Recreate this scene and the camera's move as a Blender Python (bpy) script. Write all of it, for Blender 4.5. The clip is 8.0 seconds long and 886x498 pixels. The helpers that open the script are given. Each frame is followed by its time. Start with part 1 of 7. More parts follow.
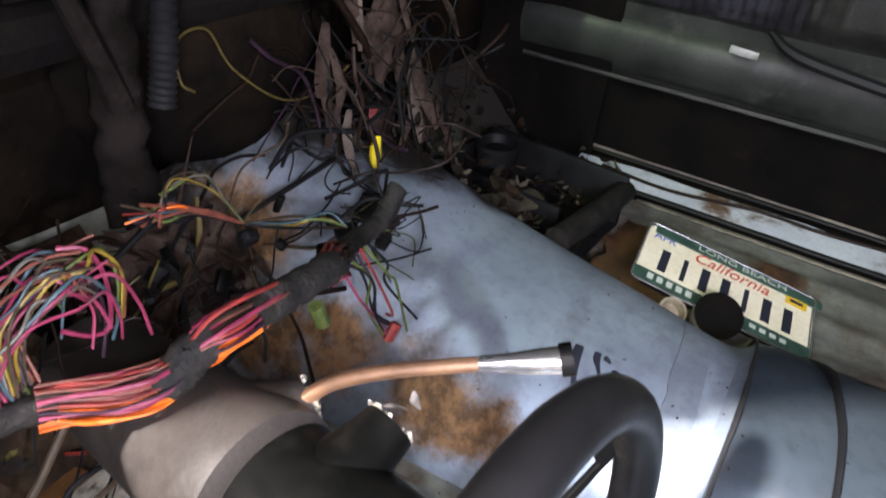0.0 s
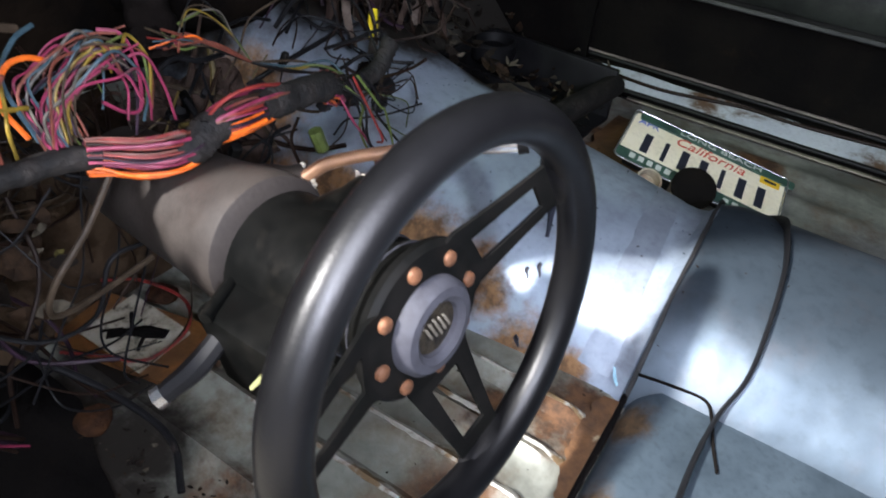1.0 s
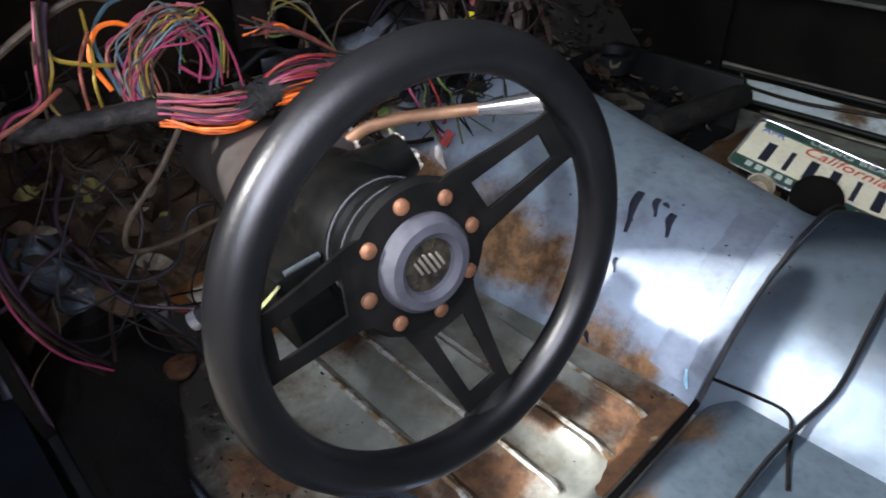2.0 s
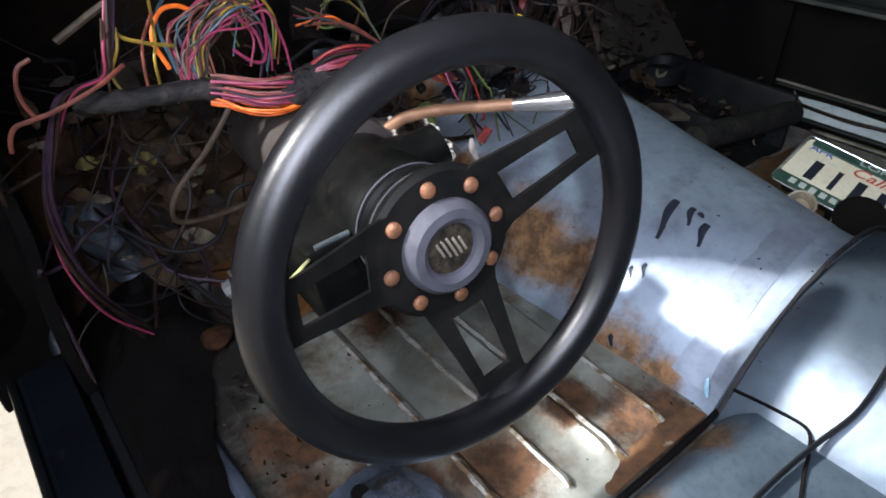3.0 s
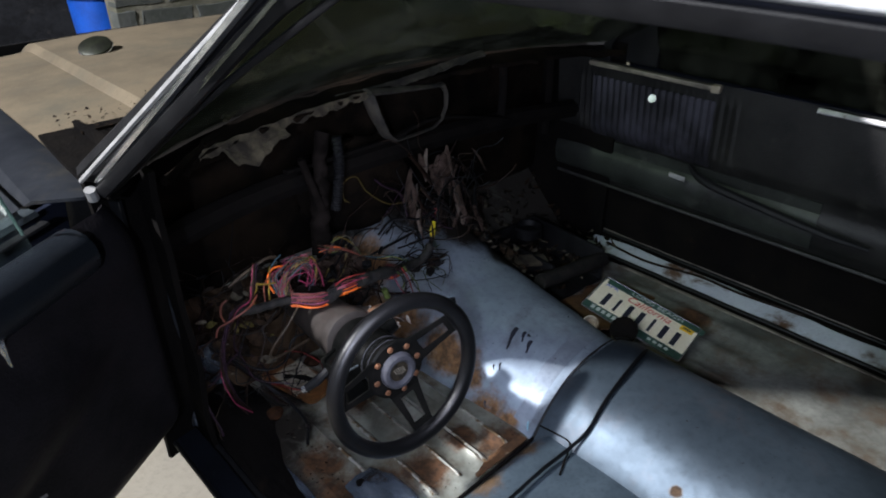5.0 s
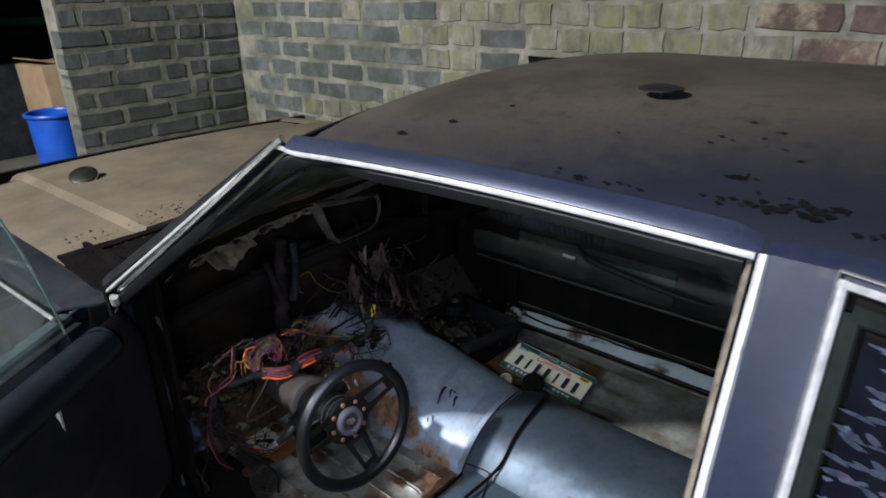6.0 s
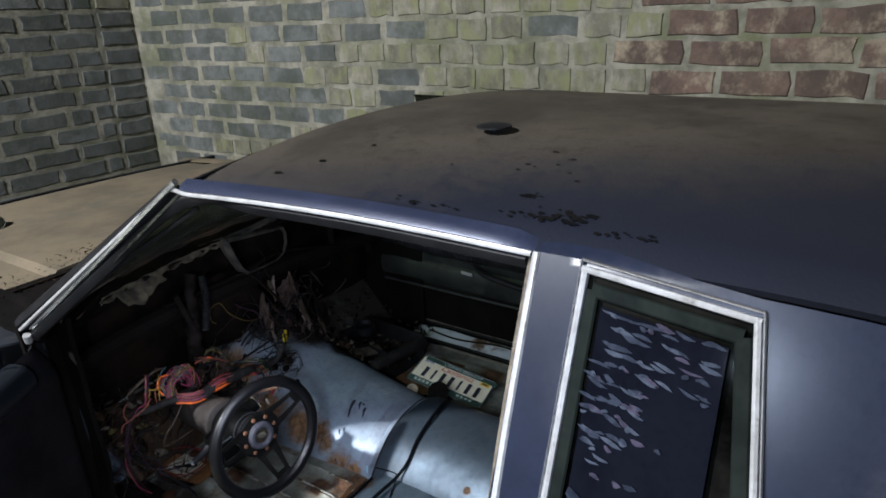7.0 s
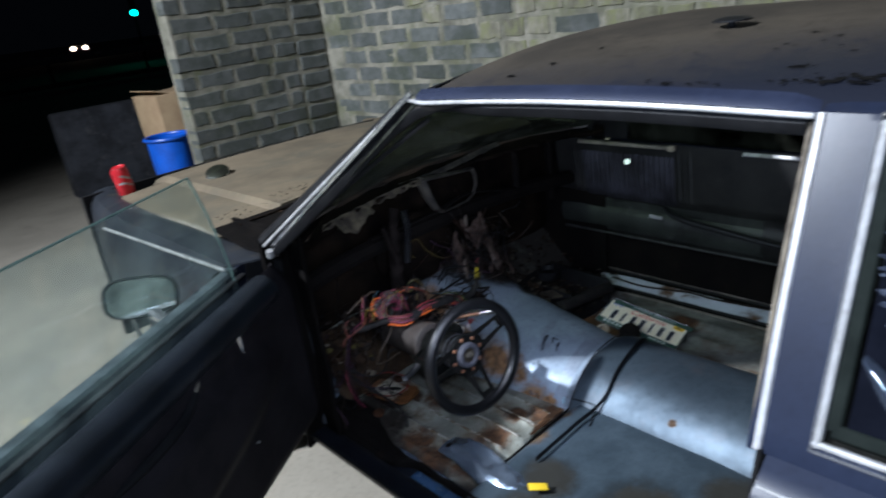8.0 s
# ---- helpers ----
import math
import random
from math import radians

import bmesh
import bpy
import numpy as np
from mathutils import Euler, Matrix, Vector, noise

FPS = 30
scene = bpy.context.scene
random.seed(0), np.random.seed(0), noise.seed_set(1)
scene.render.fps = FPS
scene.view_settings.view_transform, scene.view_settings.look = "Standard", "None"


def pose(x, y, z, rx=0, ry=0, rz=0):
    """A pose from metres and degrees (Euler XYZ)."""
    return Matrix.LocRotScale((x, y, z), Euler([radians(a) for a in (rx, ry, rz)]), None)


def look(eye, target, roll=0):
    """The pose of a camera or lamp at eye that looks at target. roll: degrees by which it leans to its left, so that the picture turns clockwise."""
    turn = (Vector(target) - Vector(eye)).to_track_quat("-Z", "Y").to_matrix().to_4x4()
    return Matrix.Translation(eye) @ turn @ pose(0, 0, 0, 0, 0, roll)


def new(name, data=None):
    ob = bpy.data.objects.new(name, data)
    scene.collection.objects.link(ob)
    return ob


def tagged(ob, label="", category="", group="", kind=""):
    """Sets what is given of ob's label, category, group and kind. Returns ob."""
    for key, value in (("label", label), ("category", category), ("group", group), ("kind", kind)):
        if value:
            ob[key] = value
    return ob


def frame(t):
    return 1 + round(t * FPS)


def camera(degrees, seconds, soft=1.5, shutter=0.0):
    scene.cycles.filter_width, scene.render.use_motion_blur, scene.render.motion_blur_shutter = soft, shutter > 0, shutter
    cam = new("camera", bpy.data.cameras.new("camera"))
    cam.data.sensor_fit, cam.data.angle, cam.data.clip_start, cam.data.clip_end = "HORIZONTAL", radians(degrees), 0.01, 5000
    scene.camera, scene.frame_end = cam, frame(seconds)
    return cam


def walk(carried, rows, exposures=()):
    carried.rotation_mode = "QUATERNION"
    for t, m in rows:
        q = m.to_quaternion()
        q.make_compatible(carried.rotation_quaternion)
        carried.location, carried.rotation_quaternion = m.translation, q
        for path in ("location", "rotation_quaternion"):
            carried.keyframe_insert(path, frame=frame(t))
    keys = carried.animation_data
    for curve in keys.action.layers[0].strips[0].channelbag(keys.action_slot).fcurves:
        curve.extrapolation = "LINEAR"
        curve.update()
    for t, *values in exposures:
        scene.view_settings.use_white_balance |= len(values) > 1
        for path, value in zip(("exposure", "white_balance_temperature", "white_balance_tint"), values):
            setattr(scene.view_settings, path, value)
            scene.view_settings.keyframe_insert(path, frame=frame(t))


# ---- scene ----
cam = camera(68.4, 8.0, soft=1.8, shutter=0.25)
PATH = [
    (0, (-0.6094, 0.3084, 1.0053), (0.1062, 0.7060, 0.4309), 5.81),
    (0.5, (-0.6600, 0.2723, 0.9843), (0.0164, 0.6559, 0.3555), 5.63),
    (1, (-0.7127, 0.2024, 0.9587), (-0.0426, 0.5881, 0.3245), 5.41),
    (1.5, (-0.6971, 0.1211, 0.9187), (-0.0514, 0.5973, 0.3218), 2.33),
    (2, (-0.6812, 0.0842, 0.9128), (-0.1367, 0.6825, 0.3250), -2.32),
    (2.2, (-0.6807, 0.0825, 0.9083), (-0.1612, 0.7045, 0.3225), -2.82),
    (3.5, (-0.7047, 0.0357, 0.9240), (-0.2093, 0.6824, 0.3440), -0.89),
    (4, (-0.8418, -0.0078, 1.0502), (-0.3130, 0.6178, 0.4767), 1.10),
    (4.5, (-1.0132, -0.1747, 1.3297), (-0.4331, 0.4527, 0.8102), 1.17),
    (5, (-1.0306, -0.3811, 1.4302), (-0.4348, 0.2524, 0.9365), -0.08),
    (5.2, (-1.0352, -0.4466, 1.4770), (-0.4272, 0.1868, 0.9983), -0.30),
    (6.3, (-1.3265, -0.7390, 1.6528), (-0.6015, -0.1532, 1.2906), -1.39),
    (6.5, (-1.3344, -0.7856, 1.6667), (-0.5902, -0.2212, 1.3096), -1.60),
    (7, (-1.3442, -0.8696, 1.6713), (-0.5750, -0.3334, 1.3238), -2.32),
    (7.5, (-1.4159, -0.8461, 1.6062), (-0.6644, -0.2845, 1.2601), -3.59),
    (8, (-1.4973, -0.7865, 1.5565), (-0.8816, -0.0857, 1.1964), -7.23),
]
walk(cam, [(t, look(eye, target, roll)) for t, eye, target, roll in PATH],
     exposures=[(0.0, 1.68, 6750, 14), (0.5, 1.38, 6450, 11), (1.0, 1.2, 6350, 10), (2.2, 1.08, 6300, 10), (3.5, 1.08, 6200, 10), (4.0, 0.72, 6150, 10), (4.5, 0.30, 6050, 10), (5.2, 0.13, 6050, 10),
                (6.3, 0.0, 5950, 9), (7.0, 0.0, 5950, 8), (7.5, 0.09, 5950, 9), (8.0, 0.04, 5550, 7)])

# ---- light: two fixed lamps stand for one carried phone torch, and a yard lamp ----
world = bpy.data.worlds.new("night")
scene.world = world
world.use_nodes = True
world.node_tree.nodes["Background"].inputs[0].default_value = (0.30, 0.36, 0.48, 1)
world.node_tree.nodes["Background"].inputs[1].default_value = 0.003


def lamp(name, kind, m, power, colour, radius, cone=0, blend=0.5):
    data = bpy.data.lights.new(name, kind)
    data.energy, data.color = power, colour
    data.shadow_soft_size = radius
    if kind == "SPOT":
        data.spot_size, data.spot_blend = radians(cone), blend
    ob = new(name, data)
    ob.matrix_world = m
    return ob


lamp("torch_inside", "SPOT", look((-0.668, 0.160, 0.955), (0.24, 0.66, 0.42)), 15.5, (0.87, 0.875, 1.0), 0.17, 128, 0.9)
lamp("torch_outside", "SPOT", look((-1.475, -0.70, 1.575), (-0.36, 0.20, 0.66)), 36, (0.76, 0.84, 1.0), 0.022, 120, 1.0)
lamp("yard_lamp", "SPOT", look((-4.6, 1.75, 4.6), (-0.2, 1.2, 0.8)), 2950, (0.93, 0.90, 0.88), 0.12, 114, 0.8)


# ---- materials ----
def nodes_of(name):
    m = bpy.data.materials.new(name)
    m.use_nodes = True
    nt = m.node_tree
    return m, nt, nt.nodes["Principled BSDF"]


def add(nt, kind, **kw):
    n = nt.nodes.new(kind)
    for k, v in kw.items():
        n.inputs[k.replace("_", " ")].default_value = v
    return n


def coords(nt, loose=False):
    tc = nt.nodes.new("ShaderNodeTexCoord")
    if not loose:
        return tc.outputs["Object"]
    info = nt.nodes.new("ShaderNodeObjectInfo")
    vm = nt.nodes.new("ShaderNodeVectorMath")
    vm.operation = "MULTIPLY_ADD"
    comb = nt.nodes.new("ShaderNodeCombineXYZ")
    for i in range(3):
        nt.links.new(info.outputs["Random"], comb.inputs[i])
    vm.inputs[1].default_value = (17.0, 29.0, 41.0)
    nt.links.new(comb.outputs[0], vm.inputs[0])
    nt.links.new(tc.outputs["Object"], vm.inputs[2])
    return vm.outputs[0]


def ramp(nt, src, a, b):
    r = nt.nodes.new("ShaderNodeMapRange")
    r.interpolation_type = "SMOOTHSTEP"
    r.inputs[1].default_value, r.inputs[2].default_value = a, b
    nt.links.new(src, r.inputs[0])
    return r.outputs[0]


def mixc(nt, fac, a, b):
    m = nt.nodes.new("ShaderNodeMix")
    m.data_type = "RGBA"
    for sock, v in ((m.inputs[6], a), (m.inputs[7], b)):
        if isinstance(v, tuple):
            sock.default_value = (*v, 1)
        else:
            nt.links.new(v, sock)
    nt.links.new(fac, m.inputs[0])
    return m.outputs[2]


def math2(nt, op, a, b=0.0):
    m = nt.nodes.new("ShaderNodeMath")
    m.operation = op
    for i, v in enumerate((a, b)):
        if isinstance(v, (int, float)):
            m.inputs[i].default_value = v
        else:
            nt.links.new(v, m.inputs[i])
    return m.outputs[0]


def surf(name, col, col2=None, rough=0.6, metal=0.0, scale=6.0, bump=0.1, fine=120.0, dent=0.0, stain=None, stain_at=0.58,
         stain_scale=9.0, stain_soft=0.08, rust=(), rust_col=(0.042, 0.0245, 0.0105), dirt=(), dirt_col=(0.022, 0.018, 0.014), loose=False, moss=None, smear=None, stretch=None, gloss_var=0.15, spec=0.5, coat=0.0, coat_rough=0.05):
    """A worn surface: two colours in broad patches, fine grain in relief, optional stains and rusted places (x, y, z, radius)."""
    m, nt, p = nodes_of(name)
    vec = coords(nt, loose)
    if stretch:
        mp = nt.nodes.new("ShaderNodeMapping")
        mp.inputs["Scale"].default_value = stretch
        nt.links.new(vec, mp.inputs[0])
        vec2 = mp.outputs[0]
    else:
        vec2 = vec
    broad = add(nt, "ShaderNodeTexNoise", Scale=scale, Detail=6.0, Roughness=0.62)
    grain = add(nt, "ShaderNodeTexNoise", Scale=fine, Detail=4.0, Roughness=0.6)
    nt.links.new(vec2, broad.inputs["Vector"])
    nt.links.new(vec2, grain.inputs["Vector"])
    col2 = col2 or tuple(c * 0.72 for c in col)
    c = mixc(nt, ramp(nt, broad.outputs["Fac"], 0.36, 0.66), col, col2)
    c = mixc(nt, math2(nt, "MULTIPLY", ramp(nt, grain.outputs["Fac"], 0.45, 0.75), 0.3), c, tuple(x * 0.55 for x in col2))
    if loose:
        info = nt.nodes.new("ShaderNodeObjectInfo")
        c = mixc(nt, math2(nt, "MULTIPLY", info.outputs["Random"], 0.62), c, tuple(x * 0.38 for x in col2))
    if moss or smear:
        spot = nt.nodes.new("ShaderNodeNewGeometry").outputs["Position"]
        for tint, size, lo, hi, most in ((smear, 9.0, 0.54, 0.70, 0.5), (moss, 2.6, 0.47, 0.68, 0.6)):
            if tint:
                patch = add(nt, "ShaderNodeTexNoise", Scale=size, Detail=8.0, Roughness=0.72)
                nt.links.new(spot, patch.inputs["Vector"])
                c = mixc(nt, math2(nt, "MULTIPLY", ramp(nt, patch.outputs["Fac"], lo, hi), most), c, tint)
    height = grain.outputs["Fac"]
    ro = math2(nt, "MULTIPLY_ADD", broad.outputs["Fac"], gloss_var * 2)
    ro.node.inputs[2].default_value = rough - gloss_var
    if stain:
        s = add(nt, "ShaderNodeTexNoise", Scale=stain_scale, Detail=7.0, Roughness=0.68)
        nt.links.new(vec2, s.inputs["Vector"])
        k = ramp(nt, s.outputs["Fac"], stain_at - stain_soft, stain_at + stain_soft)
        c = mixc(nt, k, c, stain)
        ro = math2(nt, "MAXIMUM", ro, math2(nt, "MULTIPLY", k, 0.8))
    for places, grain_size, lo, hi, tint in ((dirt, 22.0, 0.50, 1.05, dirt_col),):
        if not places:
            continue
        total = None
        for x, y, z, r in places:
            d = nt.nodes.new("ShaderNodeVectorMath")
            d.operation = "DISTANCE"
            d.inputs[1].default_value = (x, y, z)
            nt.links.new(vec, d.inputs[0])
            f = ramp(nt, d.outputs["Value"], r * 1.3, r * 0.3)
            total = f if total is None else math2(nt, "MAXIMUM", total, f)
        e = add(nt, "ShaderNodeTexNoise", Scale=grain_size, Detail=8.0, Roughness=0.7)
        nt.links.new(vec, e.inputs["Vector"])
        k = ramp(nt, math2(nt, "ADD", math2(nt, "MULTIPLY", total, 0.7), math2(nt, "MULTIPLY", e.outputs["Fac"], 0.75)), lo, hi)
        c = mixc(nt, k, c, tint)
        ro = math2(nt, "MAXIMUM", ro, math2(nt, "MULTIPLY", k, 0.85))
    if rust:
        total = None
        for x, y, z, r in rust:
            d = nt.nodes.new("ShaderNodeVectorMath")
            d.operation = "DISTANCE"
            d.inputs[1].default_value = (x, y, z)
            nt.links.new(vec, d.inputs[0])
            f = ramp(nt, d.outputs["Value"], r * 1.35, r * 0.2)
            total = f if total is None else math2(nt, "MAXIMUM", total, f)
        e = add(nt, "ShaderNodeTexNoise", Scale=15.0, Detail=9.0, Roughness=0.7)
        nt.links.new(vec, e.inputs["Vector"])
        mask = ramp(nt, math2(nt, "ADD", math2(nt, "MULTIPLY", total, 0.55), e.outputs["Fac"]), 0.68, 1.04)
        tone = add(nt, "ShaderNodeTexNoise", Scale=42.0, Detail=6.0, Roughness=0.7)
        nt.links.new(vec, tone.inputs["Vector"])
        rc = mixc(nt, ramp(nt, tone.outputs["Fac"], 0.38, 0.62), rust_col, tuple(v * 2.6 for v in rust_col))
        c = mixc(nt, mask, c, rc)
        ro = math2(nt, "MAXIMUM", ro, math2(nt, "MULTIPLY", mask, 0.85))
        me = math2(nt, "MULTIPLY", math2(nt, "SUBTRACT", 1.0, mask), metal)
        nt.links.new(me, p.inputs["Metallic"])
    else:
        p.inputs["Metallic"].default_value = metal
    nt.links.new(c, p.inputs["Base Color"])
    p.inputs["Specular IOR Level"].default_value = spec
    p.inputs["Coat Weight"].default_value, p.inputs["Coat Roughness"].default_value = coat, coat_rough
    nt.links.new(ro, p.inputs["Roughness"])
    b = add(nt, "ShaderNodeBump", Strength=bump, Distance=0.004)
    nt.links.new(height, b.inputs["Height"])
    if dent:
        hollow = add(nt, "ShaderNodeTexNoise", Scale=9.0, Detail=2.0, Roughness=0.5)
        nt.links.new(vec, hollow.inputs["Vector"])
        d = add(nt, "ShaderNodeBump", Strength=dent, Distance=0.02)
        nt.links.new(hollow.outputs["Fac"], d.inputs["Height"])
        nt.links.new(d.outputs[0], b.inputs["Normal"])
    nt.links.new(b.outputs[0], p.inputs["Normal"])
    return m


def plain(name, col, rough=0.5, metal=0.0, emit=0.0, coat=0.0):
    m, nt, p = nodes_of(name)
    p.inputs["Base Color"].default_value = (*col, 1)
    p.inputs["Roughness"].default_value, p.inputs["Metallic"].default_value = rough, metal
    p.inputs["Coat Weight"].default_value = coat
    if emit:
        p.inputs["Emission Color"].default_value = (*col, 1)
        p.inputs["Emission Strength"].default_value = emit
    g = add(nt, "ShaderNodeTexNoise", Scale=160.0, Detail=3.0)
    b = add(nt, "ShaderNodeBump", Strength=0.06, Distance=0.002)
    nt.links.new(coords(nt), g.inputs["Vector"])
    nt.links.new(g.outputs["Fac"], b.inputs["Height"])
    nt.links.new(b.outputs[0], p.inputs["Normal"])
    return m


def tinted(name, col, clear, rough=0.03, dust=0.0, dust_col=(0.5, 0.5, 0.42)):
    """A thin tinted pane: some light passes straight through, the rest is mirrored or scattered by dust."""
    m, nt, p = nodes_of(name)
    out = nt.nodes["Material Output"]
    tr = nt.nodes.new("ShaderNodeBsdfTransparent")
    tr.inputs[0].default_value = (*col, 1)
    gl = nt.nodes.new("ShaderNodeBsdfGlossy")
    gl.inputs["Roughness"].default_value = rough
    gl.inputs["Color"].default_value = (0.9, 0.95, 0.92, 1)
    fr = nt.nodes.new("ShaderNodeLayerWeight")
    fr.inputs[0].default_value = 0.5
    gloss = math2(nt, "MULTIPLY_ADD", math2(nt, "POWER", fr.outputs["Facing"], 4.0), 0.55)
    gloss.node.inputs[2].default_value = 0.04
    mx = nt.nodes.new("ShaderNodeMixShader")
    nt.links.new(gloss, mx.inputs[0])
    nt.links.new(tr.outputs[0], mx.inputs[1])
    nt.links.new(gl.outputs[0], mx.inputs[2])
    df = nt.nodes.new("ShaderNodeBsdfDiffuse")
    df.inputs[0].default_value = (*dust_col, 1)
    n1 = add(nt, "ShaderNodeTexNoise", Scale=7.0, Detail=6.0, Roughness=0.65)
    nt.links.new(coords(nt), n1.inputs["Vector"])
    k = math2(nt, "MULTIPLY", ramp(nt, n1.outputs["Fac"], 0.3, 0.7), dust)
    m2 = nt.nodes.new("ShaderNodeMixShader")
    nt.links.new(k, m2.inputs[0])
    nt.links.new(mx.outputs[0], m2.inputs[1])
    nt.links.new(df.outputs[0], m2.inputs[2])
    nt.links.new(m2.outputs[0], out.inputs["Surface"])
    return m


M_TUNNEL = surf("grey_blue_metal", (0.385, 0.455, 0.54), (0.265, 0.318, 0.385), rough=0.58, metal=0.52, gloss_var=0.09, dent=0.12, scale=4, bump=0.05, fine=60,
                stain=(0.13, 0.125, 0.145), stain_at=0.62, stain_scale=5, stain_soft=0.14,
                rust_col=(0.098, 0.053, 0.023),
                rust=((-0.165, 0.80, 0.40, 0.11), (-0.145, 0.71, 0.42, 0.09), (-0.13, 0.88, 0.52, 0.11), (-0.18, 0.92, 0.44, 0.13), (-0.135, 0.56, 0.41, 0.095), (-0.14, 0.50, 0.40, 0.07), (-0.15, 0.46, 0.38, 0.05), (-0.172, 0.39, 0.343, 0.075), (-0.172, 0.33, 0.340, 0.050), (0.30, 0.50, 0.35, 0.14)),
                dirt=((0.12, 1.0, 0.63, 0.15), (-0.25, 0.97, 0.45, 0.16), (0.32, 1.0, 0.50, 0.17), (-0.12, 1.02, 0.60, 0.12), (0.06, 0.92, 0.61, 0.12), (0.15, 0.80, 0.55, 0.12), (0.20, 0.68, 0.48, 0.08)))
# the tunnel's paint again, duller and darkened to hold back the torches' light
M_REAR = surf("dull_darkened_metal", (0.074, 0.098, 0.122), (0.045, 0.061, 0.078), rough=0.48, metal=0.66, gloss_var=0.08, rust_col=(0.030, 0.017, 0.008), rust=((-0.118, -0.063, 0.407, 0.016), (-0.150, 0.02, 0.36, 0.012), (-0.10, -0.24, 0.41, 0.012)), dent=0.3, scale=4, bump=0.06, fine=60,
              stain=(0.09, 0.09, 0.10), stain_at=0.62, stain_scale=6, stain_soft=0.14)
M_FLOOR = surf("rusted_floor_paint", (0.41, 0.42, 0.36), (0.20, 0.205, 0.175), rough=0.36, metal=0.45, dent=0.3, scale=7, bump=0.14, fine=70,
               stain=(0.17, 0.13, 0.085), stain_at=0.57, stain_scale=9, stain_soft=0.12,
               rust_col=(0.036, 0.0165, 0.0062),
               rust=((-0.22, 0.29, 0.34, 0.09), (-0.27, 0.37, 0.34, 0.06), (-0.39, 0.35, 0.34, 0.08), (-0.50, 0.40, 0.34, 0.09), (-0.36, 0.63, 0.34, 0.07), (-0.56, 0.42, 0.34, 0.09), (-0.53, 0.53, 0.34, 0.08), (-0.55, 0.32, 0.34, 0.06), (-0.40, 0.70, 0.34, 0.05)),
               dirt=((-0.66, 0.50, 0.34, 0.13), (-0.63, 0.62, 0.34, 0.13), (-0.64, 0.40, 0.34, 0.11), (-0.58, 0.72, 0.34, 0.10), (-0.53, 0.66, 0.335, 0.085), (-0.49, 0.77, 0.335, 0.10), (-0.64, 0.82, 0.34, 0.16), (-0.40, 0.95, 0.36, 0.16), (-0.64, 0.25, 0.34, 0.10),
                     (-0.5, -0.35, 0.33, 0.3)))
M_FLOOR_DUST = surf("dusty_passenger_floor", (0.24, 0.245, 0.215), (0.105, 0.107, 0.094), rough=0.72, metal=0.08, dent=0.3, scale=7, bump=0.3, fine=70, stain=(0.11, 0.082, 0.055), stain_at=0.57, stain_scale=10, stain_soft=0.12,
                    rust_col=(0.036, 0.0165, 0.0062), rust=((0.34, 0.45, 0.34, 0.16), (0.34, 0.51, 0.33, 0.12), (0.48, 0.50, 0.33, 0.11), (0.56, 0.25, 0.34, 0.07)),
                    dirt=((0.55, 0.80, 0.34, 0.25), (0.35, 0.98, 0.45, 0.25), (0.66, 0.95, 0.45, 0.25), (0.55, -0.85, 0.32, 0.35)))
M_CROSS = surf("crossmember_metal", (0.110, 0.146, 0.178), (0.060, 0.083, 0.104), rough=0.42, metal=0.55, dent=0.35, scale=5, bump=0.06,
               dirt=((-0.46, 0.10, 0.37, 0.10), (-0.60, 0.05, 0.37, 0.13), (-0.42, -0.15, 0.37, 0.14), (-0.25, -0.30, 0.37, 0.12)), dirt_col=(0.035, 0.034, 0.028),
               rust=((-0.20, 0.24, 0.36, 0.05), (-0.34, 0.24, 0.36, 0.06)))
M_NAVY = surf("navy_body_paint", (0.0160, 0.0205, 0.0380), (0.0098, 0.0125, 0.0245), rough=0.30, metal=0.0, gloss_var=0.06, spec=0.28, coat=0.0, coat_rough=0.14, scale=3, bump=0.02,
              stain=(0.032, 0.033, 0.045), stain_at=0.64, stain_scale=4, stain_soft=0.15)


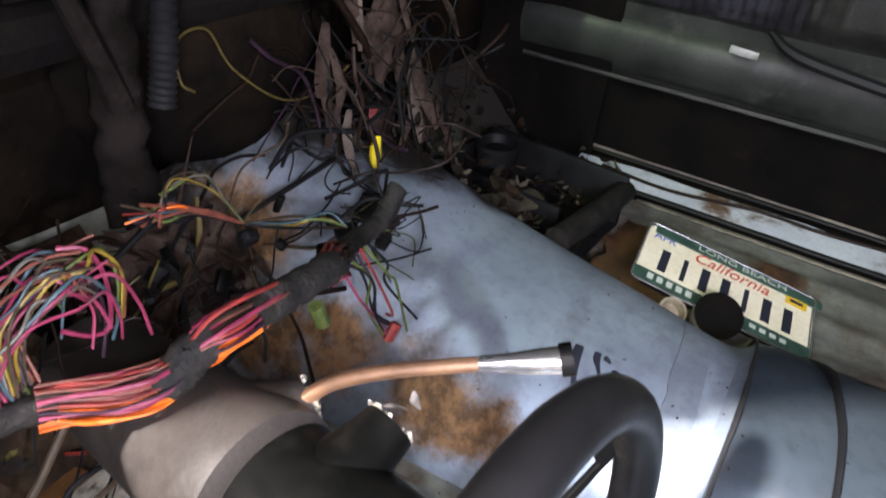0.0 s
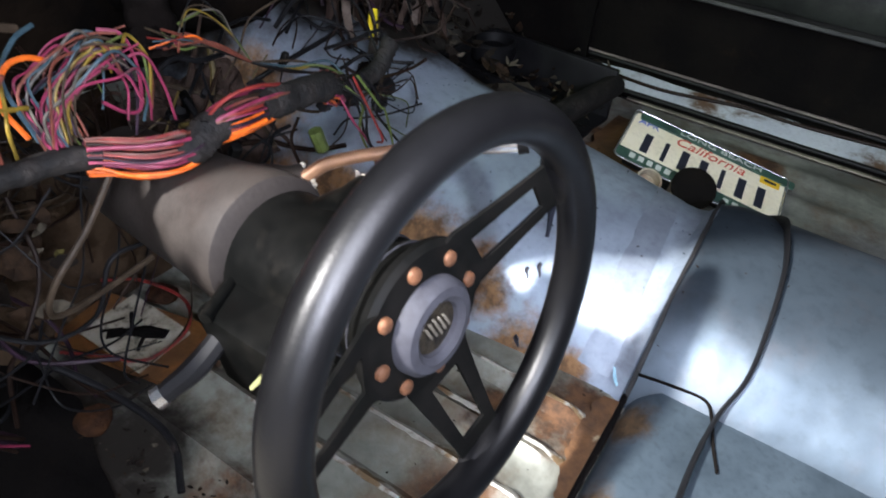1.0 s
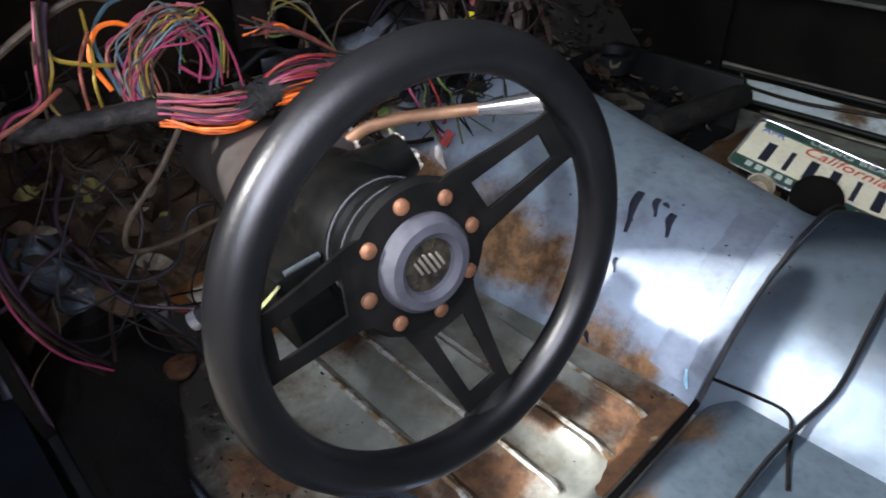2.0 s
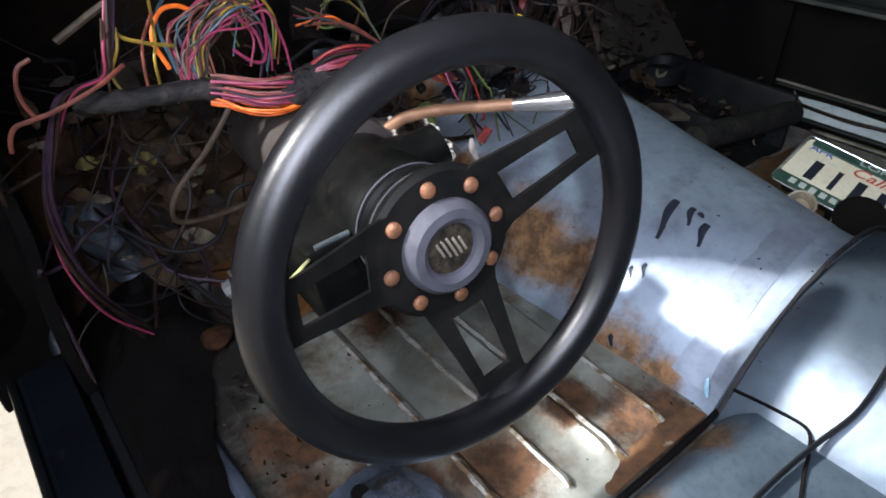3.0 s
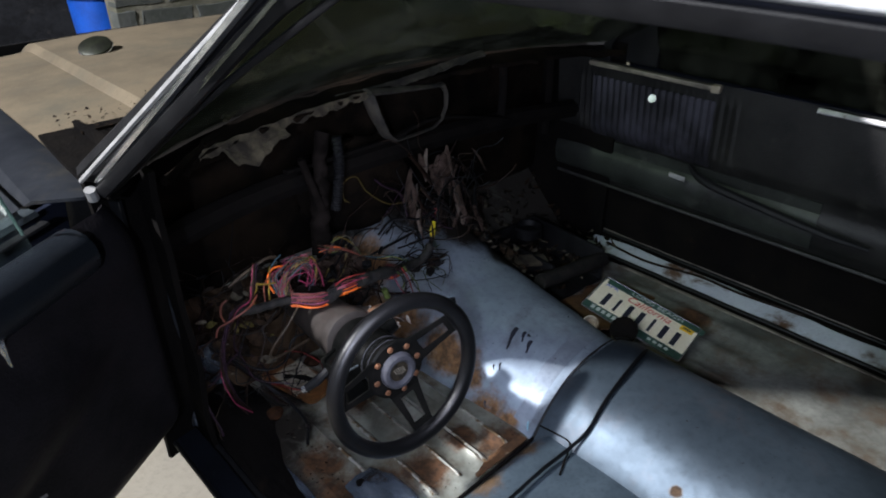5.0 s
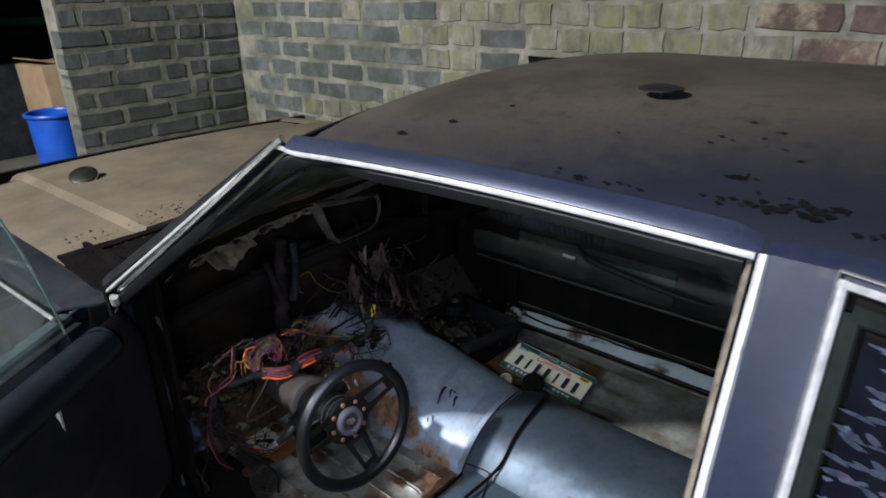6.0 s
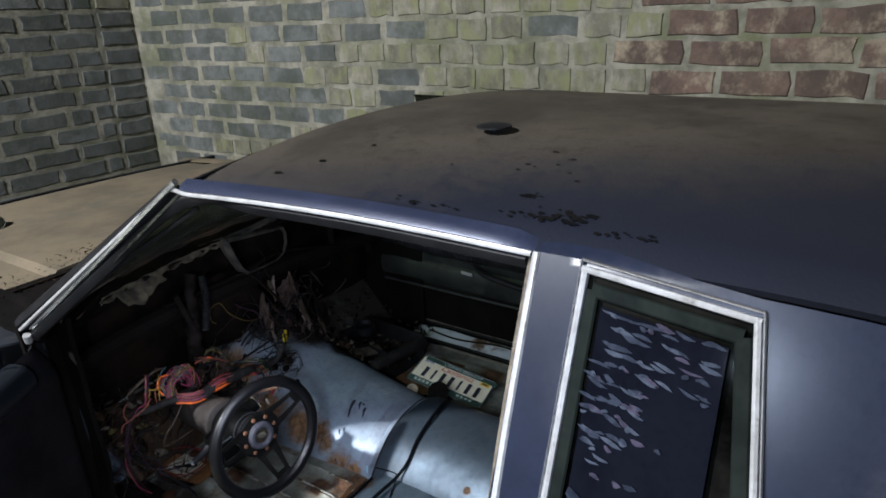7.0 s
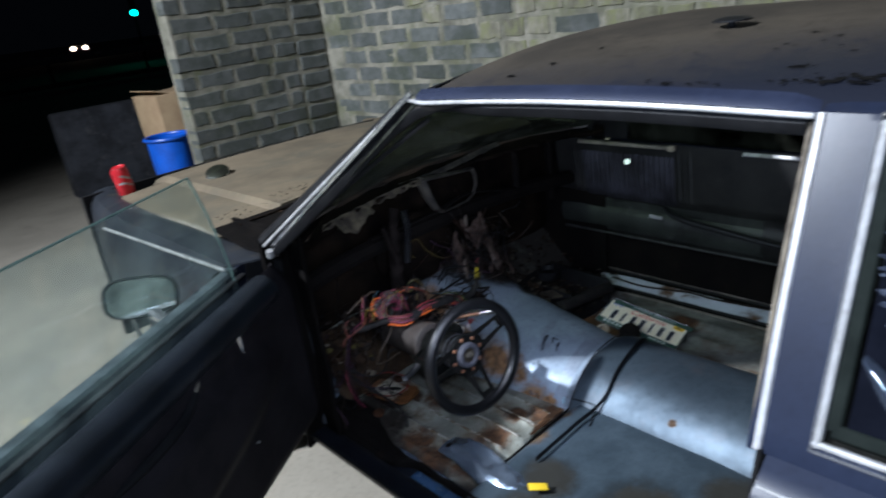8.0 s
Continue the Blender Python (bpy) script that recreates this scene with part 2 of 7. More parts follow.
def dusty_paint(name, paint, dust, dust2):
    """Navy paint under settled dust that is wiped away towards the door side and the rear of the roof."""
    m, nt, p = nodes_of(name)
    vec = coords(nt)
    sep = nt.nodes.new("ShaderNodeSeparateXYZ")
    nt.links.new(vec, sep.inputs[0])
    broad = add(nt, "ShaderNodeTexNoise", Scale=3.2, Detail=7.0, Roughness=0.62)
    fine = add(nt, "ShaderNodeTexNoise", Scale=26.0, Detail=6.0, Roughness=0.7)
    grain = add(nt, "ShaderNodeTexNoise", Scale=190.0, Detail=3.0, Roughness=0.6)
    for n in (broad, fine, grain):
        nt.links.new(vec, n.inputs["Vector"])
    place = math2(nt, "ADD", sep.outputs[0], math2(nt, "MULTIPLY", sep.outputs[1], 0.42))
    uneven = math2(nt, "ADD", math2(nt, "MULTIPLY", broad.outputs["Fac"], 0.46), math2(nt, "MULTIPLY", fine.outputs["Fac"], 0.30))
    k = ramp(nt, math2(nt, "ADD", place, uneven), -0.42, -0.02)
    d = mixc(nt, ramp(nt, broad.outputs["Fac"], 0.35, 0.65), dust, dust2)
    d = mixc(nt, math2(nt, "MULTIPLY", ramp(nt, grain.outputs["Fac"], 0.4, 0.7), 0.35), d, tuple(v * 0.5 for v in dust2))
    d = mixc(nt, math2(nt, "MULTIPLY", ramp(nt, fine.outputs["Fac"], 0.50, 0.68), 0.5), d, tuple(v * 0.45 for v in dust2))
    c = mixc(nt, k, paint, d)
    nt.links.new(c, p.inputs["Base Color"])
    ro = math2(nt, "MULTIPLY_ADD", k, 0.38)
    ro.node.inputs[2].default_value = 0.44
    nt.links.new(ro, p.inputs["Roughness"])
    p.inputs["Specular IOR Level"].default_value = 0.22
    b = add(nt, "ShaderNodeBump", Strength=0.22, Distance=0.003)
    nt.links.new(grain.outputs["Fac"], b.inputs["Height"])
    nt.links.new(b.outputs[0], p.inputs["Normal"])
    return m


M_FENDER = surf("dusty_dark_fender", (0.026, 0.029, 0.035), (0.014, 0.016, 0.021), rough=0.5, spec=0.2, scale=5, bump=0.05, stain=(0.06, 0.055, 0.045), stain_at=0.62, stain_scale=6, stain_soft=0.12)
M_SILLNAVY = surf("scuffed_navy_sill", (0.010, 0.012, 0.018), (0.005, 0.006, 0.009), rough=0.4, spec=0.3, scale=9, bump=0.1, stain=(0.05, 0.05, 0.055), stain_at=0.70, stain_scale=22)
M_ROOF = dusty_paint("dusty_roof_paint", (0.012, 0.0135, 0.021), (0.070, 0.058, 0.043), (0.038, 0.032, 0.025))
M_HOOD = surf("dusty_hood_paint", (0.150, 0.118, 0.074), (0.092, 0.073, 0.046), rough=0.85, scale=3.5, bump=0.08, fine=160,
              stain=(0.085, 0.075, 0.052), stain_at=0.60, stain_scale=4, stain_soft=0.14)
M_BLACK = surf("black_trim", spec=0.25, col=(0.006, 0.006, 0.007), col2=(0.011, 0.011, 0.012), rough=0.55, scale=14, bump=0.15)
M_DARK = surf("dark_grime", spec=0.08, col=(0.0035, 0.003, 0.003), col2=(0.007, 0.0058, 0.005), rough=0.9, scale=9, bump=0.8, fine=55,
              stain=(0.016, 0.011, 0.008), stain_at=0.68, stain_scale=14)
M_FIRE = surf("firewall_mat", spec=0.05, col=(0.0032, 0.0026, 0.0023), col2=(0.0125, 0.0086, 0.0058), rough=0.95, scale=6, bump=1.0, fine=40)
M_RUBBER = surf("black_rim_vinyl", (0.005, 0.005, 0.0055), (0.003, 0.003, 0.0034), rough=0.36, spec=0.30, scale=22, bump=0.07, fine=420, gloss_var=0.10)
M_HUB = surf("black_hub_paint", spec=0.07, col=(0.0030, 0.0032, 0.0030), col2=(0.0062, 0.0058, 0.0053), rough=0.6, scale=30, bump=0.1)
M_COPPER = surf("rusty_copper_bolt", (0.20, 0.088, 0.043), (0.11, 0.050, 0.026), rough=0.55, metal=0.4, scale=90, bump=0.3)
M_RING = surf("grey_horn_ring", (0.037, 0.038, 0.048), (0.024, 0.024, 0.031), rough=0.7, scale=30, bump=0.08)
M_CORE = surf("dirty_brass_core", (0.045, 0.036, 0.024), (0.012, 0.010, 0.008), rough=0.5, metal=0.5, scale=120, bump=0.6)
M_JACKET = surf("taupe_column_jacket", (0.040, 0.033, 0.029), (0.018, 0.014, 0.012), rough=0.55, scale=11, bump=0.12, fine=240,
                stain=(0.014, 0.0095, 0.007), stain_at=0.60, stain_scale=17, stain_soft=0.14)
M_SHROUD = surf("dusty_black_moulding", spec=0.08, col=(0.0022, 0.0024, 0.0023), col2=(0.0050, 0.0050, 0.0046), rough=0.42, scale=26, bump=0.05, fine=300, gloss_var=0.12,
                stain=(0.0105, 0.0095, 0.008), stain_at=0.66, stain_scale=30, stain_soft=0.12)
M_CHROME = surf("worn_chrome", (0.80, 0.80, 0.82), (0.62, 0.62, 0.64), rough=0.22, metal=0.9, scale=30, bump=0.05)
M_TRIM = surf("white_aged_trim", (0.46, 0.455, 0.455), (0.30, 0.295, 0.285), rough=0.38, metal=0.2, scale=20, bump=0.12, stain=(0.13, 0.12, 0.10), stain_at=0.66, stain_scale=40)
M_TAN = surf("tan_lever_rod", (0.33, 0.18, 0.10), (0.22, 0.12, 0.07), rough=0.4, metal=0.3, scale=40, bump=0.1)
# lighter navy: the roof edge's sheen painted into the colour
M_EDGE_SHEEN = surf("navy_edge_sheen", (0.036, 0.043, 0.075), (0.022, 0.027, 0.05), rough=0.30, metal=0.3, scale=9, bump=0.05)
M_GASKET = surf("dark_green_gasket", spec=0.08, col=(0.010, 0.013, 0.011), col2=(0.006, 0.008, 0.007), rough=0.8, scale=20, bump=0.1)
M_JAMBEDGE = surf("rusted_jamb_edge", (0.15, 0.125, 0.09), (0.055, 0.042, 0.03), rough=0.75, scale=26, bump=0.4)
M_JAMB = surf("beige_rusted_jamb", (0.33, 0.29, 0.22), (0.17, 0.12, 0.08), rough=0.7, scale=18, bump=0.3)
M_FOAM = surf("torn_tan_foam", (0.088, 0.072, 0.044), (0.026, 0.020, 0.014), rough=0.95, scale=22, bump=0.9, fine=45)
M_TAPE = surf("cloth_tape", spec=0.2, col=(0.008, 0.008, 0.008), col2=(0.022, 0.019, 0.017), rough=0.75, scale=40, bump=1.0, fine=90)
M_WALLBED = surf("mortar", (0.235, 0.222, 0.178), (0.10, 0.097, 0.075), rough=0.95, scale=6, bump=1.0, fine=38,
                 moss=(0.10, 0.105, 0.06),
                 stain=(0.10, 0.105, 0.055), stain_at=0.60, stain_scale=5, stain_soft=0.12)
M_BR_GREY = surf("grey_block", (0.125, 0.132, 0.128), (0.070, 0.078, 0.070), rough=0.95, scale=9, bump=0.6, fine=60, loose=True, moss=(0.036, 0.044, 0.026), smear=(0.15, 0.15, 0.115),
                 stain=(0.135, 0.135, 0.095), stain_at=0.73, stain_scale=11, stain_soft=0.12)
M_BR_PALE = surf("pale_block", (0.25, 0.235, 0.185), (0.135, 0.127, 0.095), rough=0.95, scale=8, bump=0.8, fine=70, loose=True, moss=(0.075, 0.078, 0.038), smear=(0.27, 0.255, 0.205),
                 stain=(0.15, 0.155, 0.075), stain_at=0.56, stain_scale=7, stain_soft=0.12)
M_BR_RED = surf("reddish_block", (0.150, 0.098, 0.074), (0.078, 0.054, 0.043), rough=0.95, scale=8, bump=0.8, fine=70, loose=True, moss=(0.055, 0.044, 0.032), smear=(0.17, 0.135, 0.105),
                stain=(0.24, 0.20, 0.14), stain_at=0.60, stain_soft=0.12)
M_GROUND = surf("dusty_concrete", (0.30, 0.272, 0.220), (0.235, 0.213, 0.172), rough=0.95, scale=1.2, bump=0.35, fine=45,
                stain=(0.17, 0.15, 0.12), stain_at=0.66, stain_scale=3)
M_DOOR_IN = surf("black_door_card", spec=0.22, col=(0.0165, 0.0140, 0.0165), col2=(0.0072, 0.0062, 0.0074), rough=0.65, scale=8, bump=0.3, fine=180)
M_PCARD = surf("dusty_black_door_card", spec=0.35, col=(0.019, 0.0185, 0.0175), col2=(0.006, 0.006, 0.0057), rough=0.46, scale=7, bump=0.3, fine=180, stain=(0.034, 0.033, 0.030), stain_at=0.66, stain_scale=10, stain_soft=0.10)
M_PLEAT = surf("dark_pleated_vinyl", spec=0.3, col=(0.044, 0.042, 0.056), col2=(0.012, 0.0115, 0.0145), rough=0.5, scale=9, bump=0.2)
M_GREENISH = surf("dusty_armrest", (0.030, 0.034, 0.029), (0.007, 0.008, 0.007), rough=0.5, scale=7, bump=0.2, stain=(0.085, 0.088, 0.078), stain_at=0.68, stain_scale=9, stain_soft=0.12)
M_SILL = surf("pale_sill_paint", (0.72, 0.76, 0.82), (0.58, 0.62, 0.68), rough=0.5, metal=0.05, scale=9, bump=0.1,
              stain=(0.13, 0.075, 0.040), stain_at=0.57, stain_scale=7)
M_BELT = surf("dull_belt_strip", (0.075, 0.09, 0.10), (0.03, 0.037, 0.042), rough=0.4, scale=18, bump=0.1)
M_TANRAIL = surf("dirty_scuff_rail", (0.28, 0.25, 0.195), (0.10, 0.088, 0.070), rough=0.6, metal=0.3, scale=10, bump=0.4)
M_BRKT = surf("bent_blue_bracket", (0.30, 0.36, 0.45), (0.14, 0.18, 0.24), rough=0.24, metal=0.75, scale=14, bump=0.15, stain=(0.05, 0.04, 0.035), stain_at=0.6, stain_scale=14)
M_PAD = surf("worn_black_vinyl", (0.014, 0.017, 0.022), (0.007, 0.009, 0.012), rough=0.32, scale=8, bump=0.15, fine=200)
M_GLASS = tinted("green_door_glass", (0.94, 0.98, 0.96), 1, dust=0.16, dust_col=(0.46, 0.55, 0.50))
M_SHIELD = tinted("dusty_windshield", (0.27, 0.31, 0.26), 1, rough=0.06, dust=0.24, dust_col=(0.21, 0.22, 0.18))
M_SIDE = tinted("grimy_side_glass", (0.10, 0.115, 0.10), 1, rough=0.08, dust=0.16, dust_col=(0.16, 0.17, 0.13))
M_SMOKE = tinted("smoked_glass", (0.02, 0.02, 0.025), 1, rough=0.03, dust=0.02)


def wire_mat(name, col):
    return surf("wire_" + name, col, tuple(c * 0.6 for c in col), spec=0.12 if max(col) < 0.08 else 0.35, rough=0.5, scale=60, bump=0.05, stain=(0.05, 0.04, 0.035), stain_at=0.68, stain_scale=30)


WIRE = {k: wire_mat(k, v) for k, v in dict(
    pink=(0.22, 0.026, 0.066), red=(0.22, 0.026, 0.022), orange=(0.78, 0.15, 0.015), yellow=(0.20, 0.135, 0.018), teal=(0.04, 0.075, 0.095),
    green=(0.085, 0.115, 0.03), white=(0.095, 0.085, 0.07), brown=(0.019, 0.011, 0.008), black=(0.009, 0.009, 0.010), violet=(0.028, 0.015, 0.025), olive=(0.10, 0.072, 0.020),
    tan=(0.052, 0.038, 0.026), blue=(0.03, 0.06, 0.26), salmon=(0.16, 0.046, 0.030)).items()}


# ---- mesh helpers ----
def part(name, bm, material, parent=None, label="", smooth=True, kind=""):
    me = bpy.data.meshes.new(name)
    bmesh.ops.recalc_face_normals(bm, faces=bm.faces)
    bm.to_mesh(me)
    bm.free()
    for m in material if isinstance(material, (list, tuple)) else [material]:
        me.materials.append(m)
    if smooth:
        me.shade_smooth()
        me.set_sharp_from_angle(angle=radians(38))
    ob = new(name, me)
    if parent:
        ob.parent = parent
    return tagged(ob, label=label, kind=kind)


def thing(name, at, label, category, group="", kind=""):
    ob = new(name)
    ob.empty_display_size = 0.05
    return tagged(ob, label, category, group, kind)


def smooth_path(pts, n=8):
    P = [Vector(p) for p in pts]
    if len(P) < 3:
        return [P[0].lerp(P[-1], i / n) for i in range(n + 1)]
    Q = [P[0] * 2 - P[1]] + P + [P[-1] * 2 - P[-2]]
    out = []
    for i in range(1, len(Q) - 2):
        a, b, c, d = Q[i - 1:i + 3]
        for k in range(n):
            t = k / n
            out.append(0.5 * (2 * b + (c - a) * t + (2 * a - 5 * b + 4 * c - d) * t * t + (3 * b - a - 3 * c + d) * t ** 3))
    return out + [P[-1]]


def sweep(bm, pts, radius, seg=8, n=8, raw=False, flat=1.0):
    """A round (or flattened) tube along a smooth path; radius a number or one per path point."""
    P = [Vector(p) for p in pts] if raw else smooth_path(pts, n)
    rs = radius if isinstance(radius, (list, tuple)) else None
    up, rings = None, []
    for i, p in enumerate(P):
        t = (P[min(i + 1, len(P) - 1)] - P[max(i - 1, 0)])
        if t.length < 1e-7:
            t = Vector((0, 0, 1))
        t.normalize()
        if up is None:
            up = t.orthogonal().normalized() if abs(t.z) > 0.95 else (Vector((0, 0, 1)) - t * t.z).normalized()
        up = (up - t * up.dot(t)).normalized()
        side = t.cross(up)
        if rs:
            f = i / max(1, len(P) - 1) * (len(rs) - 1)
            k = min(int(f), len(rs) - 2)
            r = rs[k] + (rs[k + 1] - rs[k]) * (f - k)
        else:
            r = radius
        rings.append([bm.verts.new(p + side * (r * math.cos(a)) + up * (r * flat * math.sin(a)))
                      for a in (math.tau * j / seg for j in range(seg))])
    for a, b in zip(rings, rings[1:]):
        for j in range(seg):
            bm.faces.new((a[j], a[(j + 1) % seg], b[(j + 1) % seg], b[j]))
    bm.faces.new(rings[0][::-1])
    bm.faces.new(rings[-1])
    return bm


def tube(name, pts, radius, material, parent, label="", seg=8, n=8, raw=False, flat=1.0):
    return part(name, sweep(bmesh.new(), pts, radius, seg, n, raw, flat), material, parent, label)


def box(bm, c, size, m=None, bevel=0.0):
    made = bmesh.ops.create_cube(bm, size=1.0)["verts"]
    bmesh.ops.scale(bm, vec=size, verts=made)
    if bevel:
        edges = list({e for v in made for e in v.link_edges})
        made = list({v for f in bmesh.ops.bevel(bm, geom=edges, offset=bevel, segments=2, affect="EDGES", profile=0.5)["faces"] for v in f.verts}
                    | {v for v in made if v.is_valid})
    if m is not None:
        bmesh.ops.transform(bm, matrix=m, verts=made)
    bmesh.ops.translate(bm, vec=c, verts=made)
    return bm


def block(name, c, size, material, parent=None, label="", m=None, bevel=0.004, kind=""):
    return part(name, box(bmesh.new(), c, size, m, bevel), material, parent, label, kind=kind)


def sheet(fn, us, vs, thick=0.0, skip=None, bm=None):
    """A surface of points fn(u, v) over the grid us x vs, with thickness along its normals; skip(u, v) leaves a cell open."""
    bm = bm or bmesh.new()
    V = [[bm.verts.new(fn(u, v)) for v in vs] for u in us]
    F = []
    for i in range(len(us) - 1):
        for j in range(len(vs) - 1):
            if skip and skip((us[i] + us[i + 1]) / 2, (vs[j] + vs[j + 1]) / 2):
                continue
            F.append(bm.faces.new((V[i][j], V[i + 1][j], V[i + 1][j + 1], V[i][j + 1])))
    bm.verts.index_update()
    bmesh.ops.delete(bm, geom=[v for v in bm.verts if not v.link_faces], context="VERTS")
    if thick:
        bmesh.ops.recalc_face_normals(bm, faces=F)
        bmesh.ops.solidify(bm, geom=F, thickness=thick)
    return bm


def span(a, b, n):
    return [a + (b - a) * i / n for i in range(n + 1)]


def lathe(profile, m, seg=32, bm=None):
    """Turns (radius, height) pairs round the local z axis, placed by m."""
    bm = bm or bmesh.new()
    rings = [[bm.verts.new(m @ Vector((r * math.cos(a), r * math.sin(a), h))) for a in (math.tau * j / seg for j in range(seg))] for r, h in profile]
    for a, b in zip(rings, rings[1:]):
        for j in range(seg):
            bm.faces.new((a[j], a[(j + 1) % seg], b[(j + 1) % seg], b[j]))
    bm.faces.new(rings[0][::-1])
    bm.faces.new(rings[-1])
    return bm


def axis_pose(at, z, x=(1, 0, 0)):
    z = Vector(z).normalized()
    x = (Vector(x) - z * Vector(x).dot(z)).normalized()
    y = z.cross(x)
    m = Matrix((x, y, z)).transposed().to_4x4()
    m.translation = Vector(at)
    return m


def prism(bm, outline, m, depth, holes=()):
    """A flat plate from a 2D outline (local x, y), thick along local z."""
    a = [bm.verts.new(m @ Vector((x, y, 0))) for x, y in outline]
    b = [bm.verts.new(m @ Vector((x, y, depth))) for x, y in outline]
    bm.faces.new(a[::-1])
    bm.faces.new(b)
    for i in range(len(a)):
        k = (i + 1) % len(a)
        bm.faces.new((a[i], a[k], b[k], b[i]))
    return bm


def bump2(x, y, s=1.0, seed=0.0):
    return noise.noise(Vector((x * s, y * s, seed)))


CX = 0.03


def mirror(p):
    return (2 * CX - p[0], p[1], p[2])


# ---- ground and walls ----
def ground_height(x, y):
    return -0.004 * abs(bump2(x, y, 0.6, 3.0)) - 0.01 * max(0.0, min(1.0, (math.hypot(x, y) - 5) / 6))


xs = [-400, -60, -25, -12] + span(-6, 6, 24) + [12, 25, 60, 400]
ys = [-30, -12] + span(-6, 12, 36) + [20, 35, 70, 400]
ground = part("ground", sheet(lambda x, y: (x, y, ground_height(x, y)), xs, ys), M_GROUND, label="dusty pale concrete yard ground with stains", kind="structure")
ground["category"] = "ground"

WALL_X0, WALL_Y0, LEAN = 1.17, 3.19, 0.047


def wall_x(y):
    return WALL_X0 + LEAN * (WALL_Y0 - y)


COURSE = 0.108
wall_east = part("wall_east", box(bmesh.new(), (wall_x(0) + 0.073, 0.0, 1.40), (0.14, 7.0, 2.9), pose(0, 0, 0, 0, 0, math.degrees(math.atan(LEAN)))), M_WALLBED,
                 label="rough block wall with uneven mortar joints", kind="structure", smooth=False)
wall_north = part("wall_north", box(bmesh.new(), ((0.115 + 1.30) / 2, WALL_Y0 + 0.074, 1.40), (1.30 - 0.115, 0.14, 2.9)), M_WALLBED,
                  label="short return wall of grey concrete blocks", kind="structure", smooth=False)
wall_east["category"] = wall_north["category"] = "wall"


# ---- the car: shell ----
car = thing("car", (0, 0, 0), "dusty navy two-door car, stripped inside, with its driver's door open", "car")

XL, XR = -0.66, 0.72


def floor_z(x, y):
    z = 0.335 if x < 0.1 else 0.318
    if 0.27 < y < 0.86 and x < -0.16:
        e = min(1.0, (y - 0.27) / 0.03, (0.86 - y) / 0.05)
        k = (x + 0.215) / 0.070
        z += 0.015 * e * max(0.0, math.cos(k * math.tau)) ** 2.6
    if 0.05 < y < 0.80 and x > 0.33:
        k = (x - 0.36) / 0.11
        z += 0.008 * max(0.0, math.cos(k * math.tau))
    if y > 0.84:
        z += (y - 0.84) * 1.05
    return z + 0.003 * bump2(x, y, 9, 5)


def tunnel_z(x, y):
    f = max(0.0, min(1.0, (y - 0.35) / 0.65))
    hw = 0.225 + 0.05 * f
    s = min(1.0, abs(x - 0.055) / hw)
    h = 0.148 + 0.175 * f ** 1.6
    g = max(0.0, y - 0.252)
    groove = 0.034 * (1 - math.exp(-g / 0.012)) * math.exp(-(g / 0.10) ** 2) * (1 - s) ** 0.25
    return 0.322 - groove + h * (1 - s ** 2.5) ** 0.85 + 0.0025 * bump2(x, y, 7, 1)


part("floor_pan", sheet(lambda x, y: (x, y, floor_z(x, y)), span(XL, 0.05, 48), span(-1.45, 1.06, 110), 0.003), M_FLOOR, car,
     "bare steel floor with ribs, pale grey paint and brown rust")
part("floor_pan", sheet(lambda x, y: (x, y, floor_z(x, y)), span(0.05, XR, 46), span(-1.45, 1.06, 110), 0.003), M_FLOOR_DUST, car,
     "dusty grey-green floor with brown rust")
# chipped cream paint, with the ribs' bright highlight painted in
M_RIB = surf("chipped_paint_highlight", (0.52, 0.50, 0.43), (0.34, 0.34, 0.31), rough=0.34, metal=0.25, scale=30, bump=0.3, fine=110, stain=(0.15, 0.10, 0.05), stain_at=0.51, stain_scale=22, stain_soft=0.05)
for x0, y0, y1 in ((-0.215, 0.275, 0.42), (-0.285, 0.275, 0.60), (-0.355, 0.29, 0.66), (-0.425, 0.29, 0.60), (-0.495, 0.34, 0.52)):
    part("rib_crest", sheet(lambda u, y: (x0 + 0.003 + u * (0.0062 + 0.0028 * bump2(y, u, 60, x0 * 30)), y, floor_z(x0 + 0.003 + u * 0.006, y) + 0.0018), span(-1, 1, 3), span(y0, y1, 70), 0.001), M_RIB, car, "chipped cream paint and painted highlight along a floor rib")
M_SEAL = surf("dark_sealer", (0.012, 0.012, 0.013), (0.005, 0.005, 0.0055), rough=0.7, scale=40, bump=0.5)
FRONT = span(0.253, 1.05, 50)
REAR = span(-1.45, 0.256, 60)


def tunnel_x(u, y):
    f = max(0.0, min(1.0, (y - 0.35) / 0.65))
    return 0.055 + u * (0.225 + 0.05 * f)


part("tunnel_front", sheet(lambda u, y: (tunnel_x(u, y), y, tunnel_z(tunnel_x(u, y), y) - 0.003), span(-1, 1, 40), FRONT, 0.003), M_TUNNEL, car,
     "pale blue-grey transmission tunnel with rust patches")
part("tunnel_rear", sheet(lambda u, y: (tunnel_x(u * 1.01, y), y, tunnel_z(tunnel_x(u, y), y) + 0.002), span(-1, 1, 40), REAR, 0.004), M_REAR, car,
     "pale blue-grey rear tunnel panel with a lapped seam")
tube("seam", [(tunnel_x(u, 0.25), 0.254 + 0.004 * u + 0.0015 * bump2(u * 9, 0, 3), tunnel_z(tunnel_x(u, 0.25), 0.25) + 0.001) for u in span(-0.97, 0.9, 24)], [0.0034, 0.0020, 0.0032, 0.0018, 0.0034], M_SEAL, car, "dark cracked seam sealer bead", flat=0.6, n=3)


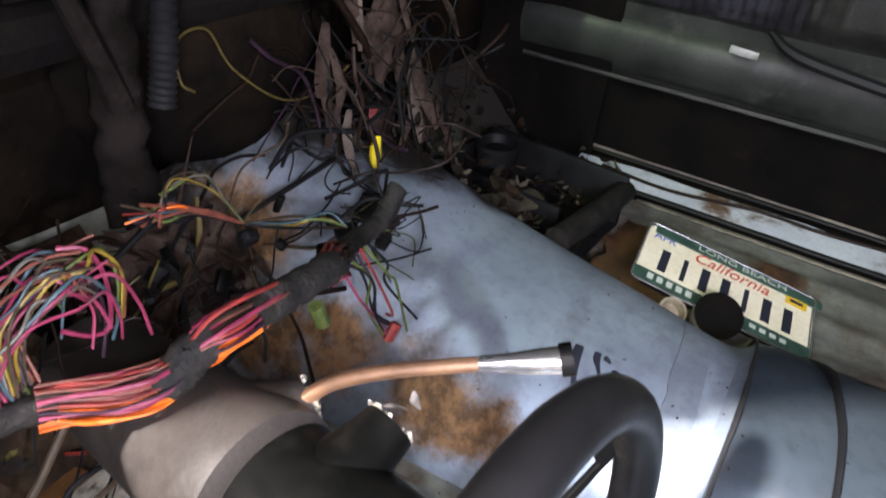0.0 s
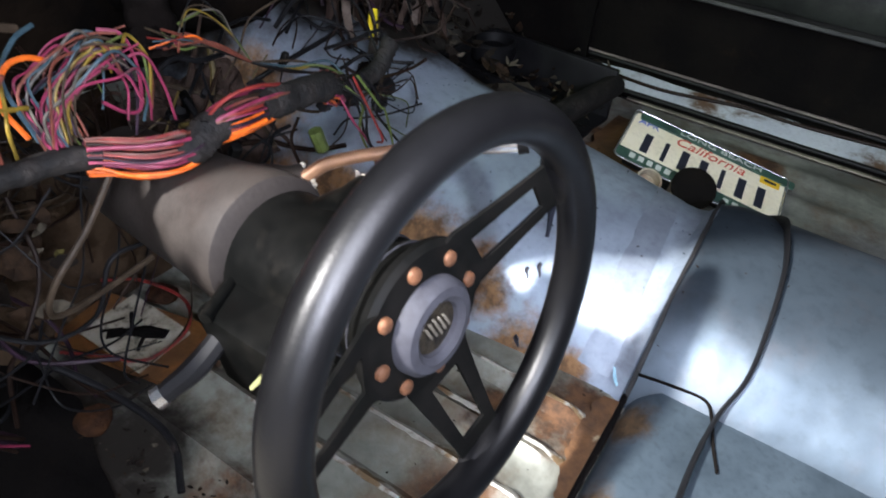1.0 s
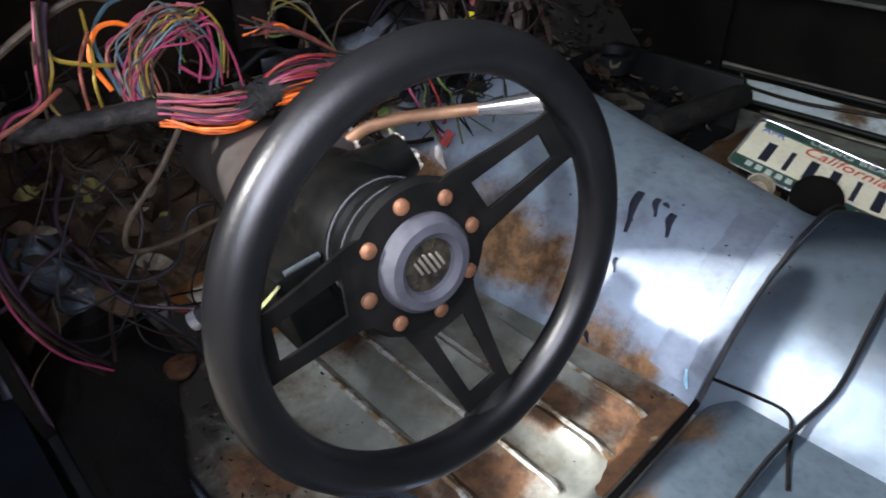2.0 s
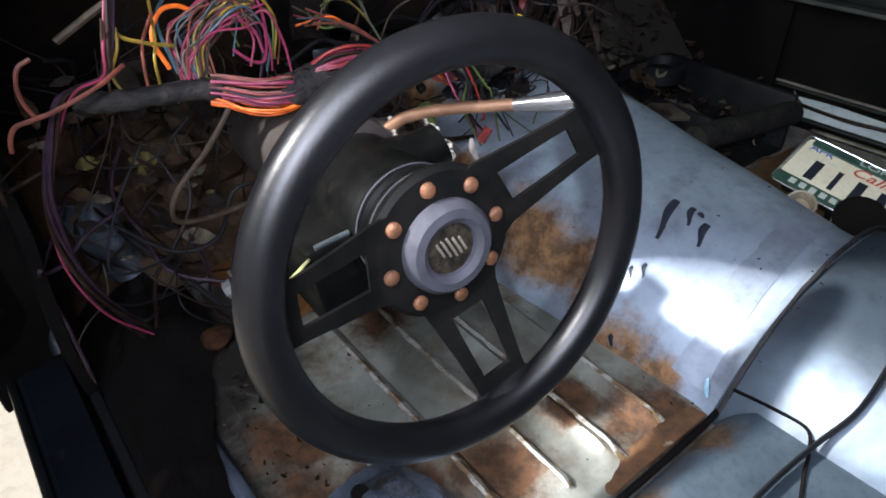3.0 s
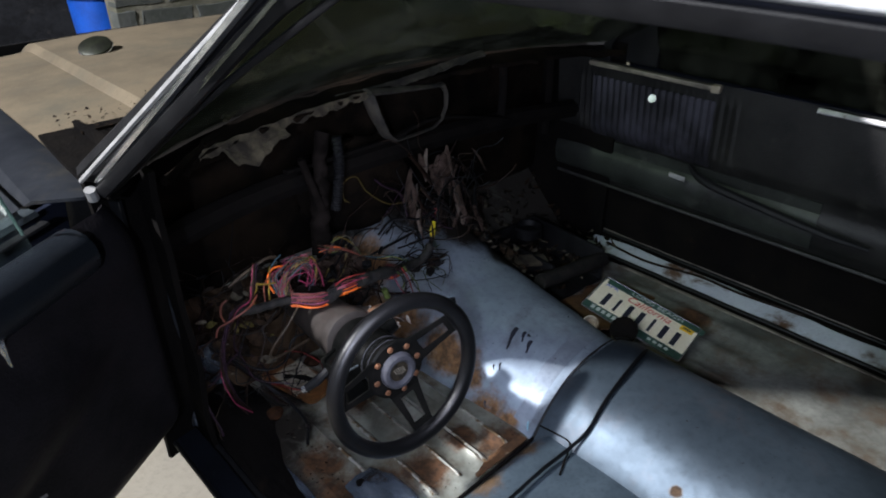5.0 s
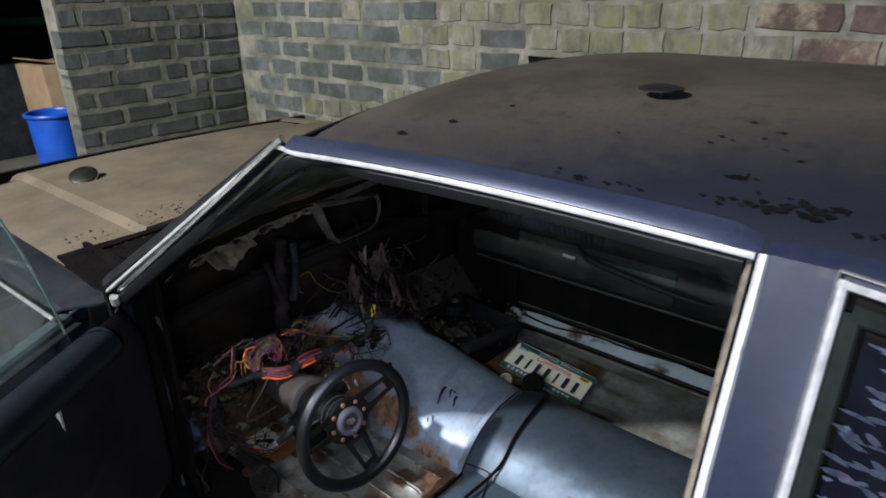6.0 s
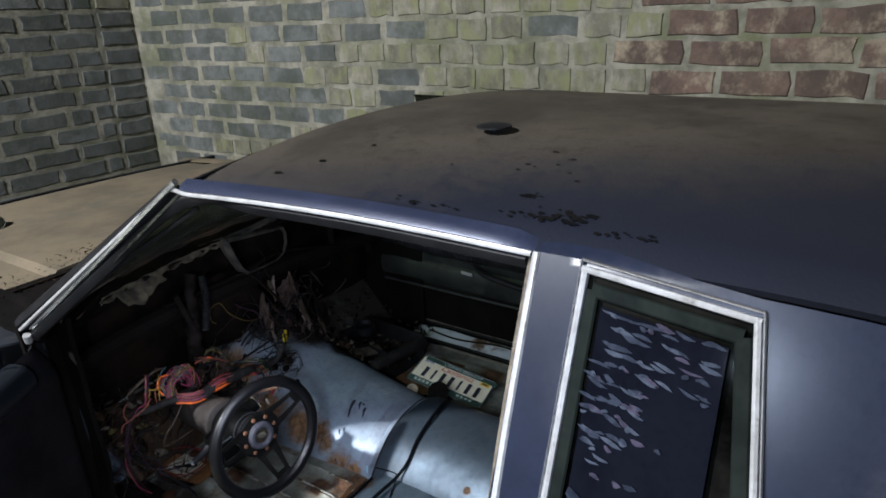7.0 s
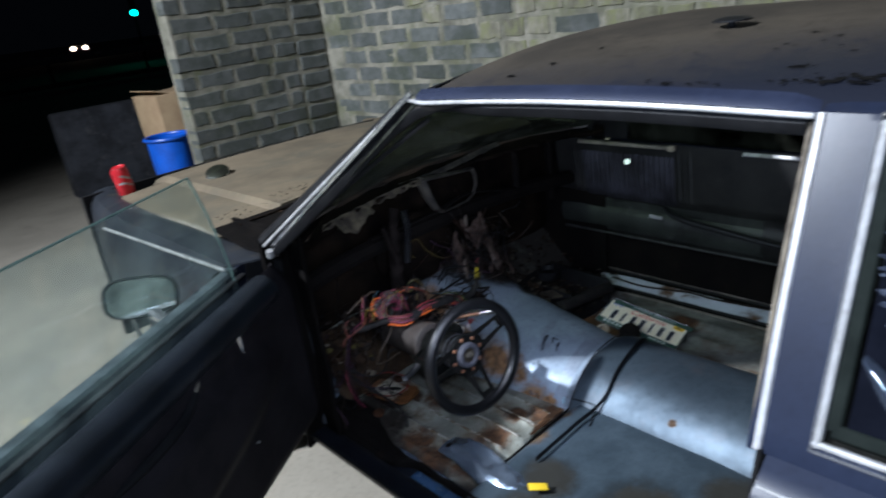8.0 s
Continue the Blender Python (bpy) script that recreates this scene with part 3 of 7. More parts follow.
# the groove's shading just ahead of the lapped seam, painted as a duller band
M_SHADE = surf("dull_shade_band", (0.335, 0.385, 0.455), (0.25, 0.29, 0.345), rough=0.56, metal=0.55, scale=14, bump=0.05, fine=90, stain=(0.10, 0.10, 0.11), stain_at=0.74, stain_scale=20)


def groove_shade(u, v):
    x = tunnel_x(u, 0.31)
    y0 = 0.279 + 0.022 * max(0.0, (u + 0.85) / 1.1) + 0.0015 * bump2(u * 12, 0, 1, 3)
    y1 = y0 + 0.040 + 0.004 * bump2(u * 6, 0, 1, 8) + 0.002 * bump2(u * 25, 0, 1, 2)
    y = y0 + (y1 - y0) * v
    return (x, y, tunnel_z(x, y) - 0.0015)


part("primer_band", sheet(groove_shade, span(-0.9, 0.55, 60), span(0, 1, 6), 0.001), M_SHADE, car, "dull purple-grey band across the tunnel, painted shading")


# crossmember under the missing driver's seat
def cross_z(x, y):
    e = min(1.0, (0.247 - y) / 0.03, (y + 0.46) / 0.2)
    return 0.330 + 0.038 * max(0.0, e) ** 0.5


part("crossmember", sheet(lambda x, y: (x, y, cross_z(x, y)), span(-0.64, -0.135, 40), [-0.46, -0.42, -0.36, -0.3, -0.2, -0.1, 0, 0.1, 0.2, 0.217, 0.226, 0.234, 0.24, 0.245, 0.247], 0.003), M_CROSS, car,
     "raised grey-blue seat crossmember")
# dark tubes draw the shade in the gap and in the edge crack
tube("gap_line", [(-0.135, 0.258, 0.352), (-0.16, 0.252, 0.345), (-0.24, 0.250, 0.343), (-0.36, 0.250, 0.342), (-0.52, 0.248, 0.342)], 0.004, M_DARK, car, "black line for the shaded gap under the crossmember lip")
tube("edge_line", [(-0.145, 0.248, 0.374), (-0.142, 0.206, 0.379), (-0.141, 0.172, 0.380), (-0.16, 0.158, 0.377), (-0.189, 0.147, 0.372), (-0.22, 0.134, 0.371)], 0.0019, M_DARK, car, "dark crack line at the edge of the crossmember")

M_LIPRUST = surf("orange_brown_rust", (0.125, 0.058, 0.021), (0.055, 0.027, 0.012), rough=0.8, scale=26, bump=0.6, fine=70, stain=(0.30, 0.24, 0.15), stain_at=0.64, stain_scale=30, stain_soft=0.05)
part("rusted_lip", sheet(lambda u, v: (-0.335 + 0.155 * u, 0.2535 + 0.012 * u * v + v * (0.007 + 0.012 * math.sin(math.pi * u) ** 0.6 + 0.006 * bump2(u * 14, 0, 1, 3)), 0.3515 + 0.004 * (1 - v) + 0.0015 * bump2(u * 20, v * 3, 1)), span(0, 1, 40), span(0, 1, 4), 0.002), M_LIPRUST, car, "orange-brown rusted lip along the crossmember")
tube("seam_clip", [(-0.166, 0.264, 0.362), (-0.160, 0.270, 0.366), (-0.150, 0.276, 0.372)], [0.0015, 0.0024, 0.0014], surf("pale_blue_plastic", (0.36, 0.60, 0.72), (0.26, 0.46, 0.58), rough=0.4, scale=60, bump=0.1), car, "small pale blue plastic clip on the seam", n=4, flat=0.5)

# firewall, toe board and side cowl panels
part("firewall", sheet(lambda x, z: (x, 1.02 + 0.05 * bump2(x, z, 3, 8) + 0.06 * max(0, z - 0.7), z), span(-0.70, 0.76, 40), span(0.52, 0.99, 16), 0.01), M_FIRE, car,
     "black fibrous firewall insulation")
part("toe_panel", sheet(lambda x, z: (x, 1.0 - 0.02 * (z - 0.4) + 0.003 * bump2(x, z, 12, 2), z), span(-0.215, 0.36, 30), span(0.44, 0.57, 8), 0.004), M_TUNNEL, car,
     "pale blue-grey bare metal of the lower firewall")
M_TOE = surf("brown_matted_carpet", spec=0.05, col=(0.055, 0.036, 0.022), col2=(0.014, 0.010, 0.008), rough=0.95, scale=11, bump=1.0, fine=60, stain=(0.10, 0.07, 0.042), stain_at=0.64, stain_scale=14)
part("toe_carpet", sheet(lambda x, v: (x, 0.84 + 0.16 * v, 0.352 + 0.19 * v + 0.012 * bump2(x * 3, v * 2, 4, 7)), span(-0.69, -0.27, 24), span(0, 1, 10), 0.006), M_TOE, car, "brown matted dirty carpet on the toe board")
for s in (-1, 1):
    x0 = CX + s * 0.725
    part("kick_panel", sheet(lambda y, z: (x0 + 0.01 * bump2(y, z, 6, s), y, z), span(0.70, 1.08, 12), span(0.33, 1.0, 14), 0.012), M_DARK, car,
         "grimy black footwell side panel")


M_RUSTPLATE = surf("brown_rusted_steel", (0.135, 0.066, 0.024), (0.065, 0.032, 0.014), rough=0.75, scale=9, bump=0.6, fine=60, stain=(0.03, 0.02, 0.013), stain_at=0.62, stain_scale=12, stain_soft=0.12)
part("rusted_floor", sheet(lambda u, v: (0.235 + 0.33 * u + 0.012 * bump2(u * 5, v, 1, 3), 0.375 + 0.165 * v + 0.015 * bump2(u * 7, v * 2, 1, 6), 0.345 - 0.020 * u + 0.014 * (1 - u) ** 2 + 0.003 * bump2(u * 6, v * 6, 1)), span(0, 1, 20), span(0, 1, 12), 0.004), M_RUSTPLATE, car, "brown rusted bare floor beside the tunnel")


# ---- rockers ----
def extrude_y(profile, y0, y1, n=10, thick=0.0, wob=0.0):
    bm = bmesh.new()
    rows = [[bm.verts.new((x, y, z + wob * bump2(x * 3, y, 4, 2))) for x, z in profile] for y in span(y0, y1, n)]
    for a, b in zip(rows, rows[1:]):
        for i in range(len(profile) - 1):
            bm.faces.new((a[i], a[i + 1], b[i + 1], b[i]))
    if thick:
        bmesh.ops.recalc_face_normals(bm, faces=bm.faces)
        bmesh.ops.solidify(bm, geom=bm.faces[:], thickness=thick)
    return bm


rocker = part("rocker_panel", extrude_y([(-0.60, 0.300), (-0.66, 0.318), (-0.735, 0.345), (-0.755, 0.360), (-0.757, 0.374), (-0.747, 0.383), (-0.702, 0.374), (-0.695, 0.340), (-0.684, 0.340), (-0.680, 0.357),
                                         (-0.655, 0.360), (-0.645, 0.345), (-0.60, 0.338)], -0.60, 0.95, 24, 0.003, 0.002), M_SILLNAVY, car, "navy painted door sill")
part("carpet_edge", sheet(lambda u, y: (-0.681 + 0.038 * max(0.0, min(1.0, (0.47 - y) / 0.06)) * (1 - u) + (0.061 + 0.085 * max(0.0, min(1.0, (y - 0.54) / 0.2)) + 0.012 * bump2(0, y, 14, 5)) * u, y, max(0.360 - 0.010 * u, floor_z(-0.6, y) + 0.012) + 0.010 * math.sin(math.pi * u) + 0.008 * bump2(u * 3, y * 9, 2, 3)), span(0, 1, 10), span(-0.1, 0.95, 60), 0.004), M_DARK, car, "black matted carpet edge beside the sill")
tube("scuff_strip", [(-0.689, y, 0.358) for y in span(-0.55, 0.85, 10)], 0.007, M_BLACK, rocker, "black rubber sill strip", flat=0.6, n=2)
tube("inner_flange", [(-0.615 + 0.012 * bump2(y, 0, 7), y, 0.347) for y in span(-0.5, 0.70, 16)], 0.008, M_BRKT, rocker, "pale bent floor flange with rust", flat=0.35, n=2)
tube("sill_edge", [(-0.757, y, 0.380) for y in span(-0.55, 0.9, 8)], 0.005, M_BLACK, rocker, "black outer sill edge", n=2)
# the sill's blue paint, with its lit highlight put into the colour
M_SILLBLUE = surf("blue_sill_highlight", (0.050, 0.095, 0.175), (0.032, 0.062, 0.12), rough=0.26, spec=0.5, scale=12, bump=0.04, stain=(0.012, 0.013, 0.016), stain_at=0.64, stain_scale=16)
part("sill_step", sheet(lambda u, y: (-0.678 + 0.030 * u + 0.002 * bump2(y, 0, 8), y, 0.3605 + 0.003 * math.sin(math.pi * u)), span(0, 1, 5), span(-0.35, 0.395, 24), 0.002), M_SILLBLUE, rocker, "glossy blue inner step of the sill, its highlight painted in")
rocker_r = part("rocker_panel", extrude_y([(0.655, 0.325), (0.690, 0.333), (0.745, 0.336), (0.752, 0.350), (0.775, 0.352), (0.782, 0.340), (0.800, 0.340), (0.806, 0.362), (0.83, 0.36), (0.84, 0.2), (0.80, 0.14)],
                                          -0.60, 0.95, 24, 0.003, 0.002), M_DARK, car, "grimy door sill on the passenger side")
part("sill_paint", sheet(lambda u, y: (0.674 + (0.076 + 0.012 * bump2(y, 3, 5)) * u + 0.006 * bump2(y, 0, 9), y, 0.336 + 0.012 * u + 0.002 * bump2(y, u, 8)), span(0, 1, 3), span(-0.25, 0.72, 44), 0.003), M_SILL, rocker_r,
     "pale blue painted sill flange with rust breaks")
tube("scuff_rail", [(0.788, y, 0.358) for y in span(-0.55, 0.9, 14)], 0.013, M_TANRAIL, rocker_r, "dirty metal scuff rail", flat=0.6, n=2)
tube("scuff_rail", [(0.765, y, 0.357) for y in span(-0.55, 0.9, 14)], 0.006, M_BLACK, rocker_r, "black rubber rail", flat=0.7, n=2)
tube("inner_rail", [(0.664 + 0.003 * bump2(y, 0, 8), y, 0.338) for y in span(-0.45, 0.62, 16)], 0.007, M_BLACK, rocker_r, "black rubber edge along the floor", flat=0.6, n=2)
tube("inner_rail", [(0.640 + 0.004 * bump2(y, 2, 8), y, 0.333) for y in span(-0.45, 0.55, 16)], 0.006, M_TANRAIL, rocker_r, "dirty inner sill edge", flat=0.5, n=2)
tube("sill_wire", [(0.72, 0.66, 0.345), (0.70, 0.5, 0.348), (0.735, 0.33, 0.350), (0.73, 0.2, 0.352), (0.75, 0.02, 0.352)], 0.004, WIRE["brown"], rocker_r, "thin brown wire along the sill")


# ---- roof, pillars, glass ----
def roof_z(x, y):
    s = min(1.0, abs(x - CX) / 0.70)
    front = max(0.0, (y - 0.02) / 0.2)
    rear = max(0.0, -(y + 0.75))
    return 1.388 + 0.062 * (1 - s ** 2.3) - 0.018 * front ** 2 - 0.16 * rear ** 2


def rail(y):
    """The chrome drip rail beside the roof."""
    t = (0.230 - y) / 0.746
    return Vector((-0.664 + 0.033 * t, y, 1.367 + 0.010 * math.sin(math.pi * max(0.0, min(1.0, t)))))


def roof_point(u, y):
    e = abs(rail(max(y, -0.55)).x - CX) - 0.004
    x = CX + u * e
    return (x, y, roof_z(CX + u * 0.70, y) - 0.016 * max(0.0, (abs(u) - 0.93) / 0.07) ** 2)


roof = part("roof", sheet(roof_point, span(-1, 1, 44), span(0.20, -1.15, 40), 0.012), M_ROOF, car, "dusty dark roof panel with stains and scuffs")
part("headliner", sheet(lambda u, y: (CX + u * 0.62, y, roof_z(CX + u * 0.66, y) - 0.045), span(-1, 1, 16), span(0.16, -1.1, 20), 0.004), M_BLACK, roof, "bare black underside of the roof")
part("roof_edge", sheet(lambda k, y: tuple(rail(y) + Vector((0.022 * k - 0.002, 0, 0.006 + 0.018 * k ** 0.6 - 0.022 * max(0.0, min(1.0, (-0.47 - y) / 0.07)) ** 2))), span(0, 1, 4), span(0.19, -0.54, 26), 0.003), M_EDGE_SHEEN, roof, "navy roof edge above the door")


def pillar(name, a, b, w, d, material, label):
    a, b = Vector(a), Vector(b)
    return tube(name, [a.lerp(b, t) for t in span(0, 1, 6)], [w, w * 0.9], material, car, label, seg=10, n=2, flat=d)


AP0, AP1 = Vector((-0.798, 0.690, 1.020)), Vector((-0.664, 0.230, 1.367))
pillar("windshield_pillar", AP0 + Vector((0.030, 0.035, 0.0)), AP1 + Vector((0.030, 0.02, -0.01)), 0.030, 0.7, M_BLACK, "black windshield pillar")
pillar("windshield_pillar", mirror(AP0 + Vector((0.030, 0.035, 0.0))), mirror(AP1 + Vector((0.030, 0.02, -0.01))), 0.030, 0.7, M_BLACK, "black windshield pillar")
BP0, BP1 = Vector((-0.800, -0.533, 0.988)), Vector((-0.631, -0.516, 1.367))


def strip(name, pts, w, t, material, parent, label, normal=(-1, 0, 0.35), n=4):
    """A flat moulding of width w and thickness t lying along a path, its face towards normal."""
    P = smooth_path(pts, n)
    bm, rings = bmesh.new(), []
    for i, p in enumerate(P):
        d = (P[min(i + 1, len(P) - 1)] - P[max(i - 1, 0)]).normalized()
        nn = Vector(normal)
        nn = (nn - d * nn.dot(d)).normalized()
        s = d.cross(nn)
        rings.append([bm.verts.new(p + s * a * w + nn * b * t) for a, b in ((-0.5, 0), (-0.38, 0.8), (0, 1), (0.38, 0.8), (0.5, 0), (0, -0.6))])
    for a, b in zip(rings, rings[1:]):
        for j in range(6):
            bm.faces.new((a[j], a[(j + 1) % 6], b[(j + 1) % 6], b[j]))
    bm.faces.new(rings[0][::-1])
    bm.faces.new(rings[-1])
    return part(name, bm, material, parent, label)


corner = [AP0.lerp(AP1, t) for t in (0, 0.25, 0.5, 0.75, 0.95)] + [AP1 + Vector((0.002, -0.012, 0.006))] + [rail(y) for y in span(0.17, -0.512, 8)]
strip("drip_moulding", corner, 0.0085, 0.005, M_TRIM, car, "bright aged chrome drip moulding")
strip("pillar_moulding", [BP1 + Vector((0, -0.004, 0.004)), BP1.lerp(BP0, 0.5), BP0], 0.0105, 0.005, M_TRIM, car, "bright aged chrome moulding down the pillar", normal=(-1, 0.25, 0.35))
strip("jamb", [BP1 + Vector((0.022, 0.012, -0.015)), BP1.lerp(BP0, 0.5) + Vector((0.022, 0.014, 0)), BP0 + Vector((0.024, 0.014, 0))], 0.026, 0.006, M_JAMBEDGE, car, "brown rusted door jamb edge", normal=(-0.3, 1, 0))
strip("weatherstrip", [AP0 + Vector((0.022, -0.012, -0.02)), AP0.lerp(AP1, 0.5) + Vector((0.020, -0.012, -0.018)), AP1 + Vector((0.016, -0.022, -0.020)), rail(0.0) + Vector((0.016, 0, -0.016)), rail(-0.25) + Vector((0.016, 0, -0.016)), rail(-0.5) + Vector((0.016, 0, -0.016))],
      0.026, 0.010, M_BLACK, car, "black rubber weatherstrip round the door opening", normal=(-1, 0, -0.6))
strip("weatherstrip", [AP0 + Vector((0.036, -0.004, -0.03)), AP0.lerp(AP1, 0.5) + Vector((0.040, -0.008, -0.026)), AP1 + Vector((0.034, -0.04, -0.034))],
      0.010, 0.006, M_BLACK, car, "black worn inner pillar edge", normal=(-1, 0, -0.6))
tube("pillar_foot", [AP0 + Vector((0.004, -0.012, -0.012)), AP0 + Vector((0.008, -0.004, -0.032))], 0.009, M_TRIM, car, "chrome pillar end cap", n=3)


# side of the body behind the door, with the quarter window's opening
def side(y, z):
    t = max(0.0, min(1.0, (1.372 - z) / 0.382))
    return (-0.631 - 0.169 * t + 2.0 * max(0.0, z - 1.372), y, z - 0.16 * max(0.0, -(y + 0.75)) ** 2 * (1 - t))


QY = [-0.520, -0.540, -0.565, -0.590, -0.65, -0.72, -0.76, -0.788, -0.82, -0.88, -0.95, -1.05, -1.2, -1.4]
QZ = [0.985, 1.0, 1.018, 1.08, 1.14, 1.2, 1.26, 1.31, 1.362, 1.372, 1.378, 1.384]


def side_warp(y, z):
    """The window leans: its lower edge lies further back than its upper edge."""
    low = 1 - max(0.0, min(1.0, (z - 1.018) / 0.344))
    k = max(0.0, min(1.0, (-0.575 - y) / 0.025))
    back = max(0.0, min(1.0, (-0.59 - y) / 0.20))
    return side(y - low * k * (0.010 + 0.045 * back), z - 0.018 * back * max(0.0, min(1.0, (z - 1.018) / 0.344)))


part("sail_panel", sheet(side_warp, QY, QZ, 0.008, skip=lambda y, z: -0.788 < y < -0.590 and 1.018 < z < 1.362), M_NAVY, car, "navy rear pillar panel round the quarter window")
quarter = part("quarter_window", sheet(lambda y, z: tuple(Vector(side_warp(y, z)) + Vector((0.010, 0, 0))), span(-0.587, -0.791, 8), span(1.014, 1.366, 8), 0.004), M_SMOKE, car,
               "dark quarter window with peeling tint film")
WIN = [side_warp(-0.590, 1.018), side_warp(-0.590, 1.362), side_warp(-0.788, 1.362), side_warp(-0.788, 1.018)]
middle = (Vector(WIN[0]) + Vector(WIN[2])) / 2
for i in range(4):
    a, b = Vector(WIN[i]), Vector(WIN[(i + 1) % 4])
    d = (b - a).normalized()
    strip("window_moulding", [a - d * 0.004, a.lerp(b, 0.5), b + d * 0.004], 0.0090, 0.008, M_TRIM, quarter, "aged white chrome moulding", normal=(-1, 0, 0.45))
    ao, bo = [v + (v - middle) * 0.058 for v in (a, b)]
    strip("outer_moulding", [ao, ao.lerp(bo, 0.5), bo], 0.0045, 0.007, M_CHROME, quarter, "thin bright outer moulding", normal=(-1, 0, 0.45))
    ai, bi = [v + (middle - v) * 0.115 for v in (a, b)]
    strip("gasket", [ai, ai.lerp(bi, 0.5), bi], 0.018, 0.003, M_GASKET, quarter, "black window gasket", normal=(-1, 0, 0.45))


def low_side(y, z):
    t = (0.985 - z) / 0.70
    b = 0.035 * math.sin(math.pi * min(1.0, t * 1.15)) if t > 0 else 0
    return (-0.800 - 0.045 * min(1.0, t / 0.05) - b, y, z)


LZ = [0.988, 0.975, 0.955, 0.93, 0.88, 0.8, 0.7, 0.6, 0.5, 0.4, 0.3, 0.2]
quarter_panel = part("quarter_panel", sheet(low_side, span(-0.545, -2.35, 30), LZ, 0.006,
                     skip=lambda y, z: math.hypot(y + 1.62, z - 0.30) < 0.34), M_NAVY, car, "navy rear quarter panel with white pinstripes")
for z in (0.962, 0.952):
    tube("pinstripe", [Vector(low_side(y, z)) + Vector((-0.001, 0, 0)) for y in span(-0.548, -2.3, 10)], 0.0022, M_TRIM, quarter_panel, "white pinstripe", n=2, seg=6)
part("quarter_panel", sheet(lambda y, z: mirror(low_side(y, z)), span(-0.545, -2.35, 20), LZ, 0.006, skip=lambda y, z: math.hypot(y + 1.62, z - 0.30) < 0.34), M_NAVY, car, "navy rear quarter panel")
part("sail_panel", sheet(lambda y, z: mirror(side_warp(y, z)), QY, QZ, 0.008), M_NAVY, car, "navy rear pillar panel")
part("door_jamb", sheet(lambda k, z: (-0.805 + 0.16 * k, -0.545 - 0.02 * k + 0.03 * math.sin(3 * z), z), span(0, 1, 4), span(0.30, 0.99, 14), 0.006), M_BLACK, car, "black rear door jamb")
tube("striker", [(-0.74, -0.515, 0.80), (-0.755, -0.49, 0.80)], 0.010, M_CHROME, car, "steel door striker", n=2)
# deck and back end
part("trunk_lid", sheet(lambda x, y: (x, y, 0.99 - 0.04 * ((x - CX) / 0.8) ** 2 - 0.03 * max(0, -(y + 1.75))), span(CX - 0.80, CX + 0.80, 14), span(-1.62, -2.38, 8), 0.01), M_NAVY, car, "navy trunk lid")
part("rear_window", sheet(lambda u, v: (CX + u * (0.60 + 0.12 * v), -1.15 - 0.47 * v, 1.375 - 0.39 * v - 0.05 * abs(u) ** 2.4 * (1 - v)), span(-1, 1, 8), span(0, 1, 6), 0.004), M_SMOKE, car, "dark sloping rear window")
part("tail_panel", sheet(lambda x, z: (x, -2.38, z), span(CX - 0.84, CX + 0.84, 8), span(0.30, 0.95, 6), 0.02), M_NAVY, car, "navy tail panel")

# windshield, cowl and hood
def shield(u, v):
    w = 0.80 - 0.115 * v
    y = (0.66 + 0.30 * (1 - u * u) ** 0.8) * (1 - v) + (0.185 + 0.06 * (1 - u * u)) * v
    return (CX + u * w, y, 1.005 + (0.375 + 0.03 * (1 - u * u)) * v)


windshield = part("windshield", sheet(shield, span(-1, 1, 20), span(0, 1, 10), 0.005), M_SHIELD, car, "dusty greenish windshield")
strip("header_moulding", [shield(u, 1.0) for u in span(-0.97, 0.97, 10)], 0.02, 0.006, M_BLACK, windshield, "black windshield moulding", normal=(0, 1, 1), n=2)
strip("side_moulding", [Vector(shield(-0.99, v)) + Vector((-0.012, 0.012, 0.008)) for v in span(0, 1, 6)], 0.016, 0.008, M_CHROME, windshield, "thin chrome windshield moulding", normal=(-0.6, 0.8, 0.4), n=2)


def hood_z(x, y):
    s = abs(x - CX) / 0.80
    centre = 0.020 if abs(x - CX) < 0.565 else 0.020 * max(0.0, 1 - (abs(x - CX) - 0.565) / 0.02)
    return 0.990 - 0.030 * s ** 3 + centre - 0.012 * max(0.0, (y - 1.2)) - 0.06 * max(0.0, (y - 1.95) / 0.25) ** 2


hx = sorted(set(span(CX - 0.79, CX + 0.79, 30) + [CX - 0.565, CX - 0.585, CX + 0.565, CX + 0.585]))
hood = part("hood", sheet(lambda x, y: (x, y, hood_z(x, y)), hx, span(1.06, 2.16, 24), 0.01), M_HOOD, car, "dust-covered hood with a raised centre panel")
part("cowl", sheet(lambda u, v: (CX + u * 0.80, (0.66 + 0.30 * (1 - u * u) ** 0.8) * (1 - v) + 1.058 * v + 0.003, 0.992 - 0.02 * math.sin(math.pi * v) + 0.004 * bump2(u * 9, v * 4, 2)), span(-1, 1, 30), span(0, 1, 6), 0.008), M_DARK, car,
     "grimy cowl panel under the windshield")


def fender(y, k):
    prof = [(-0.762, 0.962), (-0.80, 0.968), (-0.855, 0.958), (-0.885, 0.92), (-0.895, 0.85), (-0.90, 0.70), (-0.895, 0.55), (-0.88, 0.40), (-0.85, 0.22)]
    i = min(int(k), len(prof) - 2)
    f = k - i
    x, z = [prof[i][j] + (prof[i + 1][j] - prof[i][j]) * f for j in (0, 1)]
    x += 0.10 * max(0.0, (y - 1.45) / 0.85) ** 2
    y = max(y, 0.76 + 0.12 * max(0.0, min(1.0, (k - 1) / 2)))
    return (x, y, z - 0.015 * max(0.0, y - 1.2))


# the wheel arch, plus an added cut letting yard light reach the ground
skip_arch_corner = lambda y, k: (k > 5.9 and y < 1.24) or k > 4 and math.hypot(y - 1.55, (0.85 - (k - 4) * 0.145) - 0.30) < 0.34
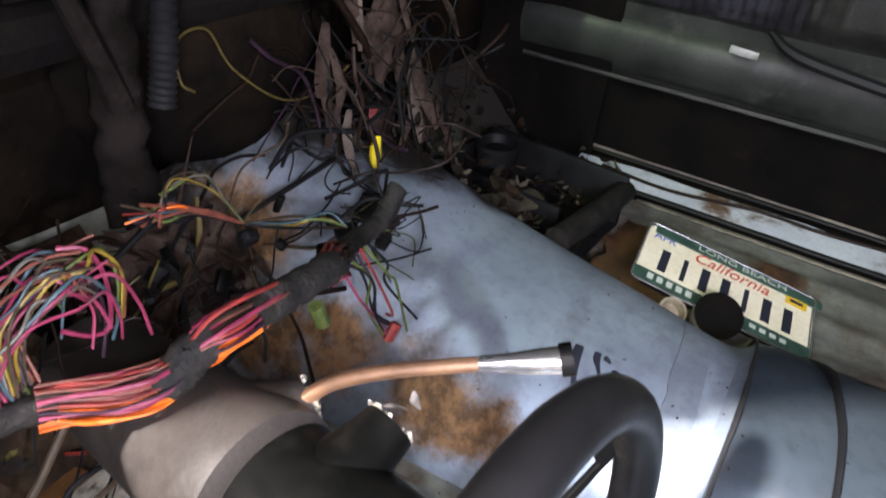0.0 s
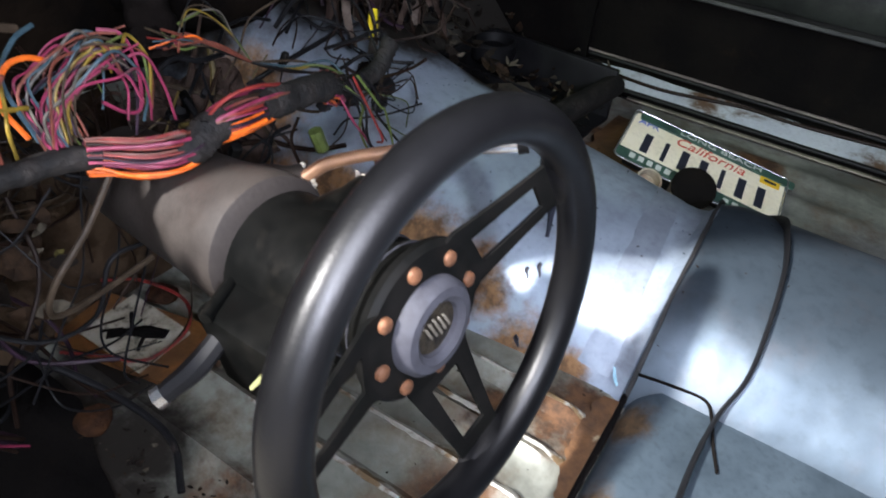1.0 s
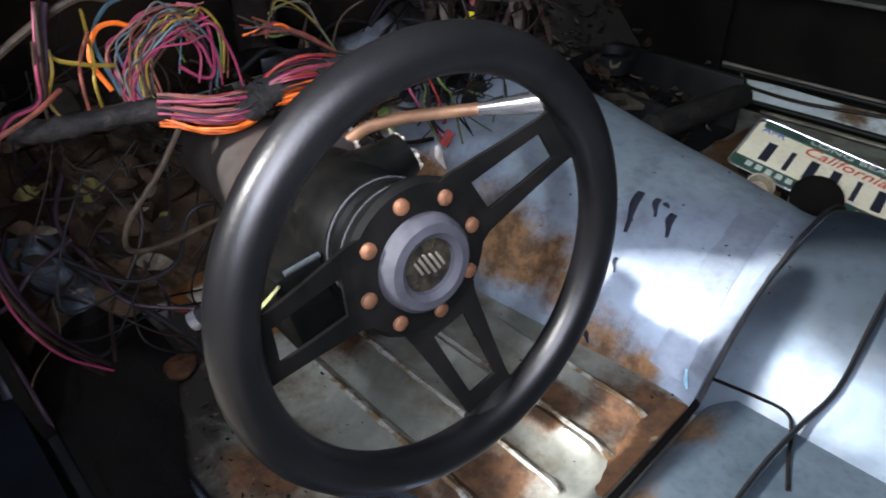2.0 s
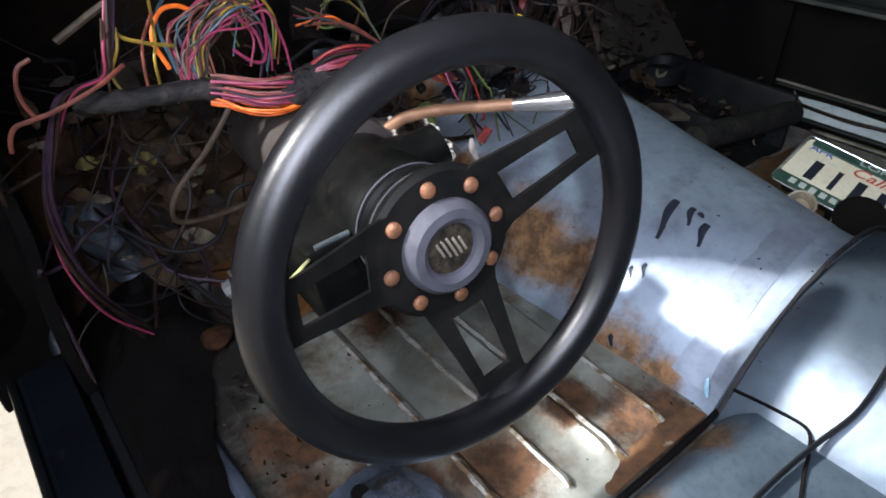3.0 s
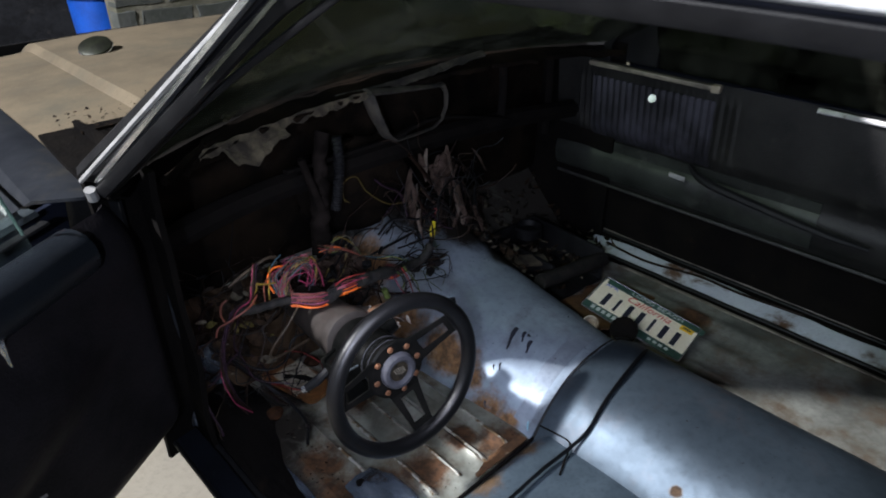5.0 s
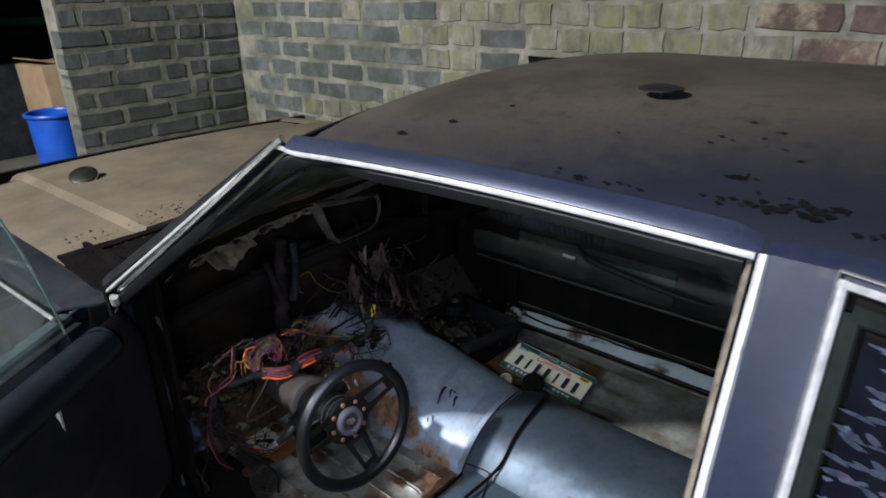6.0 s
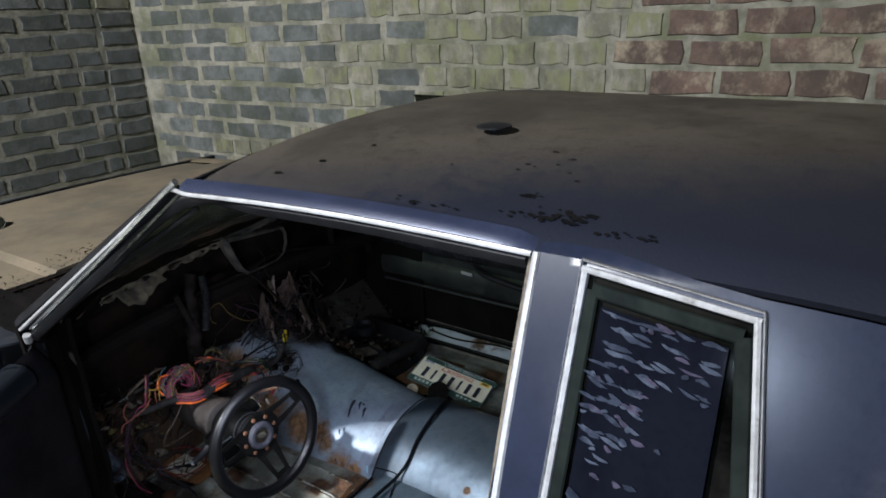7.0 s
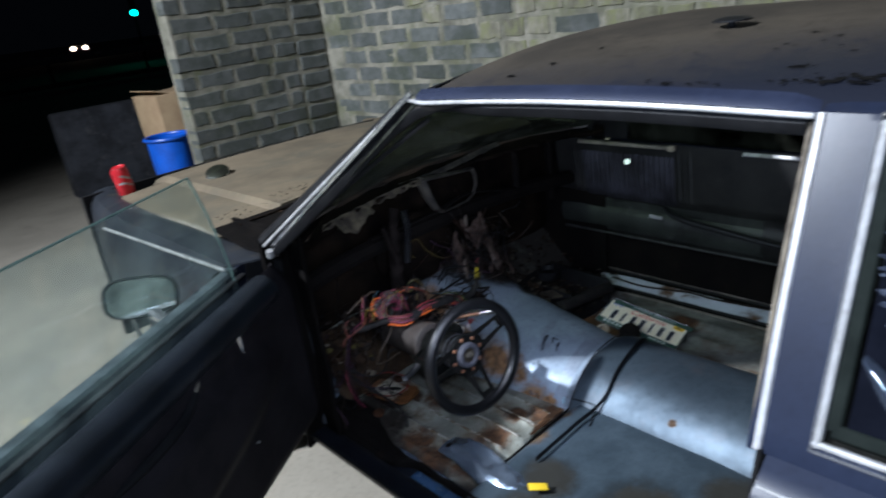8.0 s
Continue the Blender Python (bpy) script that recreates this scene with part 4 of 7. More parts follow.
fender_l = part("fender", sheet(fender, span(0.76, 2.30, 40), span(0, 8, 20), 0.006, skip=skip_arch_corner), M_FENDER, car, "dusty dark front fender")
tube("fender_moulding", [(-0.903, y, 0.985 - 0.06 * (y - 0.72)) for y in span(0.72, 1.70, 6)], 0.0045, M_TRIM, fender_l, "thin bright moulding", n=2)
part("fender", sheet(lambda y, k: mirror(fender(y, k)), span(0.76, 2.30, 30), span(0, 8, 16), 0.006, skip=skip_arch_corner), M_HOOD, car, "dust-covered front fender")
part("front_panel", sheet(lambda x, z: (x, 2.20 + 0.08 * math.cos((x - CX) * 1.5), z), span(CX - 0.86, CX + 0.86, 12), span(0.3, 0.95, 6), 0.02), M_BLACK, car, "dark nose panel")
for wx, wy in ((-0.74, 1.55), (0.80, 1.55), (-0.74, -1.62), (0.80, -1.62)):
    s = -1 if wx < 0 else 1
    m = axis_pose((wx, wy, 0.315), (s, 0, 0), (0, 1, 0))
    tyre = part("wheel", lathe([(0.20, -0.09), (0.30, -0.10), (0.318, -0.08), (0.318, 0.06), (0.30, 0.085), (0.20, 0.08)], m, 36), M_BLACK, car, "black road wheel")
    part("rim", lathe([(0.03, 0.045), (0.06, 0.06), (0.15, 0.045), (0.19, 0.07), (0.20, 0.06), (0.19, 0.02)], m, 36), M_CHROME, tyre, "steel rim")

# front door pillars and passenger door
part("hinge_pillar", sheet(lambda k, z: (-0.775 + 0.10 * k - 0.03 * max(0.0, z - 0.6), 0.75 + 0.03 * k + 0.012 * math.sin(7 * z), z), span(0, 1, 5), span(0.345, 1.02, 16), 0.01), M_DARK, car, "black grimy hinge pillar")


M_FLANGE = surf("chipped_navy_flange", (0.020, 0.024, 0.034), (0.008, 0.010, 0.014), rough=0.35, spec=0.5, scale=30, bump=0.4, stain=(0.16, 0.19, 0.24), stain_at=0.66, stain_scale=26, stain_soft=0.05)
tube("weld_flange", [(-0.697, 0.790, 0.90), (-0.697, 0.786, 0.84), (-0.696, 0.762, 0.768), (-0.696, 0.752, 0.69), (-0.697, 0.760, 0.60), (-0.698, 0.772, 0.50), (-0.700, 0.775, 0.44), (-0.706, 0.755, 0.39)], 0.006, M_FLANGE, car, "chipped navy weld flange down the hinge pillar", n=6, flat=0.4)


def passenger_inner(y, z):
    x = 0.765
    if z > 0.70:
        x -= 0.018 * min(1.0, (z - 0.70) / 0.02)
        if 0.30 < y < 0.84 and z < 0.905:
            x -= 0.0025 * math.cos((y - 0.3) * math.tau / 0.022)
    if 0.555 < z < 0.655:
        x -= 0.024 * math.sin(math.pi * (z - 0.555) / 0.10) ** 0.6 * (1.0 if y > 0.42 else 0.7)
    if z < 0.53:
        x += 0.012
    return (x - 0.035 * max(0.0, (z - 0.6)) / 0.35, y, z)


pdoor = part("passenger_door", sheet(passenger_inner, span(-0.56, 0.92, 210), span(0.365, 0.948, 38), 0.003), M_PCARD, car, "closed passenger door with a torn black inner panel")
part("pleated_insert", sheet(lambda y, z: tuple(Vector(passenger_inner(y, z)) + Vector((-0.009, 0, 0))), span(0.38, 0.78, 150), span(0.70, 0.90, 5), 0.002), M_PLEAT, pdoor, "pleated dark vinyl insert")
part("armrest", sheet(lambda y, z: tuple(Vector(passenger_inner(y, z)) + Vector((-0.006 - 0.004 * bump2(y, z, 10), 0, 0))), span(0.06, 0.918, 50), span(0.552, 0.690, 12), 0.003), M_GREENISH, pdoor, "dusty greenish armrest panel")
part("window_flag", prism(bmesh.new(), [(-0.80, 0.0), (-0.83, 0.05), (-0.80, 0.115), (-0.74, 0.135), (-0.665, 0.133), (-0.70, 0.105), (-0.735, 0.06), (-0.74, 0.0)], axis_pose((0.735, 0, 0.94), (-1, 0, 0), (0, -1, 0)), 0.012), M_BLACK, pdoor, "black curved window guide")
part("vent_panel", prism(bmesh.new(), [(-0.595, 0.0), (-0.80, 0.0), (-0.78, 0.045), (-0.595, 0.185)], axis_pose((0.762, 0, 0.945), (-1, 0, 0), (0, -1, 0)), 0.012), M_BLACK, pdoor, "black corner panel of the window")
part("lower_panel", sheet(lambda y, z: tuple(Vector(passenger_inner(y, z)) + Vector((-0.014 - 0.004 * bump2(y, z, 8), 0, 0))), span(-0.5, 0.918, 40), span(0.37, 0.536, 8), 0.003), M_DARK, pdoor, "black carpeted lower door panel")
tube("pull_bar", [(0.715, 0.42, 0.700), (0.700, 0.36, 0.672), (0.698, 0.2, 0.650), (0.700, 0.02, 0.630), (0.716, -0.08, 0.62)], [0.006, 0.012, 0.012, 0.010, 0.006], M_BLACK, pdoor, "black pull strap", n=5)
strip("lower_moulding", [(0.732, y, 0.543) for y in span(0.9, -0.5, 6)], 0.010, 0.005, surf("dull_trim_line", (0.030, 0.030, 0.027), (0.010, 0.010, 0.010), rough=0.6, scale=14, bump=0.3), pdoor, "dull trim line", normal=(-1, 0, 0.3), n=2)
block("belt_bar", (0.699, 0.585, 0.938), (0.016, 0.41, 0.014), M_TANRAIL, pdoor, "dirty tan belt strip", bevel=0.003)
block("belt_cap", (0.697, 0.380, 0.938), (0.020, 0.026, 0.022), M_JAMB, pdoor, "beige strip end cap", bevel=0.004)
strip("belt_moulding", [(0.698, y, 0.938) for y in (0.12, 0.0, -0.13, -0.3)], 0.014, 0.005, M_TRIM, pdoor, "worn chrome belt moulding", normal=(-1, 0, 0.4), n=2)
tube("lock_knob", [(0.716, 0.567, 0.862), (0.690, 0.560, 0.874)], [0.008, 0.012], M_CHROME, pdoor, "chrome knob", n=3)
block("white_tag", (0.712, 0.452, 0.655), (0.004, 0.052, 0.014), M_TRIM, pdoor, "small white tag", m=pose(0, 0, 0, 4), bevel=0.001)
part("outer_skin", sheet(lambda y, z: (CX + 0.845 + 0.03 * math.sin(math.pi * (z - 0.3) / 0.68), y, z), span(-0.545, 0.76, 12), span(0.30, 0.985, 10), 0.01), M_NAVY, pdoor, "navy outer skin")
part("window_glass", sheet(lambda y, z: (0.775 - 0.36 * (z - 0.95), y, z), span(-0.53, 0.60, 8), span(0.94, 1.375, 8), 0.004), M_SIDE, pdoor, "grimy passenger window")
tube("passenger_rail", [mirror(rail(y)) for y in span(0.19, -0.56, 8)], 0.018, M_BLACK, car, "black roof rail on the passenger side", n=2)


# ---- driver's door, standing open ----
HINGE, ALONG, INWARD = Vector((-0.85, 0.70, 0)), Vector((-0.83, -0.557, 0)), Vector((0.557, -0.83, 0))


def dp(s, z, off=0.0):
    return HINGE + ALONG * s + INWARD * off + Vector((0, 0, z))


door = part("driver_door", sheet(lambda s, z: dp(s, z, -0.075 - 0.03 * math.sin(math.pi * (z - 0.3) / 0.67)), span(-0.10, 1.13, 16), span(0.462, 0.955, 14), 0.008), M_NAVY, car,
            "open driver's door in navy with a black inner panel")


def door_inner(s, z):
    off = 0.058
    if z > 0.86:
        off -= 0.060 * ((z - 0.86) / 0.10) ** 2
    d = math.hypot((s - 0.50) / 0.42, (z - 0.74 + 0.06 * (s - 0.5)) / 0.10)
    f = max(0.0, min(1.0, (1.2 - d) / 0.6))
    off += 0.026 * f * f * (3 - 2 * f)
    off -= 0.02 * max(0.0, (0.515 - z) / 0.042) ** 2
    e = max(0.0, (-0.06 - s) / 0.06)
    return dp(s, z, off - 0.05 * e * e)


inner = part("inner_panel", sheet(door_inner, span(-0.11, 1.12, 98), span(0.473, 0.945, 54), 0.01), M_DOOR_IN, door, "dark vinyl inner door panel with a padded armrest")
part("front_edge", sheet(lambda k, z: dp(-0.112 + 0.004 * math.sin(9 * z), z, -0.09 + 0.12 * k), span(0, 1, 3), span(0.470, 0.95, 10), 0.008), M_BLACK, door, "black door end")
part("rear_edge", sheet(lambda k, z: dp(1.125, z, -0.09 + 0.14 * k), span(0, 1, 3), span(0.470, 0.95, 10), 0.008), M_BLACK, door, "dark door end")
strip("belt_moulding", [dp(s, 0.965, -0.055) for s in span(-0.01, 1.12, 8)], 0.036, 0.010, M_BELT, door, "dull blue-grey outer belt moulding", normal=(0, 0, 1), n=2)
strip("window_slot", [dp(s, 0.958, -0.020) for s in span(0.0, 1.12, 8)], 0.020, 0.004, M_BLACK, door, "black felt window slot", normal=(0, 0, 1), n=2)
tube("top_pad", [dp(s, 0.918, 0.034) for s in span(0.01, 1.12, 10)], 0.042, M_PAD, door, "rounded black vinyl door top", n=2, seg=14)
tube("lock_knob", [(-0.986, 0.532, 0.850), (-0.986, 0.532, 0.893), (-0.985, 0.531, 0.903)], [0.005, 0.007, 0.010], M_CHROME, door, "chrome lock knob", n=4)
tube("pull_strap", [dp(0.37, 0.885, 0.056), dp(0.41, 0.862, 0.066), dp(0.47, 0.848, 0.072), dp(0.57, 0.845, 0.074), dp(0.66, 0.842, 0.066)], [0.006, 0.011, 0.012, 0.011, 0.006], M_BLACK, door, "black curved pull strap", n=5)
tube("strap_end", [dp(0.365, 0.888, 0.056), dp(0.395, 0.872, 0.064)], 0.007, M_TANRAIL, door, "dusty strap end", n=3)
block("latch_tab", dp(0.246, 0.831, 0.060), (0.020, 0.008, 0.018), M_JACKET, door, "dull grey latch tab", m=pose(0, 0, 0, 0, 35, 34), bevel=0.003)
block("courtesy_tab", dp(0.231, 0.626, 0.064), (0.034, 0.008, 0.010), M_TRIM, door, "small pale tab", m=pose(0, 0, 0, 0, 20, 34), bevel=0.002)
block("window_crank", dp(0.60, 0.68, 0.072), (0.014, 0.014, 0.05), M_CHROME, door, "chrome crank stub", bevel=0.004)


def glass_edge(z):
    return 0.048 + (z - 0.96) * 0.31


glass = part("door_glass", sheet(lambda k, z: dp(glass_edge(z) + (0.98 - glass_edge(z)) * k, z, -0.022 + 0.02 * math.sin(math.pi * (z - 0.9) / 0.5)), span(0, 1, 14), span(0.92, 1.252, 10), 0.004), M_GLASS, door,
             "green tinted door glass, half raised")
glass.visible_shadow = False
def glass_at(k, z):
    return dp(glass_edge(z) + (0.98 - glass_edge(z)) * k, z, -0.022 + 0.02 * math.sin(math.pi * (z - 0.9) / 0.5))


M_EDGE = surf("ground_glass_edge", (0.16, 0.24, 0.21), (0.10, 0.16, 0.14), rough=0.3, scale=20, bump=0.05)
part("glass_edge", sweep(bmesh.new(), [glass_at(0, z) for z in span(0.965, 1.252, 8)] + [glass_at(k, 1.252) for k in span(0.02, 1, 10)], 0.0026, 6, raw=True), M_EDGE, glass, "ground green glass edge")
mirror_m = axis_pose(dp(0.215, 1.000, -0.150), tuple(ALONG * 0.75 + INWARD * 0.66 + Vector((0, 0, 0.20))), tuple(Vector((0, 0, 1)).cross(ALONG)))
outline = [(0.078 * math.copysign(abs(math.cos(a)) ** 0.62, math.cos(a)), 0.047 * math.copysign(abs(math.sin(a)) ** 0.62, math.sin(a))) for a in (math.tau * i / 28 for i in range(28))]
bmh = bmesh.new()
rings = []
for k, h in ((1.0, 0.0), (1.04, -0.01), (1.0, -0.035), (0.8, -0.06), (0.4, -0.07)):
    rings.append([bmh.verts.new(mirror_m @ Vector((x * k, y * k, h))) for x, y in outline])
for a, b in zip(rings, rings[1:]):
    for j in range(28):
        bmh.faces.new((a[j], a[(j + 1) % 28], b[(j + 1) % 28], b[j]))
bmh.faces.new(rings[-1])
wing = part("wing_mirror", bmh, M_BLACK, door, "black wing mirror on a stalk")
part("mirror_glass", prism(bmesh.new(), [(x * 0.93, y * 0.93) for x, y in outline], mirror_m @ Matrix.Translation((0, 0, -0.004)), 0.002), plain("mirror_silver", (0.8, 0.82, 0.82), 0.04, 1.0), wing, "mirror glass")
tube("stalk", [dp(0.20, 0.930, -0.09), dp(0.205, 0.945, -0.12), mirror_m @ Vector((0, -0.02, -0.03))], 0.014, M_CHROME, wing, "chrome mirror stalk", n=5)


# ---- dashboard remains ----
# where the loose wiring and levers sit: those by the column, and those over the tunnel
BY_COLUMN = Matrix(((0.9298, -0.0009, -0.0175, -0.0347), (-0.0040, 0.9299, -0.0109, 0.0120), (0.0225, 0.0159, 0.9294, 0.0542), (0, 0, 0, 1)))
OVER_TUNNEL = Matrix.Translation((-0.045, -0.050, 0.015))


def settle(obs, m):
    for ob in obs:
        ob.data.transform(m)


dash = part("dashboard_frame", sheet(lambda u, v: (CX - 0.70 + 1.40 * u, (0.69 + 0.31 * (1 - (2 * u - 1) ** 2) ** 0.8) * (1 - v) + v * (0.755 + 0.13 * math.sin(math.pi * u) + 0.020 * bump2(u * 30, 0, 1, 4)) - 0.0, 0.985 - 0.018 * v + 0.006 * bump2(u * 20, v * 4, 1, 7)),
                                 span(0, 1, 60), span(0, 1, 5), 0.012), M_FIRE, car, "stripped dashboard frame with torn foam")
def dash_edge(u):
    return Vector((CX - 0.66 + 1.36 * u, 0.762 + 0.125 * math.sin(math.pi * u), 0.974))


part("foam_edge", sheet(lambda u, v: tuple(dash_edge(u) + Vector((0, 0.010 * bump2(u * 40, v, 1, 4) - 0.006 * v, 0.010 - (0.010 + 0.016 * abs(bump2(u * 23, 0, 1, 6)) + 0.010 * abs(bump2(u * 90, 0, 1, 2))) * v))), span(0.04, 0.40, 110), span(0, 1, 3), 0.004), M_FOAM, dash, "torn tan foam edge", smooth=False)
part("foam_flap", sheet(lambda u, v: tuple(dash_edge(0.08 + 0.11 * u) + Vector((0.012 * v, -0.004 - 0.02 * v, -0.004 - v * (0.016 + 0.034 * max(0.0, 1 - abs(u - 0.35) * 2.2) + 0.010 * bump2(u * 9, 0, 1, 3)) + 0.004 * bump2(u * 7, v * 5, 1, 9)))), span(0, 1, 16), span(0, 1, 6), 0.006), M_FOAM, dash, "hanging torn foam flap", smooth=False)
tube("foam_strip", [(-0.50, 0.80, 1.022), (-0.43, 0.85, 1.026), (-0.28, 0.89, 1.034), (-0.09, 0.90, 1.036), (0.13, 0.92, 1.022), (0.33, 0.94, 1.006)], [0.006, 0.003, 0.005, 0.002], M_FOAM, dash, "dusty strip along the cowl edge", flat=0.5)
for x, z0, z1 in ((0.40, 0.80, 0.975), (0.62, 0.7, 0.975)):
    tube("dash_bar", [(x, 0.885, z1), (x + 0.004, 0.885, (z0 + z1) / 2), (x, 0.885, z0)], 0.012, M_DARK, dash, "dusty dashboard bracket", n=3, flat=0.35)
ring = [(-0.096, 0.980), (-0.03, 0.972), (0.06, 0.962), (0.158, 0.952), (0.172, 0.925), (0.168, 0.890), (0.150, 0.858), (0.12, 0.842), (0.05, 0.838), (-0.014, 0.837), (-0.046, 0.862), (-0.075, 0.92), (-0.096, 0.980)]
M_DASHTAN = surf("dusty_dash_metal", (0.048, 0.041, 0.031), (0.011, 0.0095, 0.008), rough=0.8, scale=22, bump=0.6, fine=60)
part("gauge_frame", sweep(bmesh.new(), [(x, 0.882 + 0.006 * bump2(x * 9, z * 9, 1, 4), z) for x, z in ring], [0.022, 0.020, 0.016, 0.014, 0.008, 0.009, 0.008, 0.009, 0.011, 0.015, 0.019, 0.021], 8, raw=True, flat=0.4), M_DASHTAN, dash, "dusty stamped frame of the missing gauges")
part("torn_pad", sheet(lambda u, v: (-0.175 + 0.50 * u, 0.900 - 0.018 * v + 0.004 * bump2(u * 30, v, 1, 3), 0.986 + 0.022 * u - 0.006 * math.sin(5 * u) - v * (0.010 + 0.010 * abs(bump2(u * 14, 0, 1, 2)))), span(0, 1, 50), span(0, 1, 3), 0.004), M_DASHTAN, dash, "torn dusty edge of the dashboard pad", smooth=False)
tube("dash_rail", [(-0.34, 0.885, 0.842), (-0.03, 0.89, 0.842), (0.14, 0.89, 0.862), (0.42, 0.88, 0.80)], 0.012, M_DARK, dash, "lower dashboard rail", flat=0.5, n=4)
tube("dash_beam", [(-0.68, 0.86, 0.78), (-0.4, 0.90, 0.80), (0, 0.91, 0.80), (0.4, 0.90, 0.79), (0.72, 0.86, 0.77)], 0.03, M_DARK, dash, "black cross beam", n=5)
M_FUZZ = surf("matted_brown_lagging", spec=0.05, col=(0.013, 0.010, 0.009), col2=(0.005, 0.004, 0.0035), rough=0.95, scale=16, bump=1.0, fine=70)
part("pedal_bracket", sweep(bmesh.new(), [p + Vector((0.008 * bump2(i, 0, 0.45, 2), 0.006 * bump2(i, 0, 0.5, 6), 0)) for i, p in enumerate(smooth_path([(-0.255, 0.845, 0.93), (-0.275, 0.838, 0.86), (-0.285, 0.83, 0.80), (-0.292, 0.83, 0.74), (-0.302, 0.82, 0.69), (-0.315, 0.80, 0.65)], 6))],
     [0.018, 0.016, 0.019, 0.022, 0.021, 0.025, 0.024], 12, raw=True), M_FUZZ, dash, "brown-black lagged steering support")
tube("support_branch", [(-0.300, 0.812, 0.76), (-0.312, 0.806, 0.80), (-0.330, 0.80, 0.85), (-0.345, 0.80, 0.90)], [0.013, 0.010, 0.009, 0.009], M_FUZZ, dash, "dusty grey-brown branch of the support", n=5)
part("ribbed_conduit", sweep(bmesh.new(), smooth_path([(-0.262, 0.808, 0.75), (-0.252, 0.806, 0.80), (-0.240, 0.81, 0.86), (-0.235, 0.82, 0.92)], 14), [0.0105 if i % 2 else 0.0135 for i in range(43)], 10, raw=True), M_BLACK, dash, "black ribbed conduit")
heater = bmesh.new()
bmesh.ops.create_icosphere(heater, subdivisions=4, radius=1.0)
for v in heater.verts:
    k = 1 + 0.16 * noise.noise(v.co * 1.7) + 0.05 * noise.noise(v.co * 6)
    v.co = Vector((-0.085 + 0.185 * v.co.x * k, 0.945 + 0.062 * v.co.y * k, 0.725 + 0.125 * v.co.z * k))
part("heater_case", heater, M_FIRE, dash, "black dented heater case on the firewall")

# ---- steering column and wheel ----
HUB, AXIS = Vector((-0.4497, 0.3613, 0.6413)), Vector((-0.0941, -1.0, 0.138)).normalized()
WM = axis_pose(HUB, AXIS, (1, 0, 0)) @ Matrix.Scale(0.934, 4)

column = part("steering_column", lathe([(0.050, -0.162), (0.0625, -0.166), (0.0640, -0.176), (0.0620, -0.20), (0.0575, -0.24), (0.053, -0.33), (0.049, -0.40), (0.030, -0.41)], WM @ Matrix.Translation((-0.004, 0.002, 0)), 40), M_JACKET, car, "taupe steering column jacket hanging loose")
tube("lever_boss", [WM @ Vector((0.012, 0.010, -0.214)), WM @ Vector((0.046, 0.017, -0.200)), WM @ Vector((0.064, 0.020, -0.192))], [0.050, 0.034, 0.024, 0.0215], M_JACKET, column, "flared socket of the gear lever", seg=24)
HEAD = WM @ Matrix.Translation((0.002, -0.012, 0))
part("collar", lathe([(0.040, -0.055), (0.0535, -0.056), (0.0555, -0.060), (0.0585, -0.09), (0.0605, -0.150), (0.0610, -0.170), (0.0595, -0.174), (0.05, -0.175)], HEAD, 40), M_SHROUD, column, "dusty black column head")
part("housing", box(bmesh.new(), WM @ Vector((-0.045, -0.036, -0.108)), (0.088, 0.082, 0.094), WM.to_3x3().to_4x4() @ pose(0, 0, 0, 0, 0, 6), 0.007), M_SHROUD, column, "moulded black lower housing")
part("housing_edge", sweep(bmesh.new(), [WM @ Vector((-0.0525, 0.0065, -0.0605)), WM @ Vector((-0.068, 0.0050, -0.0605)), WM @ Vector((-0.083, 0.0033, -0.0605))], 0.0022, 8, raw=True), M_BELT, column, "pale line along the corner of the housing")
tube("housing_rib", [WM @ Vector((-0.040, 0.001, -0.160)), WM @ Vector((-0.066, 0.003, -0.148)), WM @ Vector((-0.094, 0.001, -0.135))], 0.005, M_SHROUD, column, "black rib along the housing", seg=10)
tube("neck", [WM @ Vector((0.004, 0.006, -0.128)), WM @ Vector((0.046, 0.022, -0.122)), WM @ Vector((0.075, 0.031, -0.119))], [0.040, 0.029, 0.0215, 0.0195], M_SHROUD, column, "black neck beside the gear lever", seg=24)


def crust(name, at, normal, r, label, seed):
    """A broken ring of pale crumbs round an open end."""
    q = random.Random(seed)
    m = axis_pose(at, normal)
    bm = bmesh.new()
    for i in range(26):
        a = math.tau * i / 26 + q.uniform(-0.05, 0.05)
        if q.random() < 0.16:
            continue
        k = q.uniform(0.0014, 0.0032)
        bmesh.ops.create_icosphere(bm, subdivisions=1, radius=k, matrix=m @ Matrix.Translation((r * math.cos(a) + q.uniform(-0.001, 0.001), r * math.sin(a), q.uniform(-0.001, 0.001))))
    part(name, bm, M_CRUST, column, label)


M_CRUST = surf("pale_crumbling_grease", (0.46, 0.43, 0.37), (0.26, 0.23, 0.18), rough=0.6, scale=60, bump=0.5)
crust("crusty_ring", WM @ Vector((0.0655, 0.0203, -0.1915)), tuple(WM.to_3x3() @ Vector((0.9, 0.16, 0.4))), 0.0195, "pale crumbs round the lever socket", 3)
crust("crusty_ring", WM @ Vector((0.0765, 0.0315, -0.1188)), tuple(WM.to_3x3() @ Vector((0.94, 0.3, 0.1))), 0.0165, "pale crumbs round the open neck", 5)
part("shaft", lathe([(0.012, -0.40), (0.014, -0.41), (0.014, -0.62), (0.010, -0.62)], WM, 16), M_DARK, column, "greasy steering shaft")
part("ring", lathe([(0.054, -0.184), (0.0550, -0.186), (0.0550, -0.192), (0.054, -0.194)], WM, 36), M_DARK, column, "rusted retaining ring")
